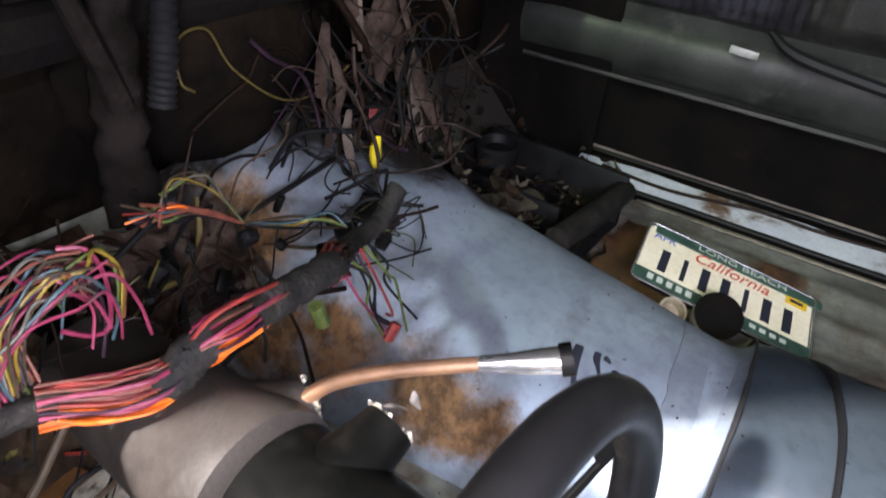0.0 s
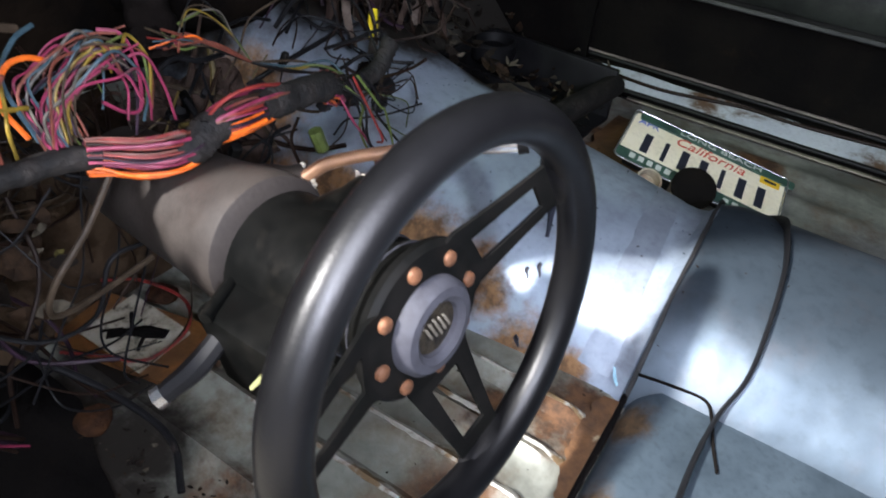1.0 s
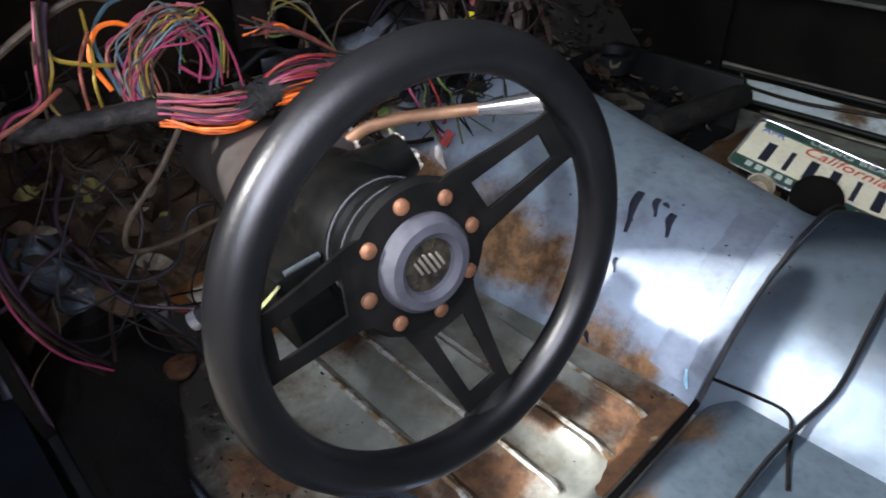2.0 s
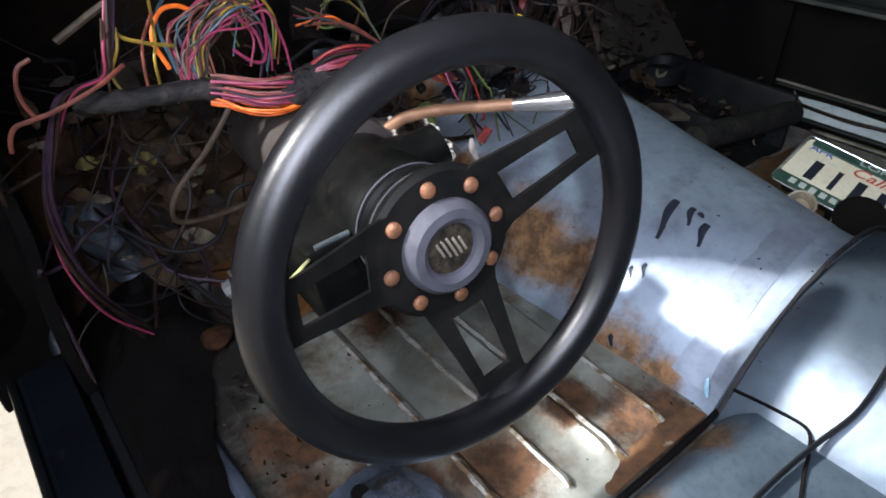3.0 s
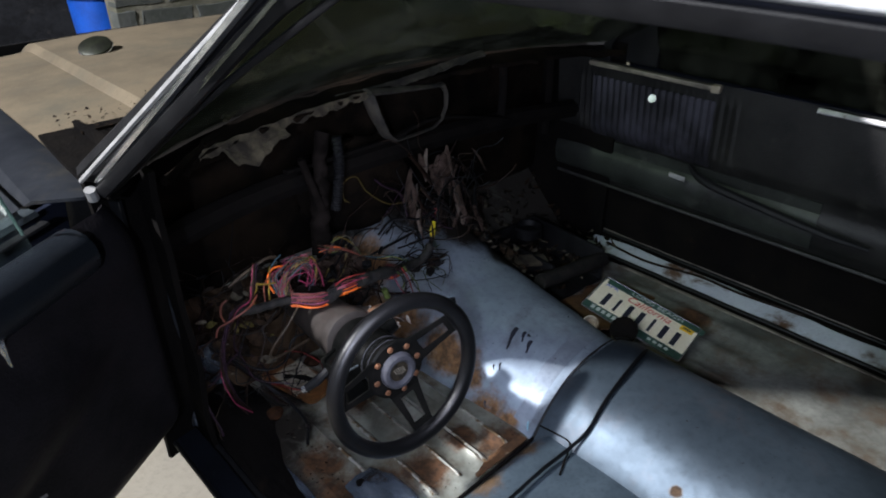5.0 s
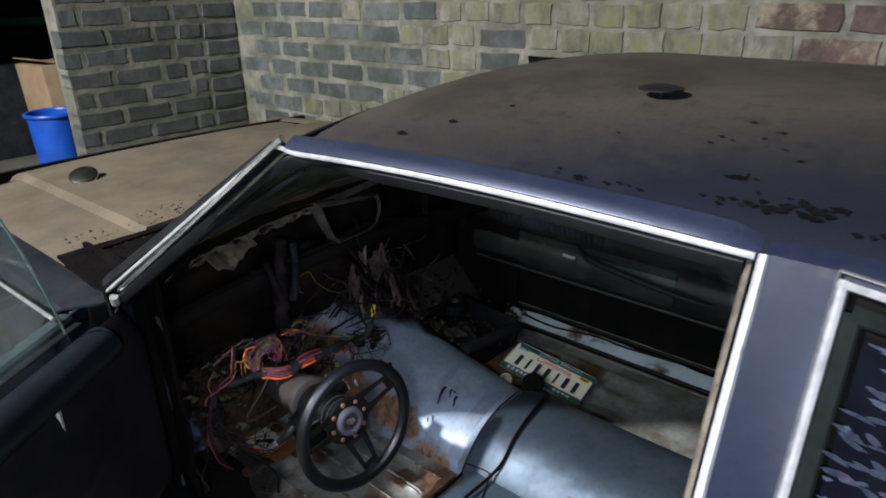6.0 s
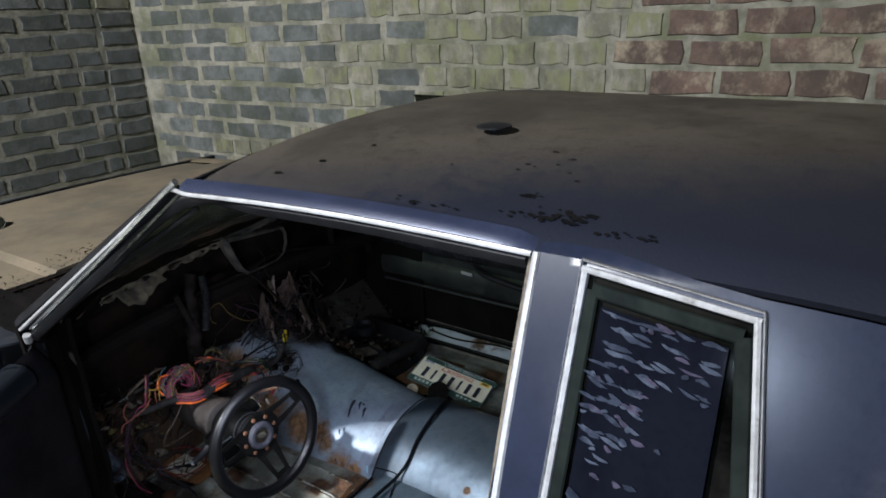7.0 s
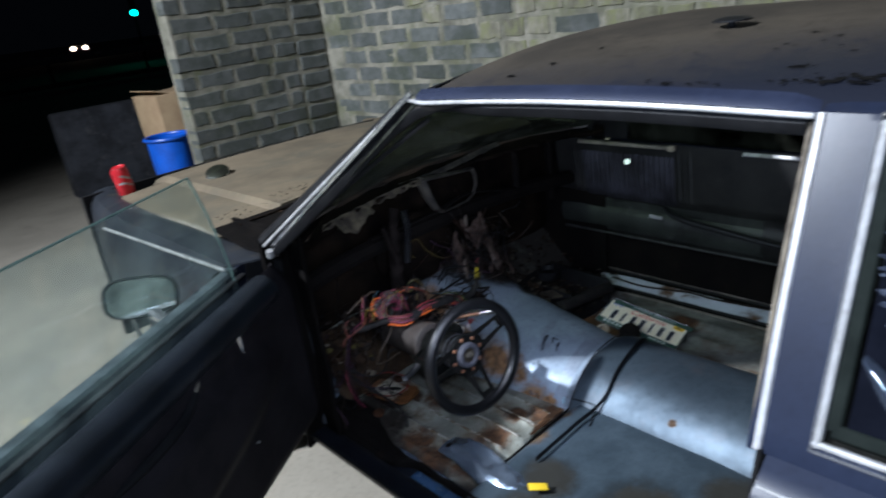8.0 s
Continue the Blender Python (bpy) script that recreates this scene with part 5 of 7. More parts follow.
lever = tube("shift_lever", [(-0.362, 0.566, 0.640), (-0.345, 0.550, 0.655), (-0.318, 0.515, 0.667), (-0.283, 0.460, 0.680)], [0.0065, 0.0060, 0.0058], M_TAN, column, "tan gear lever with a chrome sleeve", seg=12)
tube("sleeve", [(-0.285, 0.463, 0.679), (-0.272, 0.438, 0.6855), (-0.256, 0.410, 0.693)], [0.0062, 0.0075, 0.0095, 0.0105], M_CHROME, lever, "worn chrome lever end", seg=14)
tube("end_cap", [(-0.2575, 0.4125, 0.6925), (-0.253, 0.405, 0.695)], 0.0125, M_BLACK, lever, "black lever cap", n=2, seg=14)
stalk = tube("turn_stalk", [(-0.492, 0.52, 0.60), (-0.53, 0.525, 0.575), (-0.556, 0.535, 0.56)], [0.008, 0.010, 0.0085], M_BLACK, column, "black turn signal stalk")
tube("tip", [(-0.5562, 0.535, 0.560), (-0.563, 0.538, 0.557)], 0.0088, M_CHROME, stalk, "chrome stalk tip", n=2)
M_PAPER = surf("torn_pale_plastic", (0.30, 0.27, 0.25), (0.14, 0.12, 0.11), rough=0.7, scale=60, bump=0.4)
for a_, b_, c_, w_ in (((-0.352, 0.512, 0.668), (-0.343, 0.514, 0.650), (-0.330, 0.516, 0.638), 0.007), ((-0.332, 0.515, 0.640), (-0.318, 0.512, 0.630), (-0.308, 0.508, 0.618), 0.005), ((-0.300, 0.508, 0.632), (-0.296, 0.508, 0.615), (-0.290, 0.506, 0.602), 0.007)):
    tube("torn_clip", [a_, b_, c_], [w_ * 0.2, w_ * 0.6, w_ * 0.35, w_ * 0.15], M_PAPER, column, "torn pale plastic clip", flat=0.35, n=5, seg=6)

tube("wire_tie", [(-0.541, 0.436, 0.608), (-0.534, 0.430, 0.618), (-0.528, 0.424, 0.628)], [0.0022, 0.0030, 0.0022], surf("pale_yellow_plastic", (0.26, 0.27, 0.12), (0.16, 0.16, 0.08), rough=0.5, scale=50, bump=0.2), column, "pale yellow plastic tie", n=4, flat=0.5)
settle([o for o in column.children_recursive if o.name.split(".")[0] in ("shift_lever", "sleeve", "end_cap", "turn_stalk", "tip", "torn_clip")], BY_COLUMN)
wheel = part("steering_wheel", lathe([(0.030, 0.002), (0.060, 0.0), (0.064, -0.004), (0.063, -0.010), (0.045, -0.012)], WM, 40), M_HUB, car, "black three-spoke sport steering wheel")
part("rim", sweep(bmesh.new(), [WM @ Vector((0.1563 * math.cos(a), 0.1563 * math.sin(a), 0.0336)) for a in (math.tau * i / 72 for i in range(73))], 0.0150, 18, raw=True),
     M_RUBBER, wheel, "thick black vinyl rim")
part("boss", lathe([(0.040, -0.058), (0.050, -0.056), (0.0505, -0.045), (0.047, -0.043), (0.047, -0.034), (0.0525, -0.032), (0.0525, -0.022), (0.049, -0.02), (0.049, -0.012), (0.045, -0.011)], WM, 40), M_SHROUD, wheel, "stepped black wheel adapter")
for r, h in ((0.0512, -0.050), (0.0530, -0.027)):
    part("boss_ring", sweep(bmesh.new(), [WM @ Vector((r * math.cos(a), r * math.sin(a), h)) for a in (math.tau * i / 48 for i in range(49))], 0.0008, 6, raw=True), M_RING, wheel, "thin worn ring")
part("horn_ring", lathe([(0.021, 0.004), (0.022, 0.012), (0.027, 0.0155), (0.034, 0.0145), (0.038, 0.010), (0.039, 0.002)], WM, 44), M_RING, wheel, "matt grey horn ring")
core = part("core", lathe([(0.002, 0.009), (0.0215, 0.008), (0.0215, 0.001)], WM, 30), M_CORE, wheel, "dirty brass centre with the horn cap missing")
for i in range(5):
    block("emblem_bar", WM @ Vector((-0.010 + 0.005 * i, 0.002, 0.0105)), (0.0022, 0.002, 0.020 - abs(i - 2) * 0.003), M_TANRAIL, core, m=WM.to_3x3().to_4x4() @ pose(0, 0, 0, 90, 0, 0) @ pose(0, 0, 0, 0, 25, 0), bevel=0.0005)
for i in range(8):
    a = radians(56 - 45 * i)
    part("bolt", lathe([(0.0012, 0.0046), (0.0042, 0.0044), (0.0060, 0.0030), (0.0064, 0.0003)], WM @ Matrix.Translation((0.05 * math.cos(a), 0.05 * math.sin(a), 0)), 14), M_COPPER, wheel, "rusty copper-coloured bolt head")


def spoke_z(r):
    """The spokes climb from the hub plate to the dished rim."""
    return 0.027 * max(0.0, min(1.0, (r - 0.058) / 0.086))


for ang in (27, -78, 177):
    R = WM @ Matrix.Rotation(radians(ang), 4, "Z")
    spoke = bmesh.new()
    rows = ((0.046, 0.037, 0.014), (0.058, 0.0345, 0.0155), (0.067, 0.033, 0.0160), (0.098, 0.0285, 0.0150), (0.127, 0.0250, 0.0135), (0.144, 0.0240, 0.0130))
    V = [[[spoke.verts.new(R @ Vector((r, y, spoke_z(r) + h))) for y in (-o, -n, n, o)] for h in (-0.0035, 0.0)] for r, o, n in rows]
    for k in range(len(rows) - 1):
        for q in (0, 1, 2):
            if q == 1 and k in (2, 3):
                continue
            for h in (0, 1):
                spoke.faces.new((V[k][h][q], V[k + 1][h][q], V[k + 1][h][q + 1], V[k][h][q + 1]))
        for q in (0, 3) + ((1, 2) if k in (2, 3) else ()):
            spoke.faces.new((V[k][0][q], V[k + 1][0][q], V[k + 1][1][q], V[k][1][q]))
    for k, qs in ((0, (0, 1, 2)), (2, (1,)), (4, (1,)), (5, (0, 1, 2))):
        for q in qs:
            spoke.faces.new((V[k][0][q], V[k][0][q + 1], V[k][1][q + 1], V[k][1][q]))
    part("spoke", spoke, M_HUB, wheel, "flat black spoke with one tapered slot")
    part("spoke_cover", box(bmesh.new(), R @ Vector((0.1475, 0, 0.0285)), (0.017, 0.058, 0.019), R.to_3x3().to_4x4(), 0.005), M_RUBBER, wheel, "black vinyl lug where the spoke meets the rim")


# ---- wiring ----
rnd = random.Random(7)
harness = thing("wiring_harness", (0, 0, 0), "tangled colourful cut wiring harness hanging under the dashboard", "wires")


def jitter(p, s):
    return tuple(c + rnd.uniform(-s, s) for c in p)


MAIN = [(-0.64, 0.71, 0.705), (-0.58, 0.682, 0.695), (-0.50, 0.665, 0.690), (-0.455, 0.640, 0.678), (-0.425, 0.628, 0.678), (-0.405, 0.626, 0.687), (-0.372, 0.622, 0.690), (-0.32, 0.625, 0.682), (-0.255, 0.632, 0.667),
        (-0.20, 0.668, 0.628), (-0.15, 0.69, 0.607), (-0.105, 0.70, 0.597), (-0.075, 0.70, 0.604), (-0.055, 0.70, 0.630)]
path = smooth_path(MAIN, 10)
for i0, i1, r0 in ((6, 23, 0.010), (39, 54, 0.0150), (64, 83, 0.0145), (87, 130, 0.0115)):
    P = path[i0:i1 + 1]
    radii = [r0 * (1 + 0.16 * bump2(k, i0, 0.9, 3)) for k in range(len(P))]
    part("taped_sleeve", sweep(bmesh.new(), [p + Vector((0.002 * bump2(i, 0, 0.6, 9), 0.002 * bump2(i, 0, 0.6, 4), 0.003 * bump2(i, 0, 0.7))) for i, p in enumerate(P)], radii, 10, raw=True), M_TAPE, harness, "dirty black cloth tape round the wires")
for i0, i1 in ((21, 44), (51, 69), (80, 91)):
    P = path[i0:i1 + 1]
    for k in range(44):
        a, b = math.tau * k / 22 + rnd.uniform(-0.2, 0.2), rnd.uniform(0.004, 0.0165)
        h = math.sin(a)
        c = rnd.choice(["red", "salmon", "pink", "brown"]) if h > 0.35 else rnd.choice(["violet", "violet", "black", "pink"]) if h > 0.0 else rnd.choice(["orange", "orange", "orange", "orange", "pink"])
        ph, amp = rnd.uniform(0, 6), rnd.uniform(0.0, 0.0035)
        pts = []
        for j, p in enumerate(P):
            d = (P[min(j + 1, len(P) - 1)] - P[max(j - 1, 0)]).normalized()
            u = d.cross(Vector((0, 0, 1))).normalized()
            v = u.cross(d)
            sw = 1 + 0.30 * math.sin(math.pi * j / (len(P) - 1))
            pts.append(p + u * (b * sw * math.cos(a) * 0.8 + amp * math.sin(j * 0.4 + ph)) + v * (b * sw * h + amp * math.cos(j * 0.3 + ph)))
        part("wire", sweep(bmesh.new(), pts, rnd.choice((0.0010, 0.0013, 0.0017)), 6, raw=True), WIRE[c], harness)
# fan of cut wires arching up from the bundle
FAN = ["pink", "tan", "pink", "salmon", "teal", "pink", "green", "white", "salmon", "pink", "teal", "tan", "pink", "salmon", "yellow", "white", "violet", "pink"]
for k, c in enumerate(FAN + FAN):
    f = (k * 0.618) % 1.0
    base = jitter((-0.515 + 0.030 * f, 0.672, 0.698), 0.005)
    reach = 0.55 + 0.45 * rnd.random()
    dz = rnd.uniform(-0.016, 0.010)
    dy = rnd.uniform(-0.016, 0.022)
    pts = [base]
    for x, z, r in ((-0.500, 0.728, 0.005), (-0.470, 0.748, 0.006), (-0.440, 0.756, 0.007), (-0.418, 0.748, 0.007)):
        pts.append(jitter((base[0] + (x + 0.508) * reach, 0.69 + dy, z + dz), r))
    if k % 2 == 0:
        pts.append(jitter((pts[-1][0] + 0.006, 0.69 + dy, pts[-1][2] - 0.026), 0.008))
    if k % 4 == 0:
        pts.append(jitter((pts[-1][0] - 0.004, 0.688 + dy, pts[-1][2] - 0.030), 0.008))
    tube("fan_wire", pts, rnd.choice((0.0009, 0.0011, 0.0013)), WIRE[c], harness, seg=6, n=6)
tube("loop_wire", [(-0.437, 0.70, 0.762), (-0.422, 0.692, 0.755), (-0.418, 0.688, 0.727), (-0.426, 0.684, 0.696), (-0.440, 0.684, 0.697), (-0.456, 0.686, 0.712)], 0.0017, WIRE["pink"], harness, seg=6)
tube("loop_wire", [(-0.522, 0.678, 0.712), (-0.527, 0.69, 0.738), (-0.514, 0.695, 0.758), (-0.498, 0.695, 0.761), (-0.482, 0.70, 0.752)], 0.0022, WIRE["orange"], harness, seg=6)
tube("loop_wire", [(-0.515, 0.68, 0.705), (-0.518, 0.695, 0.75), (-0.500, 0.70, 0.772), (-0.478, 0.71, 0.775)], 0.0018, WIRE["teal"], harness, seg=6)
tube("thick_wire", [(-0.60, 0.72, 0.745), (-0.55, 0.71, 0.772), (-0.515, 0.705, 0.784), (-0.49, 0.71, 0.776)], 0.0036, WIRE["tan"], harness, "thick grey cable", seg=7)
for k in (0, 1, 3, 4):
    b = Vector((-0.578 + 0.011 * k, 0.680, 0.700))
    tube("cut_wire", [b, jitter(b + Vector((0.0, 0.004, 0.022)), 0.005), jitter(b + Vector((0.006, 0.0, 0.042)), 0.007), jitter(b + Vector((0.010, -0.004, 0.056 + 0.02 * rnd.random())), 0.009)], 0.0015, WIRE[("tan", "yellow", "yellow", "salmon", "yellow", "tan")[k]], harness, seg=6)
tube("cut_wire", [(-0.548, 0.70, 0.790), (-0.556, 0.69, 0.752), (-0.535, 0.685, 0.738), (-0.51, 0.69, 0.728)], 0.002, WIRE["yellow"], harness, seg=6)
# second bundle on the firewall
for k in range(20):
    c = ("red", "salmon", "red", "green", "teal", "black", "pink", "salmon", "red", "tan", "salmon", "red", "violet", "orange", "brown", "red", "green", "salmon", "black", "red")[k]
    if k % 3 == 2:
        lift = rnd.uniform(-0.006, 0.012)
        tube("wire", [jitter((-0.302, 0.785, 0.695), 0.006), jitter((-0.288, 0.785, 0.708 + lift), 0.005), jitter((-0.262, 0.782, 0.700 + lift), 0.005), (-0.240, 0.776, 0.668 + lift * 0.4), (-0.228, 0.768, 0.640)], rnd.choice((0.0008, 0.0011)), WIRE[("white", "tan", "yellow", "green", "black", "tan")[k // 3 % 6]], harness, seg=6, n=6)
    else:
        tip = jitter((-0.322, 0.786, 0.692), 0.015)
        tube("wire", [tip, jitter((-0.300, 0.785, 0.684), 0.007), jitter((-0.268, 0.780, 0.668), 0.005), (-0.228, 0.768, 0.640)], rnd.choice((0.0009, 0.0012, 0.0015)), WIRE[c], harness, seg=6, n=6)
for k in range(7):
    o = 0.004 * k
    tube("wire", [(-0.229, 0.768, 0.640), jitter((-0.20 + o, 0.755, 0.626), 0.006), jitter((-0.165 + o, 0.735, 0.617), 0.006), (-0.13, 0.715, 0.606)], 0.0015, WIRE[("black", "green", "brown", "yellow", "black", "tan", "teal")[k]], harness, seg=6)
# yellow arc and the tangle above the tunnel
tube("yellow_wire", [(0.045, 0.84, 0.70), (0.0, 0.85, 0.675), (-0.07, 0.85, 0.685), (-0.13, 0.86, 0.735), (-0.16, 0.86, 0.785), (-0.205, 0.85, 0.785), (-0.215, 0.84, 0.75), (-0.20, 0.84, 0.735)], 0.0013, WIRE["olive"], harness, seg=7)
tube("yellow_plug", [(0.050, 0.812, 0.577), (0.058, 0.820, 0.594), (0.068, 0.826, 0.612)], [0.006, 0.008, 0.006], plain("yellow_plastic", (0.75, 0.60, 0.02), 0.4), harness, "bright yellow plug", seg=8)
tube("white_plug", [(0.030, 0.80, 0.565), (0.045, 0.808, 0.578)], 0.006, WIRE["white"], harness, "white connector")
TC = ["brown", "brown", "black", "black", "brown", "brown", "black", "black", "tan", "brown", "black", "brown", "brown", "brown", "black", "black", "violet"]
for k in range(84):
    c = TC[k % len(TC)]
    p0 = Vector((rnd.uniform(-0.06, 0.30), rnd.uniform(0.80, 0.93), rnd.uniform(0.55, 0.78)))
    pts = [p0]
    d = Vector((rnd.uniform(-1, 1), rnd.uniform(-0.6, 0.3), rnd.uniform(-1.0, 0.6)))
    for j in range(4):
        d = (d + Vector((rnd.uniform(-0.9, 0.9), rnd.uniform(-0.5, 0.5), rnd.uniform(-1.0, 0.6)))).normalized()
        q = pts[-1] + d * rnd.uniform(0.025, 0.06)
        q.y = min(q.y, 0.97)
        q.z = max(q.z, tunnel_z(q.x, min(q.y, 1.0)) + 0.008)
        pts.append(q)
    tube("loose_wire", pts, rnd.choice((0.0009, 0.0012, 0.0016, 0.0026)), WIRE[c], harness, seg=6, n=6)
for k in range(80):
    c = rnd.choice(["brown", "brown", "black", "black", "brown", "violet", "black", "brown", "brown", "tan"]) if k % 3 else rnd.choice(["black", "brown"])
    p0 = Vector((rnd.uniform(-0.67, -0.34), rnd.uniform(0.74, 0.94), rnd.uniform(0.44, 0.70)))
    pts = [p0]
    d = Vector((rnd.uniform(-1, 1), rnd.uniform(-0.5, 0.5), rnd.uniform(-1.0, 0.2)))
    for j in range(4):
        d = (d + Vector((rnd.uniform(-0.9, 0.9), rnd.uniform(-0.5, 0.5), rnd.uniform(-0.9, 0.7)))).normalized()
        q = pts[-1] + d * rnd.uniform(0.035, 0.09)
        q.x, q.y, q.z = max(-0.69, min(-0.27, q.x)), max(0.70, min(0.97, q.y)), min(0.74, max(0.37, q.z))
        pts.append(q)
    tube("loose_wire", pts, rnd.choice((0.0008, 0.0011, 0.0015, 0.0024)), WIRE[c], harness, seg=6, n=6)
tube("hanging_cable", [(-0.475, 0.66, 0.675), (-0.515, 0.655, 0.635), (-0.555, 0.655, 0.60), (-0.56, 0.665, 0.565), (-0.52, 0.68, 0.545), (-0.45, 0.69, 0.54)], 0.0028, WIRE["tan"], harness, "dusty grey hanging cable", seg=7)
tube("side_cable", [(-0.56, 0.68, 0.725), (-0.588, 0.66, 0.72), (-0.625, 0.66, 0.709), (-0.645, 0.66, 0.706), (-0.659, 0.66, 0.704), (-0.666, 0.66, 0.695), (-0.669, 0.66, 0.684)], 0.0021, WIRE["salmon"], harness, "dusty orange-brown cable", seg=7)
trunk_line = [(-0.548, 0.69, 0.79), (-0.566, 0.68, 0.749), (-0.577, 0.68, 0.721), (-0.602, 0.68, 0.714), (-0.619, 0.68, 0.705), (-0.637, 0.68, 0.674), (-0.653, 0.68, 0.638), (-0.661, 0.68, 0.602), (-0.663, 0.68, 0.562), (-0.657, 0.68, 0.518), (-0.645, 0.69, 0.475), (-0.62, 0.70, 0.42)]
for k, (c, rad) in enumerate((("violet", 0.0026), ("brown", 0.0018), ("pink", 0.0013), ("brown", 0.0022), ("violet", 0.0015))):
    tube("side_cable", [Vector(p) + Vector((0.0042 * math.cos(1.26 * k + 0.8 * i), 0.0036 * math.sin(1.26 * k + 0.8 * i), 0.002 * math.sin(2.1 * i + k))) * (1 + 0.16 * max(0, i - 6) * (k % 3)) for i, p in enumerate(trunk_line)], rad, WIRE[c], harness, "dusty purple-red cable", seg=6)
tube("side_cable", [(-0.629, 0.67, 0.751), (-0.640, 0.67, 0.746), (-0.646, 0.67, 0.732), (-0.646, 0.67, 0.717), (-0.642, 0.67, 0.704)], 0.0019, WIRE["salmon"], harness, "short orange cut wire", seg=6)
tube("floor_cable", [(-0.60, 0.80, 0.50), (-0.56, 0.76, 0.44), (-0.53, 0.70, 0.40), (-0.52, 0.63, 0.37), (-0.55, 0.58, 0.355)], 0.004, WIRE["black"], harness, "black cable reaching the floor", seg=7)
block("blue_plug", (-0.028, 0.870, 0.452), (0.022, 0.02, 0.036), plain("blue_plastic", (0.02, 0.06, 0.30), 0.4), harness, "blue plug", m=pose(0, 0, 0, 15, 20, 10), bevel=0.003)
tube("green_plug", [(-0.245, 0.66, 0.60), (-0.24, 0.655, 0.575)], 0.008, WIRE["green"], harness, "yellow-green connector")
tube("red_plug", [(-0.207, 0.60, 0.560), (-0.195, 0.598, 0.575)], 0.006, WIRE["red"], harness, "small red plug")
for k in range(8):
    a = Vector((-0.24 + 0.006 * k, 0.633, 0.660))
    tube("thin_wire", [a, jitter(a + Vector((0.01, -0.01, -0.03)), 0.01), jitter(a + Vector((0.015, -0.02, -0.06)), 0.015), jitter(a + Vector((0.03, -0.03, -0.09)), 0.02)], 0.0015, WIRE[("pink", "black", "green", "black", "violet", "red", "green", "black")[k]], harness, seg=5)

# connectors, scraps and a blower motor on and over the front of the tunnel
for x, y, z, a, size in ((0.015, 0.800, 0.537, 20, (0.040, 0.024, 0.020)), (0.016, 0.768, 0.530, -30, (0.032, 0.020, 0.018)), (-0.033, 0.792, 0.526, 55, (0.026, 0.030, 0.016)), (-0.012, 0.752, 0.520, 10, (0.022, 0.016, 0.014))):
    block("connector", (x, y, z), size, M_BLACK, harness, "black plastic connector", m=pose(0, 0, 0, 8, -12, a), bevel=0.003)
    for k in range(6):
        tube("thin_wire", [(x, y, z), jitter((x, y, z + 0.012), 0.018), jitter((x, y - 0.01, z + 0.016), 0.034), jitter((x, y - 0.02, z + 0.012), 0.05)], 0.0010, WIRE[("black", "brown", "tan", "black", "green", "brown")[k]], harness, seg=5, n=5)
tube("ground_cable", [(-0.10, 0.915, 0.527), (-0.046, 0.892, 0.551), (0.013, 0.883, 0.563), (0.06, 0.875, 0.575)], 0.0035, WIRE["black"], harness, "black cable lying on the tunnel", seg=7)
tube("white_plug", [(0.092, 0.850, 0.556), (0.100, 0.838, 0.568)], 0.0055, WIRE["white"], harness, "white connector")
M_CLOTH = surf("torn_brown_cloth", spec=0.15, col=(0.060, 0.040, 0.032), col2=(0.022, 0.014, 0.011), rough=0.85, scale=30, bump=0.6, fine=120)
M_CLOTH2 = surf("pale_dirty_cloth", spec=0.15, col=(0.125, 0.098, 0.082), col2=(0.050, 0.037, 0.030), rough=0.85, scale=30, bump=0.6, fine=120)
for k in range(26):
    p = Vector((rnd.uniform(0.02, 0.25), rnd.uniform(0.83, 0.91), rnd.uniform(0.58, 0.80)))
    pts = [p]
    d = Vector((rnd.uniform(-0.6, 0.6), rnd.uniform(-0.5, 0.1), -1.0)).normalized()
    for j in range(3):
        d = (d + Vector((rnd.uniform(-0.5, 0.5), rnd.uniform(-0.3, 0.3), rnd.uniform(-0.4, 0.1)))).normalized()
        pts.append(pts[-1] + d * rnd.uniform(0.018, 0.040))
    w = rnd.uniform(0.004, 0.012)
    tube("cloth_strip", pts, [w * 0.5, w, w * 0.9, w * 0.4], M_CLOTH2 if k % 5 == 0 else M_CLOTH, harness, "torn brown strip of cloth", flat=0.22, n=5, seg=8)
wad = bmesh.new()
bmesh.ops.create_icosphere(wad, subdivisions=4, radius=1.0)
for v in wad.verts:
    k = 1 + 0.35 * noise.noise(v.co * 2.1 + Vector((3, 0, 0))) + 0.14 * noise.noise(v.co * 7)
    v.co = Vector((0.150 + 0.042 * v.co.x * k, 0.880 + 0.020 * v.co.y * k, 0.712 + 0.052 * v.co.z * k))
part("cloth_wad", wad, M_CLOTH, harness, "crumpled brown wad of torn lining")
tube("brown_strap", [(0.030, 0.875, 0.80), (0.052, 0.862, 0.765), (0.072, 0.858, 0.735), (0.090, 0.858, 0.705)], [0.012, 0.011, 0.014, 0.008], WIRE["brown"], harness, "reddish brown strap", flat=0.4)
motor = part("blower_motor", lathe([(0.012, 0.012), (0.020, 0.012), (0.022, 0.004), (0.034, 0.002), (0.038, -0.004), (0.038, -0.028), (0.030, -0.034)], axis_pose((0.135, 0.885, 0.603), (-0.5, -0.75, 0.42)), 28), M_FUZZ, dash, "brown round blower motor")
part("motor_hub", lathe([(0.002, 0.016), (0.010, 0.015), (0.012, 0.010)], axis_pose((0.135, 0.885, 0.603), (-0.5, -0.75, 0.42)), 18), WIRE["red"], motor, "red plastic hub")
tube("motor_bracket", [(0.135, 0.90, 0.59), (0.16, 0.90, 0.55), (0.175, 0.89, 0.52)], 0.008, M_TANRAIL, dash, "dirty motor bracket", n=4)


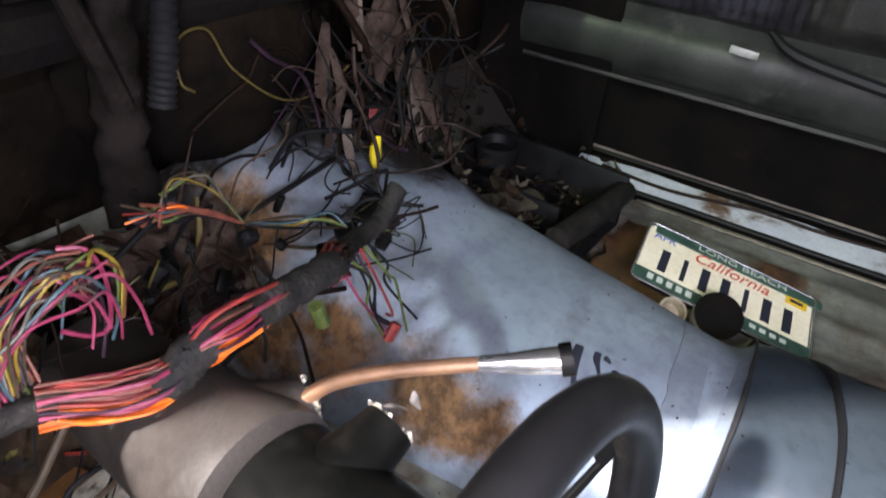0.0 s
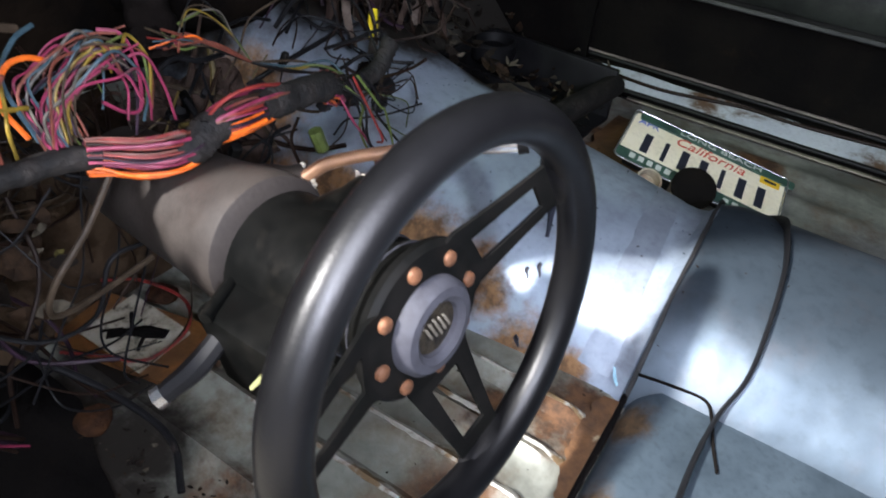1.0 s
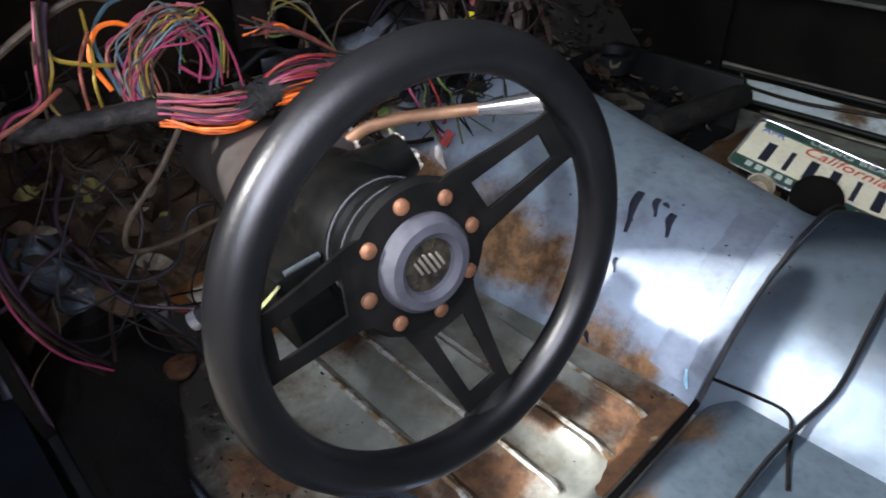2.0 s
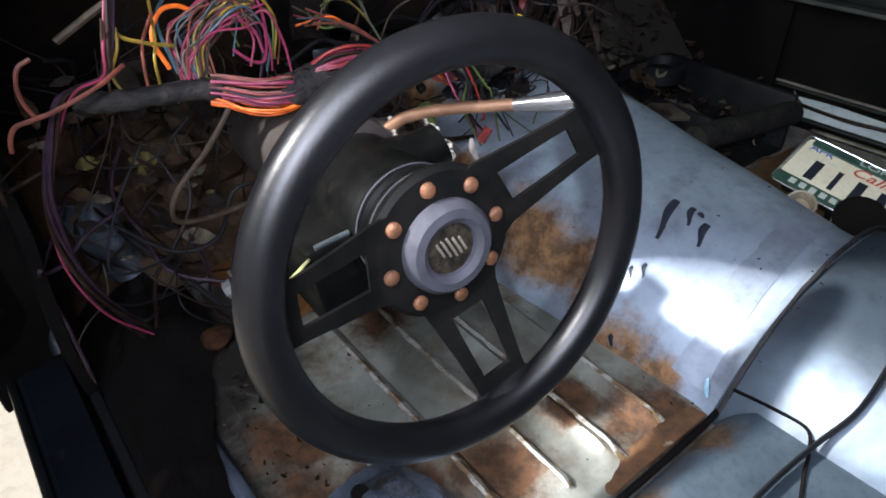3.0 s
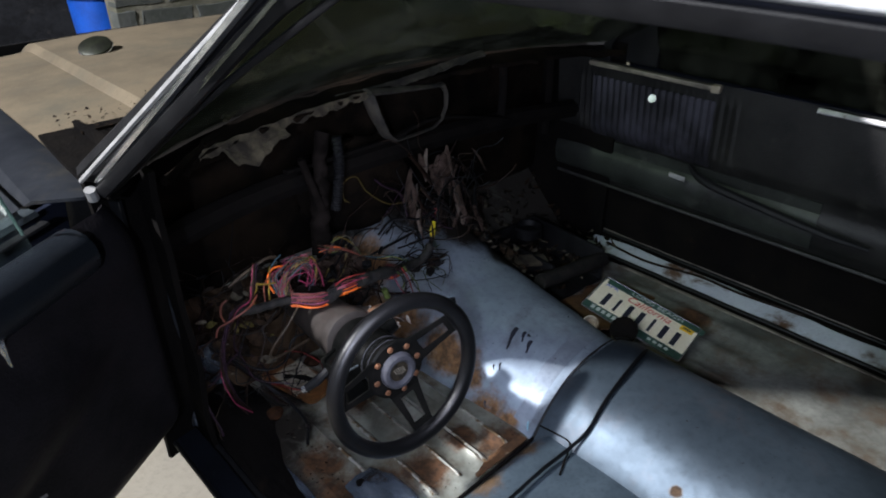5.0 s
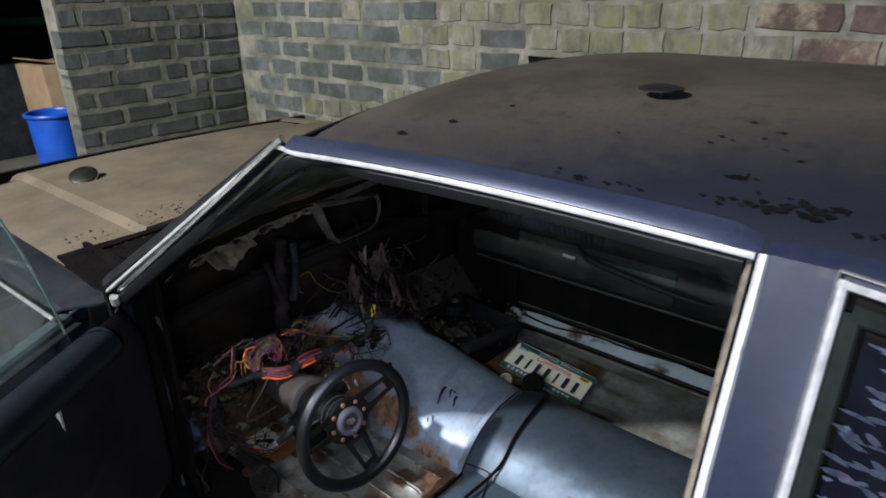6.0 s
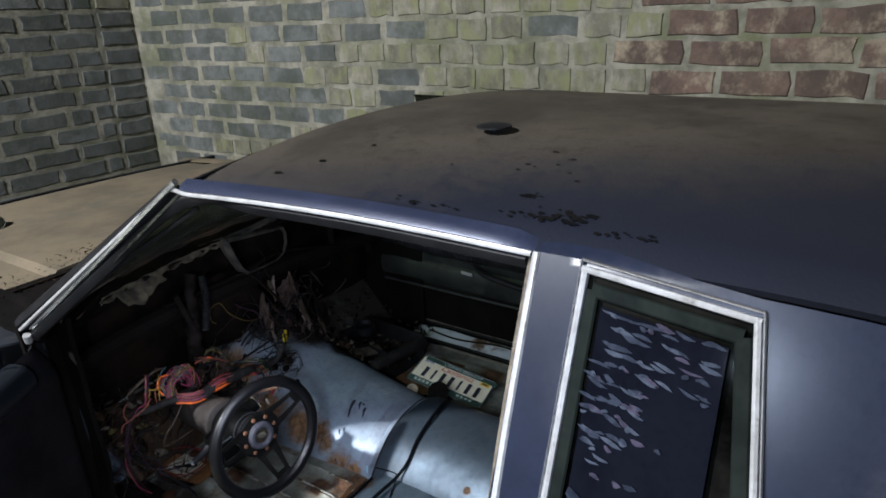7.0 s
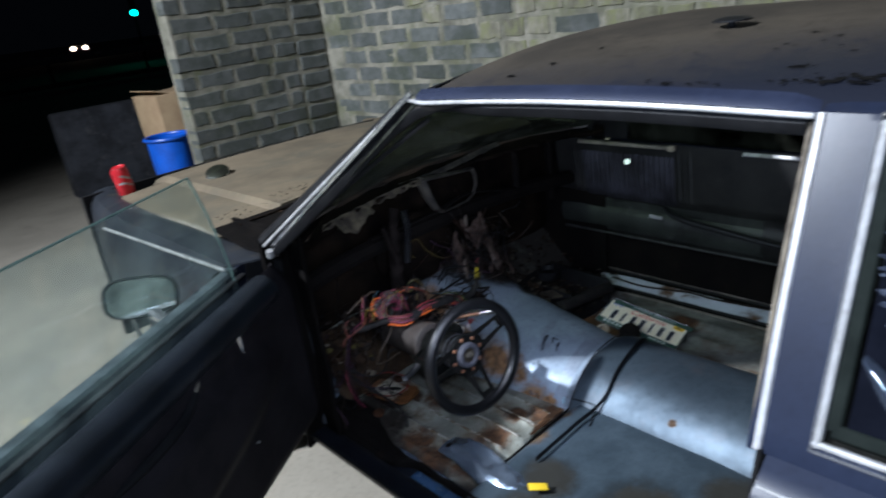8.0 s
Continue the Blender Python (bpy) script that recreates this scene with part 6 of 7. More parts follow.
for ob in harness.children:
    mid = sum((v.co for v in ob.data.vertices), Vector()) / len(ob.data.vertices)
    settle([ob], BY_COLUMN if mid.x < -0.10 and mid.y < 0.81 else OVER_TUNNEL if mid.x > -0.1 else Matrix.Identity(4))
settle([motor, *motor.children], OVER_TUNNEL)
for k in range(34):
    p = Vector((rnd.uniform(-0.33, -0.13), rnd.uniform(0.68, 0.84), rnd.uniform(0.52, 0.66)))
    pts = [p]
    d = Vector((rnd.uniform(-1, 1), rnd.uniform(-0.4, 0.4), rnd.uniform(-0.8, 0.4)))
    for j in range(4):
        d = (d + Vector((rnd.uniform(-0.8, 0.8), rnd.uniform(-0.4, 0.4), rnd.uniform(-0.8, 0.6)))).normalized()
        q = pts[-1] + d * rnd.uniform(0.02, 0.05)
        q.z = max(q.z, tunnel_z(q.x, min(q.y, 1.0)) + 0.006 if q.x > -0.17 else 0.40)
        pts.append(q)
    tube("loose_wire", pts, rnd.choice((0.0010, 0.0014, 0.0022, 0.0032)), WIRE[("black", "brown", "black", "black", "tan", "brown", "black", "olive")[k % 8]], harness, seg=6, n=5)
for k in range(12):
    block("clip", (rnd.uniform(-0.31, -0.15), rnd.uniform(0.69, 0.80), rnd.uniform(0.55, 0.64)), (rnd.uniform(0.010, 0.026), rnd.uniform(0.008, 0.014), rnd.uniform(0.010, 0.022)), M_BLACK if k % 3 else M_SHROUD, harness, "black plastic clip", m=pose(0, 0, 0, rnd.uniform(-50, 50), rnd.uniform(-50, 50), rnd.uniform(0, 90)), bevel=0.002)
liner = sheet(lambda u, v: (-0.33 + 0.15 * u + 0.012 * bump2(u * 6, v * 6, 1, 1), 0.80 + 0.10 * v - 0.05 * u + 0.012 * bump2(u * 5, v * 5, 1, 7), 0.50 + 0.09 * v + 0.03 * bump2(u * 4, v * 4, 1, 9)), span(0, 1, 22), span(0, 1, 14), 0.002, skip=lambda u, v: bump2(u * 5, v * 5, 1, 4) > 0.32)
part("torn_liner", liner, M_CLOTH, harness, "torn brown liner between the bundles", smooth=False)



# ---- loose things in the car ----
def resting(name, ob_label, category, m):
    ob = new(name)
    ob.empty_display_size = 0.03
    ob.matrix_world = m
    return tagged(ob, ob_label, category)


def lettering(text, size, m, material, parent, name="lettering", shear=0.0):
    cu = bpy.data.curves.new(name, "FONT")
    cu.body, cu.size, cu.align_x, cu.align_y, cu.extrude, cu.shear = text, size, "CENTER", "CENTER", 0.0003, shear
    tmp = bpy.data.objects.new(name, cu)
    scene.collection.objects.link(tmp)
    bpy.context.view_layer.update()
    me = bpy.data.meshes.new_from_object(tmp.evaluated_get(bpy.context.evaluated_depsgraph_get()))
    bpy.data.objects.remove(tmp)
    me.transform(m)
    me.materials.clear()
    me.materials.append(material)
    ob = new(name, me)
    ob.parent = parent
    return ob


def rounded(w, h, r, n=5):
    out = []
    for cx, cy, a0 in ((w / 2 - r, h / 2 - r, 0), (-w / 2 + r, h / 2 - r, 90), (-w / 2 + r, -h / 2 + r, 180), (w / 2 - r, -h / 2 + r, 270)):
        out += [(cx + r * math.cos(radians(a0 + 90 * i / n)), cy + r * math.sin(radians(a0 + 90 * i / n))) for i in range(n + 1)]
    return out


PX, PY = Vector((0.037, -0.282, -0.055)).normalized(), Vector((0.125, 0.018, 0.019))
PZ = PX.cross(PY).normalized()
PY = PZ.cross(PX)
PM = Matrix((PX, PY, PZ)).transposed().to_4x4()
PM.translation = Vector((0.384, 0.323, 0.369))
I4 = Matrix.Identity(4)
plate = resting("license_plate", "white license plate in a green frame on the passenger floor", "license plate", PM)
M_PLATE = surf("reflective_plate_white", (0.92, 0.84, 0.66), (0.86, 0.77, 0.58), rough=0.35, scale=14, bump=0.03, stain=(0.48, 0.36, 0.22), stain_at=0.72, stain_scale=18)
M_GREEN = surf("frame_green", (0.045, 0.10, 0.075), (0.03, 0.06, 0.05), rough=0.4, scale=30, bump=0.05)
M_INK = plain("plate_ink", (0.02, 0.022, 0.035), 0.5)
M_PALE = plain("frame_lettering", (0.55, 0.58, 0.55), 0.5)
part("blank", prism(bmesh.new(), rounded(0.290, 0.142, 0.010), Matrix.Translation((0, 0, 0)), 0.002), M_PLATE, plate, "white reflective blank")
for y, h in ((0.0625, 0.019), (-0.0590, 0.026)):
    part("frame_band", prism(bmesh.new(), rounded(0.296, h, 0.004, 2), Matrix.Translation((0.012 if y > 0 else 0, y, 0.0024)), 0.003), M_GREEN, plate, "dark green frame band")
part("frame_rim", sweep(bmesh.new(), [Vector((x, y, 0.004)) for x, y in rounded(0.296, 0.150, 0.011)] + [Vector((rounded(0.296, 0.150, 0.011)[0] + (0.004,)))], 0.0022, 6, raw=True), M_CHROME, plate, "thin chrome frame rim")
lettering("LONG BEACH", 0.0175, Matrix.Translation((0.020, 0.0625, 0.0062)) @ Matrix.Diagonal((1.45, 1, 1, 1)), M_PALE, plate)
for i in range(5):
    block("frame_letter", (-0.118 + 0.0165 * i, -0.0590, 0.006), (0.010, 0.013, 0.001), M_PALE, plate, bevel=0.0)
for i in range(4):
    block("frame_letter", (0.055 + 0.0165 * i, -0.0590, 0.006), (0.010, 0.008, 0.001), M_PALE, plate, bevel=0.0)
for i in range(7):
    block("number_bar", (-0.105 + 0.0355 * i, -0.007, 0.0028), (0.0145 if i not in (1, 4) else 0.008, 0.053, 0.0016), M_INK, plate, bevel=0.0)
lettering("APR", 0.022, Matrix.Translation((-0.115, 0.0485, 0.0026)), plain("blue_ink", (0.03, 0.07, 0.45), 0.5), plate)
lettering("California", 0.034, Matrix.Translation((0.005, 0.040, 0.0027)), plain("red_ink", (0.55, 0.06, 0.03), 0.5), plate, shear=0.3)
part("sticker", prism(bmesh.new(), rounded(0.036, 0.020, 0.002, 2), Matrix.Translation((0.118, 0.045, 0.0024)), 0.0008), plain("sticker_yellow", (0.80, 0.50, 0.03), 0.5), plate, "yellow sticker")
block("sticker_bar", (0.118, 0.045, 0.0036), (0.022, 0.006, 0.0006), M_INK, plate, bevel=0.0)

pad = resting("plastic_bracket", "black plastic bracket lying under the license plate", "bracket", PM)
bmp = box(bmesh.new(), (0.0, 0.004, -0.0125), (0.262, 0.125, 0.020), None, 0.006)
box(bmp, (-0.06, 0.0, -0.040), (0.05, 0.09, 0.04), None, 0.006)
part("bracket_body", bmp, M_BLACK, pad)

KM = axis_pose((0.283, 0.312, 0.386), (-0.50, -0.22, 0.84), (0, 1, 0))
knob = resting("round_cap", "black round cap with a pale side standing by the plate", "cap", KM)
part("side_band", lathe([(0.030, -0.040), (0.034, -0.036), (0.036, -0.004), (0.034, -0.001)], I4, 30), M_JAMB, knob, "pale side")
part("top_disc", lathe([(0.002, 0.004), (0.030, 0.003), (0.037, 0.000), (0.037, -0.004), (0.034, -0.0045)], I4, 30), M_DARK, knob, "grimy black top")
cup = resting("small_cup", "small pale broken plastic cup on the tunnel side", "cup", axis_pose((0.212, 0.372, 0.412), (-0.5, -0.3, 0.8)))
part("cup_wall", lathe([(0.016, -0.020), (0.018, -0.018), (0.021, 0.0), (0.018, 0.0), (0.015, -0.016)], I4, 22), M_JAMB, cup)

belt = part("rubber_strip", sweep(bmesh.new(), [(0.27, 0.215, 0.352), (0.20, 0.195, 0.420), (0.13, 0.172, 0.470), (0.087, 0.164, 0.480), (0.014, 0.153, 0.480), (-0.065, 0.146, 0.458), (-0.118, 0.143, 0.418),
                                                (-0.165, 0.155, 0.388), (-0.24, 0.160, 0.384), (-0.33, 0.158, 0.384), (-0.435, 0.156, 0.384)], 0.0026, 8, 6, flat=3.6), M_BLACK)
tagged(belt, "long black rubber strip lying across the tunnel", "rubber strip")

# spilled paint marks on the tunnel, each a small dried run
marks = new("paint_runs")
marks.parent = car
tagged(marks, "black dried paint runs on the tunnel")
for a, b, w in (((-0.008, 0.440), (-0.066, 0.424), 0.0055), ((-0.003, 0.417), (-0.030, 0.407), 0.0042), ((-0.003, 0.404), (-0.008, 0.402), 0.0042), ((-0.013, 0.389), (-0.045, 0.380), 0.0050),
                ((-0.094, 0.412), (-0.107, 0.408), 0.0028), ((-0.104, 0.424), (-0.114, 0.421), 0.0028), ((-0.158, 0.400), (-0.164, 0.397), 0.006)):
    pts = []
    for t in span(0, 1, 5):
        x, y = a[0] + (b[0] - a[0]) * t, a[1] + (b[1] - a[1]) * t + 0.002 * math.sin(5 * t)
        pts.append((x, y, tunnel_z(x, y) - 0.0015))
    tube("run", pts, [w, w * 1.1, w * 0.6, w * 0.45], M_INK, marks, seg=8, n=2, flat=0.35)
marks.parent = car

tray = resting("black_tray", "open black plastic heater tray full of dirt on the passenger floor", "tray", pose(0.365, 0.715, 0.318, 0, 0, -4))
W_, L_, H_ = 0.36, 0.30, 0.115
for nm, c, s in (("tray_base", (0, 0, 0.006), (W_, L_, 0.012)), ("tray_side", (-W_ / 2, 0, H_ / 2), (0.014, L_, H_)), ("tray_side", (W_ / 2, 0, H_ / 2), (0.014, L_, H_)), ("tray_back", (0, L_ / 2, H_ / 2), (W_, 0.014, H_)),
                 ("divider", (0.02, 0.03, 0.05), (0.012, L_ * 0.8, 0.08))):
    block(nm, c, s, M_BLACK, tray, bevel=0.005)
tube("front_lip", [(-0.100, -0.142, 0.104), (0.03, -0.148, 0.095), (0.182, -0.146, 0.080)], 0.023, M_TAPE, tray, "rounded black duct along the edge", n=6, seg=14)
block("felt_slab", (-0.03, 0.0, 0.085), (0.17, 0.05, 0.012), M_FOAM, tray, "torn tan felt", m=pose(0, 0, 0, 8, 6, -25), bevel=0.004)
part("round_port", lathe([(0.03, 0.0), (0.045, 0.0), (0.047, 0.03), (0.04, 0.035), (0.03, 0.02)], pose(-0.08, 0.12, 0.09), 24), M_BLACK, tray, "round duct port")
part("round_port", lathe([(0.03, 0.0), (0.045, 0.0), (0.047, 0.03), (0.04, 0.035), (0.03, 0.02)], pose(0.10, 0.10, 0.09), 24), M_BLACK, tray, "round duct port")
tube("rusty_edge", [(-W_ / 2 - 0.012, L_ / 2 - 0.05, 0.09), (-W_ / 2 - 0.012, 0, 0.10), (-W_ / 2 - 0.008, -L_ / 2, 0.09)], 0.009, M_JAMB, tray, "tan dirty edge", n=4)

bracket = part("seat_bracket", sheet(lambda u, v: (-0.515 + 0.055 * u * (1 - 0.35 * v * v) - 0.012 * math.sin(3 * v), 0.27 - 0.155 * v, 0.352 + 0.026 * (1 - abs(u) ** 4) * (1 - 0.7 * v ** 4) - 0.014 * max(0.0, 1 - ((u - 0.1) / 0.55) ** 2) * max(0.0, 1 - ((v + 0.1) / 0.6) ** 2) + 0.007 * bump2(u * 3, v * 6, 1)),
                                    span(-1, 1, 12), span(-1, 1, 24), 0.003), M_BRKT, car, "crumpled pale blue seat bracket")
part("bracket_hole", lathe([(0.001, 0.0), (0.009, 0.0), (0.009, 0.003)], pose(-0.527, 0.398, 0.368), 16), M_DARK, bracket, "dark bolt hole")
tag = part("yellow_tag", box(bmesh.new(), (-0.520, 0.082, 0.391), (0.048, 0.022, 0.006), pose(0, 0, 0, 6, 10, -40), 0.002), plain("tag_yellow", (0.80, 0.55, 0.02), 0.5))
tagged(tag, "small yellow plastic tag lying by the door sill", "tag")
fuse = resting("gasket_plate", "dirty white paper gasket on a rusty brown plate", "gasket", pose(-0.447, 0.757, 0.366, 3, -4, -79))
part("plate_body", prism(bmesh.new(), rounded(0.190, 0.088, 0.020), Matrix.Translation((0, 0, -0.006)), 0.009), surf("brown_flange", (0.16, 0.068, 0.020), (0.075, 0.034, 0.013), rough=0.5, scale=25, bump=0.4), fuse, "rusty brown plate")
part("paper_sheet", prism(bmesh.new(), [(x + 0.004 * bump2(x * 90, y * 90, 1), y + 0.004 * bump2(x * 80, y * 90, 1, 5)) for x, y in rounded(0.112, 0.074, 0.005)], Matrix.Translation((-0.004, 0.002, 0.0035)) @ Matrix.Rotation(radians(-12), 4, "Z"), 0.0015),
     surf("stained_paper", (0.34, 0.31, 0.25), (0.20, 0.175, 0.13), rough=0.9, scale=30, bump=0.3, stain=(0.05, 0.042, 0.03), stain_at=0.62, stain_scale=60), fuse, "stained white paper sheet")
tube("cutout", [(-0.030, -0.014, 0.0065), (0.0, 0.002, 0.0075), (0.035, 0.012, 0.0065)], [0.008, 0.006, 0.010, 0.007], M_DARK, fuse, "dark torn cut-out", flat=0.3)
tube("cable_loop", [(-0.09, 0.045, 0.02), (-0.04, 0.060, 0.025), (0.03, 0.055, 0.022), (0.06, 0.02, 0.016), (0.045, -0.03, 0.012), (-0.01, -0.045, 0.012), (-0.05, -0.06, 0.016)], 0.0022, WIRE["red"], fuse, "dark red cable loop", n=7)
for a_, b_ in (((-0.01, 0.004), (-0.03, 0.025)), ((0.01, 0.004), (0.02, -0.02)), ((-0.02, 0.0), (-0.04, -0.012))):
    tube("torn_edge", [(*a_, 0.0062), (*b_, 0.0060)], 0.0025, M_DARK, fuse, n=3, flat=0.4)
for i, (x, y, z, s) in enumerate(((-0.38, 0.80, 0.36, 0.02), (-0.545, 0.70, 0.36, 0.02))):
    bmr = bmesh.new()
    bmesh.ops.create_icosphere(bmr, subdivisions=2, radius=s)
    for v in bmr.verts:
        v.co *= 1 + 0.35 * bump2(v.co.x * 50 + i, v.co.y * 50, 1, v.co.z * 50)
        v.co.z *= 0.45
    bmesh.ops.translate(bmr, vec=(x, y, z), verts=bmr.verts)
    tagged(part("rusty_lump", bmr, surf("rust_lump", spec=0.1, col=(0.050, 0.022, 0.010), col2=(0.022, 0.011, 0.007), rough=0.9, scale=40, bump=0.7), smooth=False), "crumbling rusty metal lump on the footwell floor", "rust lump", "rusty lumps")


def litter(name, label, count, place, size, materials, seed, parent=None):
    r = random.Random(seed)
    bm = bmesh.new()
    for k in range(count):
        p, up = place(r)
        a, s, w = r.uniform(0, math.tau), size * r.uniform(0.5, 1.5), r.uniform(0.25, 0.7)
        m = axis_pose(p, (up[0] + r.uniform(-0.6, 0.6), up[1] + r.uniform(-0.6, 0.6), up[2]), (math.cos(a), math.sin(a), 0.1))
        row = []
        for t in (-1, -0.4, 0.3, 1):
            hw = s * w * (1 - t * t * 0.8)
            row.append((bm.verts.new(m @ Vector((s * t, -hw, 0.3 * s * t * t))), bm.verts.new(m @ Vector((s * t, hw, 0.3 * s * t * t + 0.1 * s)))))
        mi = r.randrange(len(materials))
        for a_, b_ in zip(row, row[1:]):
            bm.faces.new((a_[0], b_[0], b_[1], a_[1])).material_index = mi
    if parent:
        return part(name, bm, materials, parent, label, smooth=False, kind="stuff")
    return tagged(part(name, bm, materials, smooth=False, kind="stuff"), label, "debris")


M_LEAF1 = surf("dry_leaf", spec=0.1, col=(0.032, 0.019, 0.011), col2=(0.015, 0.0095, 0.0065), rough=0.9, scale=60, bump=0.4)
M_LEAF2 = surf("dark_leaf", spec=0.1, col=(0.016, 0.012, 0.009), col2=(0.009, 0.007, 0.006), rough=0.9, scale=60, bump=0.4)
M_LEAF3 = surf("pale_scrap", spec=0.2, col=(0.10, 0.085, 0.062), col2=(0.05, 0.042, 0.03), rough=0.85, scale=60, bump=0.3)


def left_floor(r):
    x, y = r.uniform(-0.645, -0.50), r.uniform(0.38, 0.97)
    x -= 0.05 * r.random()
    return (max(x, -0.65), y, floor_z(max(x, -0.65), y) + 0.006 + 0.02 * r.random() * max(0, (y - 0.5))), (0, 0, 1)


def tray_fill(r):
    x, y = r.uniform(0.20, 0.53), r.uniform(0.55, 0.86)
    return (x, y, 0.345 + 0.05 * r.random()), (0, 0, 1)


def front_right(r):
    x, y = r.uniform(0.14, 0.72), r.uniform(0.62, 0.98)
    return (x, y, max(floor_z(x, y), tunnel_z(x, y) if x < 0.33 else 0) + 0.012 + 0.05 * r.random()), (0, -0.3, 1)


def cowl_dirt(r):
    x, y = r.uniform(-0.74, -0.25), r.uniform(0.98, 1.16)
    return (x, y, max(hood_z(x, y), 0.985) + 0.012), (0, 0, 1)


def caught(r):
    return (r.uniform(-0.64, -0.46), r.uniform(0.74, 0.84), r.uniform(0.47, 0.67)), (r.uniform(-0.4, 0.1), -1, 0.4)


M_OLIVE = surf("olive_yellow_leaf", spec=0.1, col=(0.085, 0.072, 0.022), col2=(0.045, 0.038, 0.015), rough=0.9, scale=50, bump=0.3)
litter("torn_insulation", "brown and pale scraps caught in the wires", 55, caught, 0.015, [M_LEAF1, M_LEAF2, M_LEAF1, M_OLIVE, M_LEAF2, M_LEAF2, M_LEAF1, M_LEAF3, M_LEAF2], 31, harness)
LOW = [Vector(p) for p in ((-0.646, 0.85, 0.512), (-0.594, 0.85, 0.512), (-0.570, 0.85, 0.385), (-0.622, 0.85, 0.385))]
part("pedal_bracket", sheet(lambda u, v: tuple((LOW[0] * (1 - u) + LOW[1] * u) * (1 - v) + (LOW[3] * (1 - u) + LOW[2] * u) * v + Vector((0, 0.02 * (2 * u - 1) ** 2 + 0.006 * math.sin(9 * v), 0))), span(0, 1, 8), span(0, 1, 10), 0.003), M_BRKT, car,
     "bent blue-grey pedal bracket")
litter("leaf_litter", "dry brown leaves and dirt on the driver's footwell floor", 420, left_floor, 0.0030, [M_LEAF1, M_LEAF2, M_LEAF2, M_LEAF2, M_LEAF3], 3)
litter("tray_dirt", "brown dirt and leaf scraps in the tray", 260, tray_fill, 0.009, [M_LEAF1, M_LEAF2, M_LEAF1, M_LEAF3], 4)
litter("footwell_dirt", "dark leaves and scraps in the passenger footwell", 420, front_right, 0.012, [M_LEAF2, M_LEAF2, M_LEAF1, M_LEAF3, M_LEAF2], 5)
litter("cowl_dirt", "dark crumbs and leaves along the cowl", 150, cowl_dirt, 0.0040, [M_LEAF2, M_LEAF2, M_LEAF1], 6)


def floor_crumbs(r):
    x, y = r.uniform(-0.6, -0.16), r.uniform(0.26, 0.75)
    return (x, y, floor_z(x, y) + 0.002), (0, 0, 1)


litter("floor_crumbs", "rust flakes and crumbs on the bare floor", 90, floor_crumbs, 0.0019, [M_LEAF1, M_LEAF3, M_LEAF2], 8)

for x, y, z, a in ((0.080, 0.774, 0.533, 20), (0.092, 0.737, 0.522, -35), (0.118, 0.772, 0.526, 60), (0.150, 0.80, 0.515, 10)):
    sc_ = sheet(lambda u, v: (x + 0.017 * (u * math.cos(a) - v * 0.6 * math.sin(a)), y + 0.017 * (u * math.sin(a) + v * 0.6 * math.cos(a)), z + 0.004 * u * u + 0.003 * bump2(u * 2 + a, v * 2, 1)), span(-1, 1, 5), span(-1, 1, 4), 0.001, skip=lambda u, v: u * u + v * v > 1.3)
    tagged(part("leaf_scrap", sc_, M_LEAF3, smooth=False), "curled pale dry leaf scrap on the tunnel", "leaf", "leaf scraps")

def tunnel_specks(r):
    x, y = r.uniform(-0.12, 0.22), r.uniform(-0.2, 0.72)
    return (x, y, tunnel_z(x, y) + 0.002), (0, 0, 1)


litter("tunnel_specks", "small dark rust flakes on the tunnel", 150, tunnel_specks, 0.0016, [M_LEAF2, M_LEAF1, M_LEAF2], 9)

# peeling film on the quarter window
fr = random.Random(11)
bmq = bmesh.new()
Q0, Q1, Q2 = Vector(WIN[0]), Vector(WIN[1]), Vector(WIN[2])
QU, QV = (Q2 - Q1), (Q1 - Q0)
QN = QU.cross(QV).normalized()
QN = QN if QN.x < 0 else -QN
for k in range(104):
    row = 0.885 - 0.052 * (k % 8)
    u, v = fr.uniform(0.15, 0.82), row + fr.uniform(-0.014, 0.014)
    if k % 8 > 3 and u > 0.5 and fr.random() < 0.75:
        u -= 0.36
    if k > 92:
        u, v = fr.uniform(0.15, 0.5), fr.uniform(0.36, 0.5)
    c = Q0 + QU * u + QV * v + QN * 0.002
    ln, wd = 0.0045 + 0.012 * fr.random() ** 1.6, fr.uniform(0.0014, 0.0034)
    d = (QU.normalized() - QV.normalized() * fr.uniform(0.04, 0.22)).normalized()
    w = QN.cross(d)
    vs = [bmq.verts.new(c + d * ln * t + w * wd * s * (1 - t * t) ** 0.7 + QN * 0.0015 * (1 - t * t) + w * 0.0012 * math.sin(2 * t + k)) for s in (-1, 1) for t in (-1, -0.5, 0, 0.5, 1)]
    tint = fr.choice((0, 0, 1, 1, 1, 2))
    for i in range(4):
        bmq.faces.new((vs[i], vs[i + 1], vs[6 + i], vs[5 + i])).material_index = tint
bmesh.ops.remove_doubles(bmq, verts=bmq.verts, dist=1e-5)
M_FILM = surf("peeling_film", (0.050, 0.058, 0.078), (0.028, 0.034, 0.048), spec=0.06, rough=0.8, scale=60, bump=0.3)
M_FILM_DIM = surf("dull_peeling_film", (0.026, 0.031, 0.046), (0.014, 0.017, 0.026), spec=0.06, rough=0.8, scale=60, bump=0.3)
M_FILM_MAUVE = surf("mauve_peeling_film", (0.046, 0.040, 0.060), (0.022, 0.020, 0.032), spec=0.06, rough=0.8, scale=60, bump=0.3)
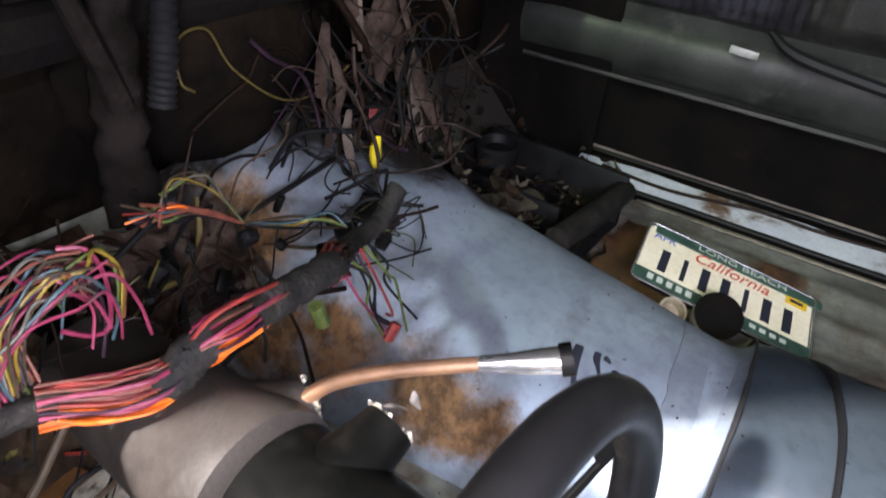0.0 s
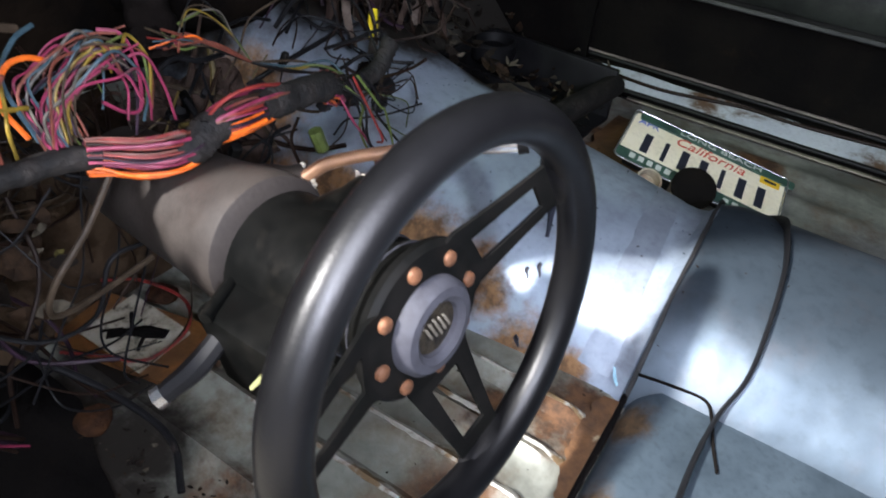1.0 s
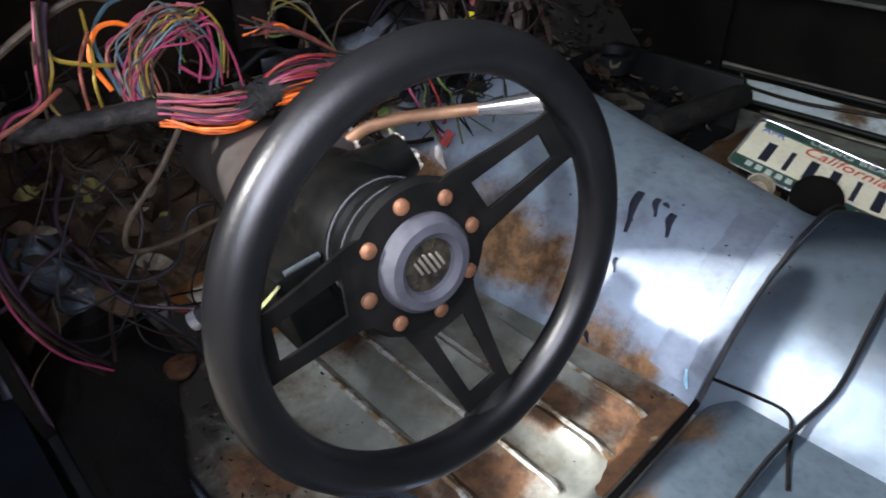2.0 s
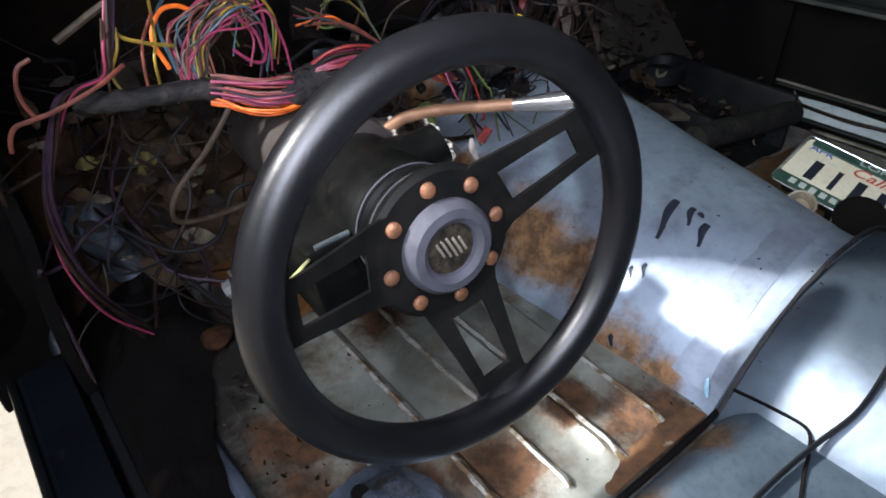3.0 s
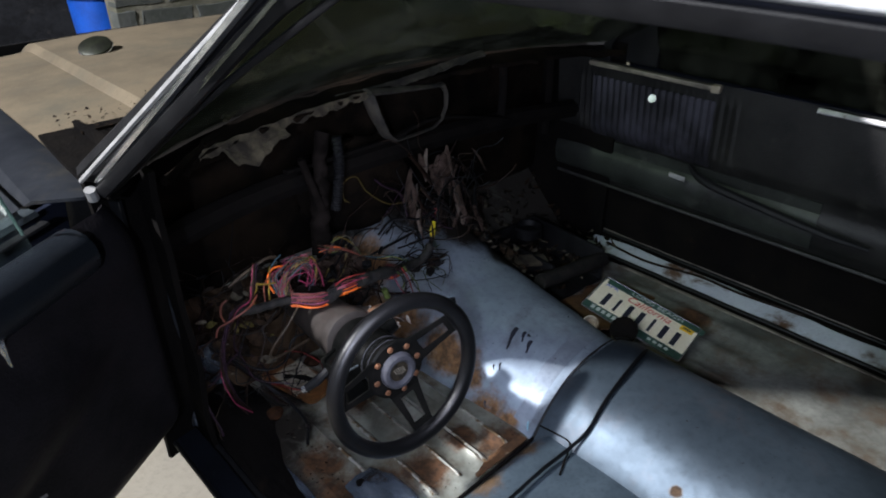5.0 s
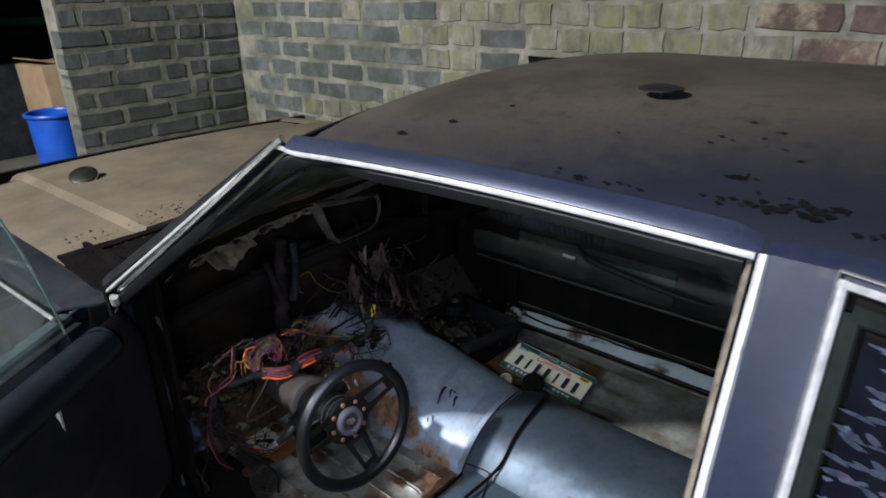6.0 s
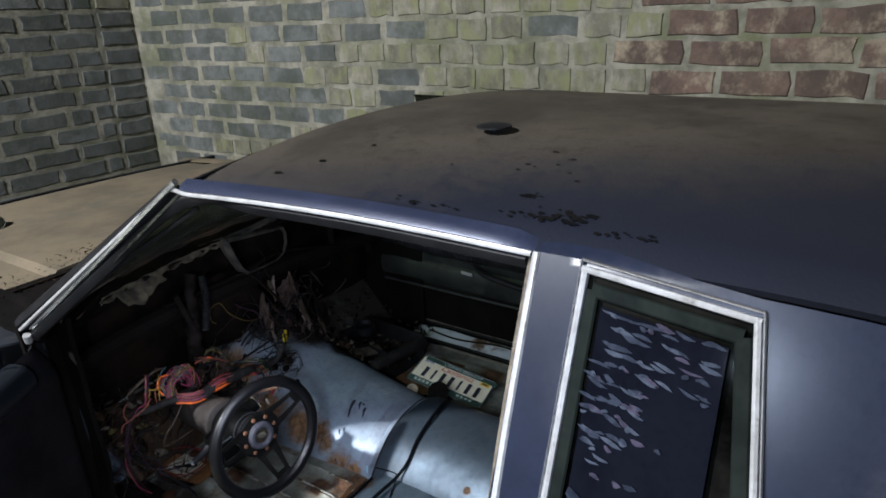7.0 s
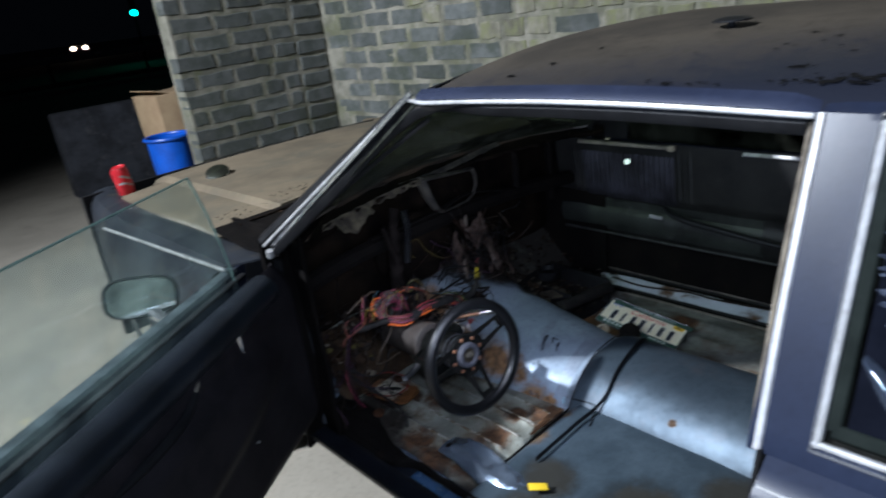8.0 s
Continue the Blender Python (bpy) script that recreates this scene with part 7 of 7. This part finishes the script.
part("film_sheet", sheet(lambda u, v: tuple(Q0 + QU * u + QV * v + QN * 0.0005), span(0.13, 0.88, 4), span(0.06, 0.90, 4), 0.0004), surf("blue_tint_film", (0.0055, 0.0062, 0.010), (0.0035, 0.004, 0.0065), spec=0.35, rough=0.04, gloss_var=0.01, scale=9, bump=0.004), quarter, "dark blue tint film")
part("tint_film", bmq, [M_FILM, M_FILM_DIM, M_FILM_MAUVE], quarter, "pale blistered scraps of tint film", kind="stuff")
part("film_flap", sheet(lambda u, v: tuple(Q0 + QU * (0.14 + 0.45 * u) + QV * (0.30 - 0.22 * u + 0.09 * (v - 0.5) * math.sin(math.pi * min(1, 0.12 + u)) ) + QN * (0.004 + 0.008 * math.sin(math.pi * v))), span(0, 1, 12), span(0, 1, 5), 0.001), surf("glossy_film", (0.026, 0.032, 0.046), (0.014, 0.018, 0.027), rough=0.13, spec=0.6, gloss_var=0.03, scale=14, bump=0.03), quarter, "glossy curled flap of film")

# things on the roof and hood
vent = resting("roof_cap", "small black mushroom cap standing on the dusty roof", "cap", pose(-0.254, -0.241, roof_z(-0.254, -0.241) + 0.001))
part("cap_disc", lathe([(0.004, 0.017), (0.020, 0.016), (0.034, 0.012), (0.034, 0.009), (0.006, 0.008)], I4, 26), M_BLACK, vent)
part("cap_foot", lathe([(0.006, 0.009), (0.007, 0.004), (0.009, 0.0), (0.008, -0.003)], I4, 18), M_BLACK, vent)
M_TAR = surf("black_tar", spec=0.05, col=(0.0035, 0.0035, 0.004), col2=(0.0065, 0.0062, 0.006), rough=0.9, scale=40, bump=0.2)
SPOTS = [(-0.57, 0.022, 0.006, 0.004), (-0.50, -0.02, 0.006, 0.003), (-0.40, -0.06, 0.005, 0.002)]
for x, y, wx, wy, n in ((-0.562, -0.527, 0.010, 0.020, 26), (-0.521, -0.459, 0.006, 0.014, 12), (-0.578, -0.480, 0.005, 0.022, 12), (-0.590, -0.640, 0.004, 0.026, 12), (-0.590, -0.29, 0.004, 0.030, 10), (-0.45, -0.40, 0.06, 0.10, 12)):
    for k in range(n):
        r = fr.uniform(0.0014, 0.0050 if n > 20 else 0.0032)
        SPOTS.append((x + fr.gauss(0, wx), y + fr.gauss(0, wy), r, r * fr.uniform(0.5, 1.0)))
for x, y, rx, ry in SPOTS:
    st = sheet(lambda a, k: (x + rx * k * math.cos(a) * (1 + 0.3 * math.sin(3 * a)), y + ry * 2.2 * k * math.sin(a) * (1 + 0.25 * math.sin(5 * a + 1)), roof_point((x + rx * k * math.cos(a) - CX) / abs(rail(max(y, -0.55)).x - CX), y)[2] + 0.0015), span(0, math.tau, 14), [0.05, 0.5, 1.0])
    part("tar_spot", st, M_TAR, roof, "black tar spot")
lid = resting("metal_lid", "dark round metal lid lying on the dusty hood", "lid", axis_pose((-0.445, 1.70, hood_z(-0.445, 1.70) + 0.018), (-0.25, -0.30, 0.9)))
part("lid_top", lathe([(0.003, 0.006), (0.040, 0.004), (0.046, 0.0), (0.045, -0.008), (0.040, -0.010)], I4, 28), surf("bronze_green_metal", (0.022, 0.025, 0.015), (0.010, 0.011, 0.007), rough=0.5, metal=0.4, scale=30, bump=0.1), lid)
part("lid_rim", sweep(bmesh.new(), [(0.0455 * math.cos(a), 0.0455 * math.sin(a), -0.007) for a in span(0, math.tau, 28)], 0.0025, 6, raw=True), M_CHROME, lid, "bright worn rim")
tube("lid_stem", [(0.02, 0, -0.008), (0.03, 0.01, -0.018), (0.05, 0.015, -0.020)], 0.006, M_HUB, lid)
can = resting("drink_can", "red drink can standing slightly tilted on the hood corner", "can", pose(-0.690, 2.05, 0.946, 3, -9, 20))
M_RED = surf("red_can_print", (0.62, 0.03, 0.04), (0.50, 0.02, 0.03), rough=0.3, metal=0.3, scale=10, bump=0.02)
part("can_body", lathe([(0.020, 0.002), (0.026, 0.0), (0.033, 0.012), (0.033, 0.105), (0.027, 0.118), (0.026, 0.122), (0.024, 0.119)], I4, 28), M_RED, can)
part("can_top", lathe([(0.002, 0.1185), (0.024, 0.1185), (0.0262, 0.1215), (0.0265, 0.118)], I4, 28), M_CHROME, can, "bare aluminium top")
for a0, z0 in ((200, 0.045), (225, 0.075)):
    part("label_band", sheet(lambda a, z: (0.0334 * math.cos(a), 0.0334 * math.sin(a), z + 0.012 * math.sin(2 * a)), span(radians(a0), radians(a0 + 95), 12), [z0, z0 + 0.009]), M_TRIM, can, "white curved band")

# ---- behind the car ----
M_BLUEBIN = surf("blue_plastic", (0.015, 0.10, 0.55), (0.012, 0.075, 0.42), rough=0.4, scale=8, bump=0.05)
binm = resting("blue_bin", "bright blue plastic bin standing on the ground", "bin", pose(0.40, 4.45, 0.0, 0, 0, 12))
part("bin_body", lathe([(0.135, 0.0), (0.14, 0.01), (0.165, 0.78), (0.155, 0.78), (0.13, 0.03)], I4, 30), M_BLUEBIN, binm)
part("bin_rim", sweep(bmesh.new(), [(0.172 * math.cos(a), 0.172 * math.sin(a), 0.785) for a in span(0, math.tau, 32)], 0.014, 8, raw=True), M_BLUEBIN, binm)
carton = resting("cardboard_box", "tall brown cardboard box leaning by the wall", "box", pose(0.80, 5.15, 0.535, 0, -2, 8))
part("carton_body", box(bmesh.new(), (0, 0, 0), (0.52, 0.40, 1.06), None, 0.006), surf("cardboard", (0.36, 0.26, 0.15), (0.29, 0.20, 0.115), rough=0.85, scale=6, bump=0.15), carton)
for s in (-1, 1):
    block("carton_flap", (s * 0.17, 0.0, 0.545), (0.20, 0.38, 0.008), surf("cardboard_flap", (0.33, 0.24, 0.14), (0.27, 0.19, 0.11), rough=0.85, scale=6, bump=0.15), carton, m=pose(0, 0, 0, 0, s * -18, 0), bevel=0.002)
low = part("low_wall", box(bmesh.new(), (1.35, 7.0, 0.44), (2.3, 0.22, 0.90), None, 0.02), surf("dark_render", (0.030, 0.033, 0.042), (0.012, 0.013, 0.017), rough=0.9, scale=5, bump=0.6, fine=30, stain=(0.05, 0.05, 0.055), stain_at=0.64, stain_scale=7), kind="structure",
           label="low dark rendered wall beside the yard")
kerb = part("kerb", box(bmesh.new(), (4, 29.0, 0.07), (60, 0.3, 0.16), None, 0.02), M_WALLBED, kind="structure", label="pale kerb of the street beyond")
road = part("road", box(bmesh.new(), (4, 65.0, 0.0), (140, 71.0, 0.02)), surf("asphalt", (0.05, 0.05, 0.05), (0.035, 0.035, 0.036), rough=0.9, scale=2, bump=0.3), kind="structure", label="dark asphalt street beyond the yard")
guard = resting("guard_rail", "pale street guard rail far behind the yard", "guard rail", pose(0, 0, 0))
block("beam", (4, 31.0, 0.95), (60, 0.06, 0.30), M_TRIM, guard, bevel=0.02)
for i in range(16):
    block("post", (-26 + 4 * i, 31.06, 0.45), (0.12, 0.08, 0.92), M_DARK, guard, bevel=0.01)
M_HEAD = plain("headlight_glow", (1.0, 0.72, 0.46), 0.3, emit=30.0)
fc = resting("far_car", "distant dark car with its headlights on", "car", pose(22.0, 83.5, 0.02, 0, 0, 164))
bmc = box(bmesh.new(), (0, 0, 0.62), (1.75, 4.3, 0.62), None, 0.15)
box(bmc, (0, 0, 0.20), (1.5, 4.0, 0.40), None, 0.02)
box(bmc, (0, -0.3, 1.12), (1.45, 2.2, 0.5), None, 0.18)
part("body", bmc, M_NAVY, fc)
for s in (-1, 1):
    part("headlight", lathe([(0.01, 0.03), (0.10, 0.02), (0.13, 0.0), (0.12, -0.02)], axis_pose((s * 0.60, 2.16, 0.86), (0, 1, 0)) @ Matrix.Scale(1.6, 4), 18), M_HEAD, fc, "glowing headlight")
    for yy in (-1.35, 1.35):
        part("wheel", lathe([(0.1, -0.1), (0.31, -0.1), (0.32, 0.0), (0.31, 0.1), (0.1, 0.1)], axis_pose((s * 0.78, yy, 0.31), (1, 0, 0)), 20), M_BLACK, fc)
tl = resting("traffic_light", "distant traffic light showing green", "traffic light", pose(13.85, 41.6, 0.0, 0, 0, 160))
part("pole", lathe([(0.07, 0.0), (0.06, 3.6), (0.05, 3.6)], I4, 14), M_DARK, tl)
part("housing", box(bmesh.new(), (0, 0.16, 3.05), (0.36, 0.25, 1.0), None, 0.03), M_BLACK, tl)
part("lens", lathe([(0.01, 0.03), (0.14, 0.015), (0.15, 0.0)], axis_pose((0, 0.30, 2.74), (0, 1, 0)), 20), plain("green_signal", (0.05, 1.0, 0.55), 0.3, emit=45.0), tl, "glowing green lens")
for z in (3.05, 3.36):
    part("lens", lathe([(0.01, 0.03), (0.14, 0.015), (0.15, 0.0)], axis_pose((0, 0.30, z), (0, 1, 0)), 20), M_DARK, tl, "unlit lens")

# ---- blocks of the walls ----
br = random.Random(21)
BRICKS = {}


def brick_mesh(mat, k):
    """A rough block 1 long on y, 0.1 deep on x and 0.095 high, with worn edges."""
    key = (mat.name, k)
    if key not in BRICKS:
        bm = bmesh.new()
        r = random.Random(k * 7 + 1)
        outline = [(-0.135, -0.044), (-0.05, -0.044), (0.05, -0.044), (0.135, -0.044), (0.137, 0.0), (0.135, 0.044), (0.05, 0.044), (-0.05, 0.044), (-0.135, 0.044), (-0.137, 0.0)]
        ragged = [(y + r.uniform(-0.011, 0.009), z + r.uniform(-0.007, 0.005)) for y, z in outline]
        rings = []
        for depth, scale in ((-0.0482, 0.92), (-0.0434, 1.0), (0.05, 1.0)):
            rings.append([bm.verts.new((depth + r.uniform(-0.0018, 0.0018), y * (scale if scale == 1 else 0.962), z * scale)) for y, z in ragged])
        bm.faces.new(rings[0])
        for a, b in zip(rings, rings[1:]):
            for i in range(10):
                bm.faces.new((a[i], a[(i + 1) % 10], b[(i + 1) % 10], b[i]))
        me = bpy.data.meshes.new("brick")
        bmesh.ops.recalc_face_normals(bm, faces=bm.faces)
        bm.to_mesh(me)
        bm.free()
        me.materials.append(mat)
        me.shade_smooth()
        me.set_sharp_from_angle(angle=radians(20))
        BRICKS[key] = me
    return BRICKS[key]


def wall_material(y, z, r):
    grey_edge = 2.15 - 1.3 * (z - 1.20) + r.uniform(-0.10, 0.10)
    red_edge = 0.15 - 0.25 * (z - 1.4) + r.uniform(-0.12, 0.12)
    if y > grey_edge:
        return M_BR_GREY if r.random() < 0.93 else M_BR_PALE
    if y > red_edge:
        return M_BR_PALE if r.random() < 0.8 else M_BR_GREY
    return M_BR_RED if r.random() < 0.9 else M_BR_PALE


far_mats = [M_BR_GREY, M_BR_PALE, M_BR_RED]
bmfar = bmesh.new()
turn = math.atan(LEAN)
for c in range(25):
    z = 0.055 + COURSE * c
    y = WALL_Y0 - 0.02 - (0.14 if c % 2 else 0.0)
    near_row = 0.80 < z < 2.02
    while y > -3.2:
        mat = wall_material(y, z, br)
        ln = {"grey_block": 0.27, "pale_block": 0.155, "reddish_block": 0.265}[mat.name] * br.uniform(0.9, 1.1)
        yc = y - ln / 2
        at = Vector((wall_x(yc) + (0.0490 if mat is M_BR_GREY else 0.0460) + br.uniform(-0.003, 0.001), yc, z + 0.016 * (1 - yc / 3.2) * 0.8 + br.uniform(-0.004, 0.004)))
        sc = (ln - (0.030 if mat is M_BR_GREY else 0.020)) / 0.27
        if near_row and y > -1.75:
            ob = new("brick", brick_mesh(mat, br.randrange(7)))
            ob.parent = wall_east
            ob.location, ob.rotation_euler, ob.scale = at, (br.uniform(-0.02, 0.02), br.uniform(-0.02, 0.02), turn), (1, sc, 0.93 if mat is M_BR_GREY else 1.0)
        else:
            box(bmfar, at, (0.10, ln - 0.016, 0.092))
            bmfar.faces.ensure_lookup_table()
            for f in bmfar.faces[-6:]:
                f.material_index = far_mats.index(mat)
        y -= ln + 0.004
part("outer_blocks", bmfar, far_mats, wall_east, "blocks beyond the car", smooth=False, kind="stuff")
bmn = bmesh.new()
for c in range(25):
    z = 0.055 + COURSE * c
    cuts = [0.10 + br.uniform(-0.014, 0.014)]
    cuts.append(cuts[0] + (0.12 if c % 2 else 0.27) * br.uniform(0.93, 1.07))
    while 0.925 - cuts[-1] > 0.36:
        cuts.append(cuts[-1] + 0.275 * br.uniform(0.9, 1.1))
    if 0.925 - cuts[-1] > 0.28:
        cuts.append(cuts[-1] + 0.15)
    cuts += [0.925, 1.168]
    for x, x2 in zip(cuts, cuts[1:]):
        ln = x2 - x
        mat = M_BR_GREY if br.random() < 0.97 else M_BR_PALE
        at = Vector((x + ln / 2, WALL_Y0 + 0.0490 + (0.0 if x < 0.92 else -0.004) + br.uniform(-0.002, 0.001), z + br.uniform(-0.004, 0.004)))
        if 0.60 < z < 2.1:
            ob = new("brick", brick_mesh(mat, br.randrange(7)))
            ob.parent = wall_north
            ob.location, ob.rotation_euler, ob.scale = at, (0, br.uniform(-0.02, 0.02), math.pi / 2), (1, (ln - 0.032) / 0.27, 0.90)
        else:
            box(bmn, at, (ln - 0.020, 0.10, 0.088))
part("outer_blocks", bmn, M_BR_GREY, wall_north, "blocks low and high on the wall", smooth=False, kind="stuff")
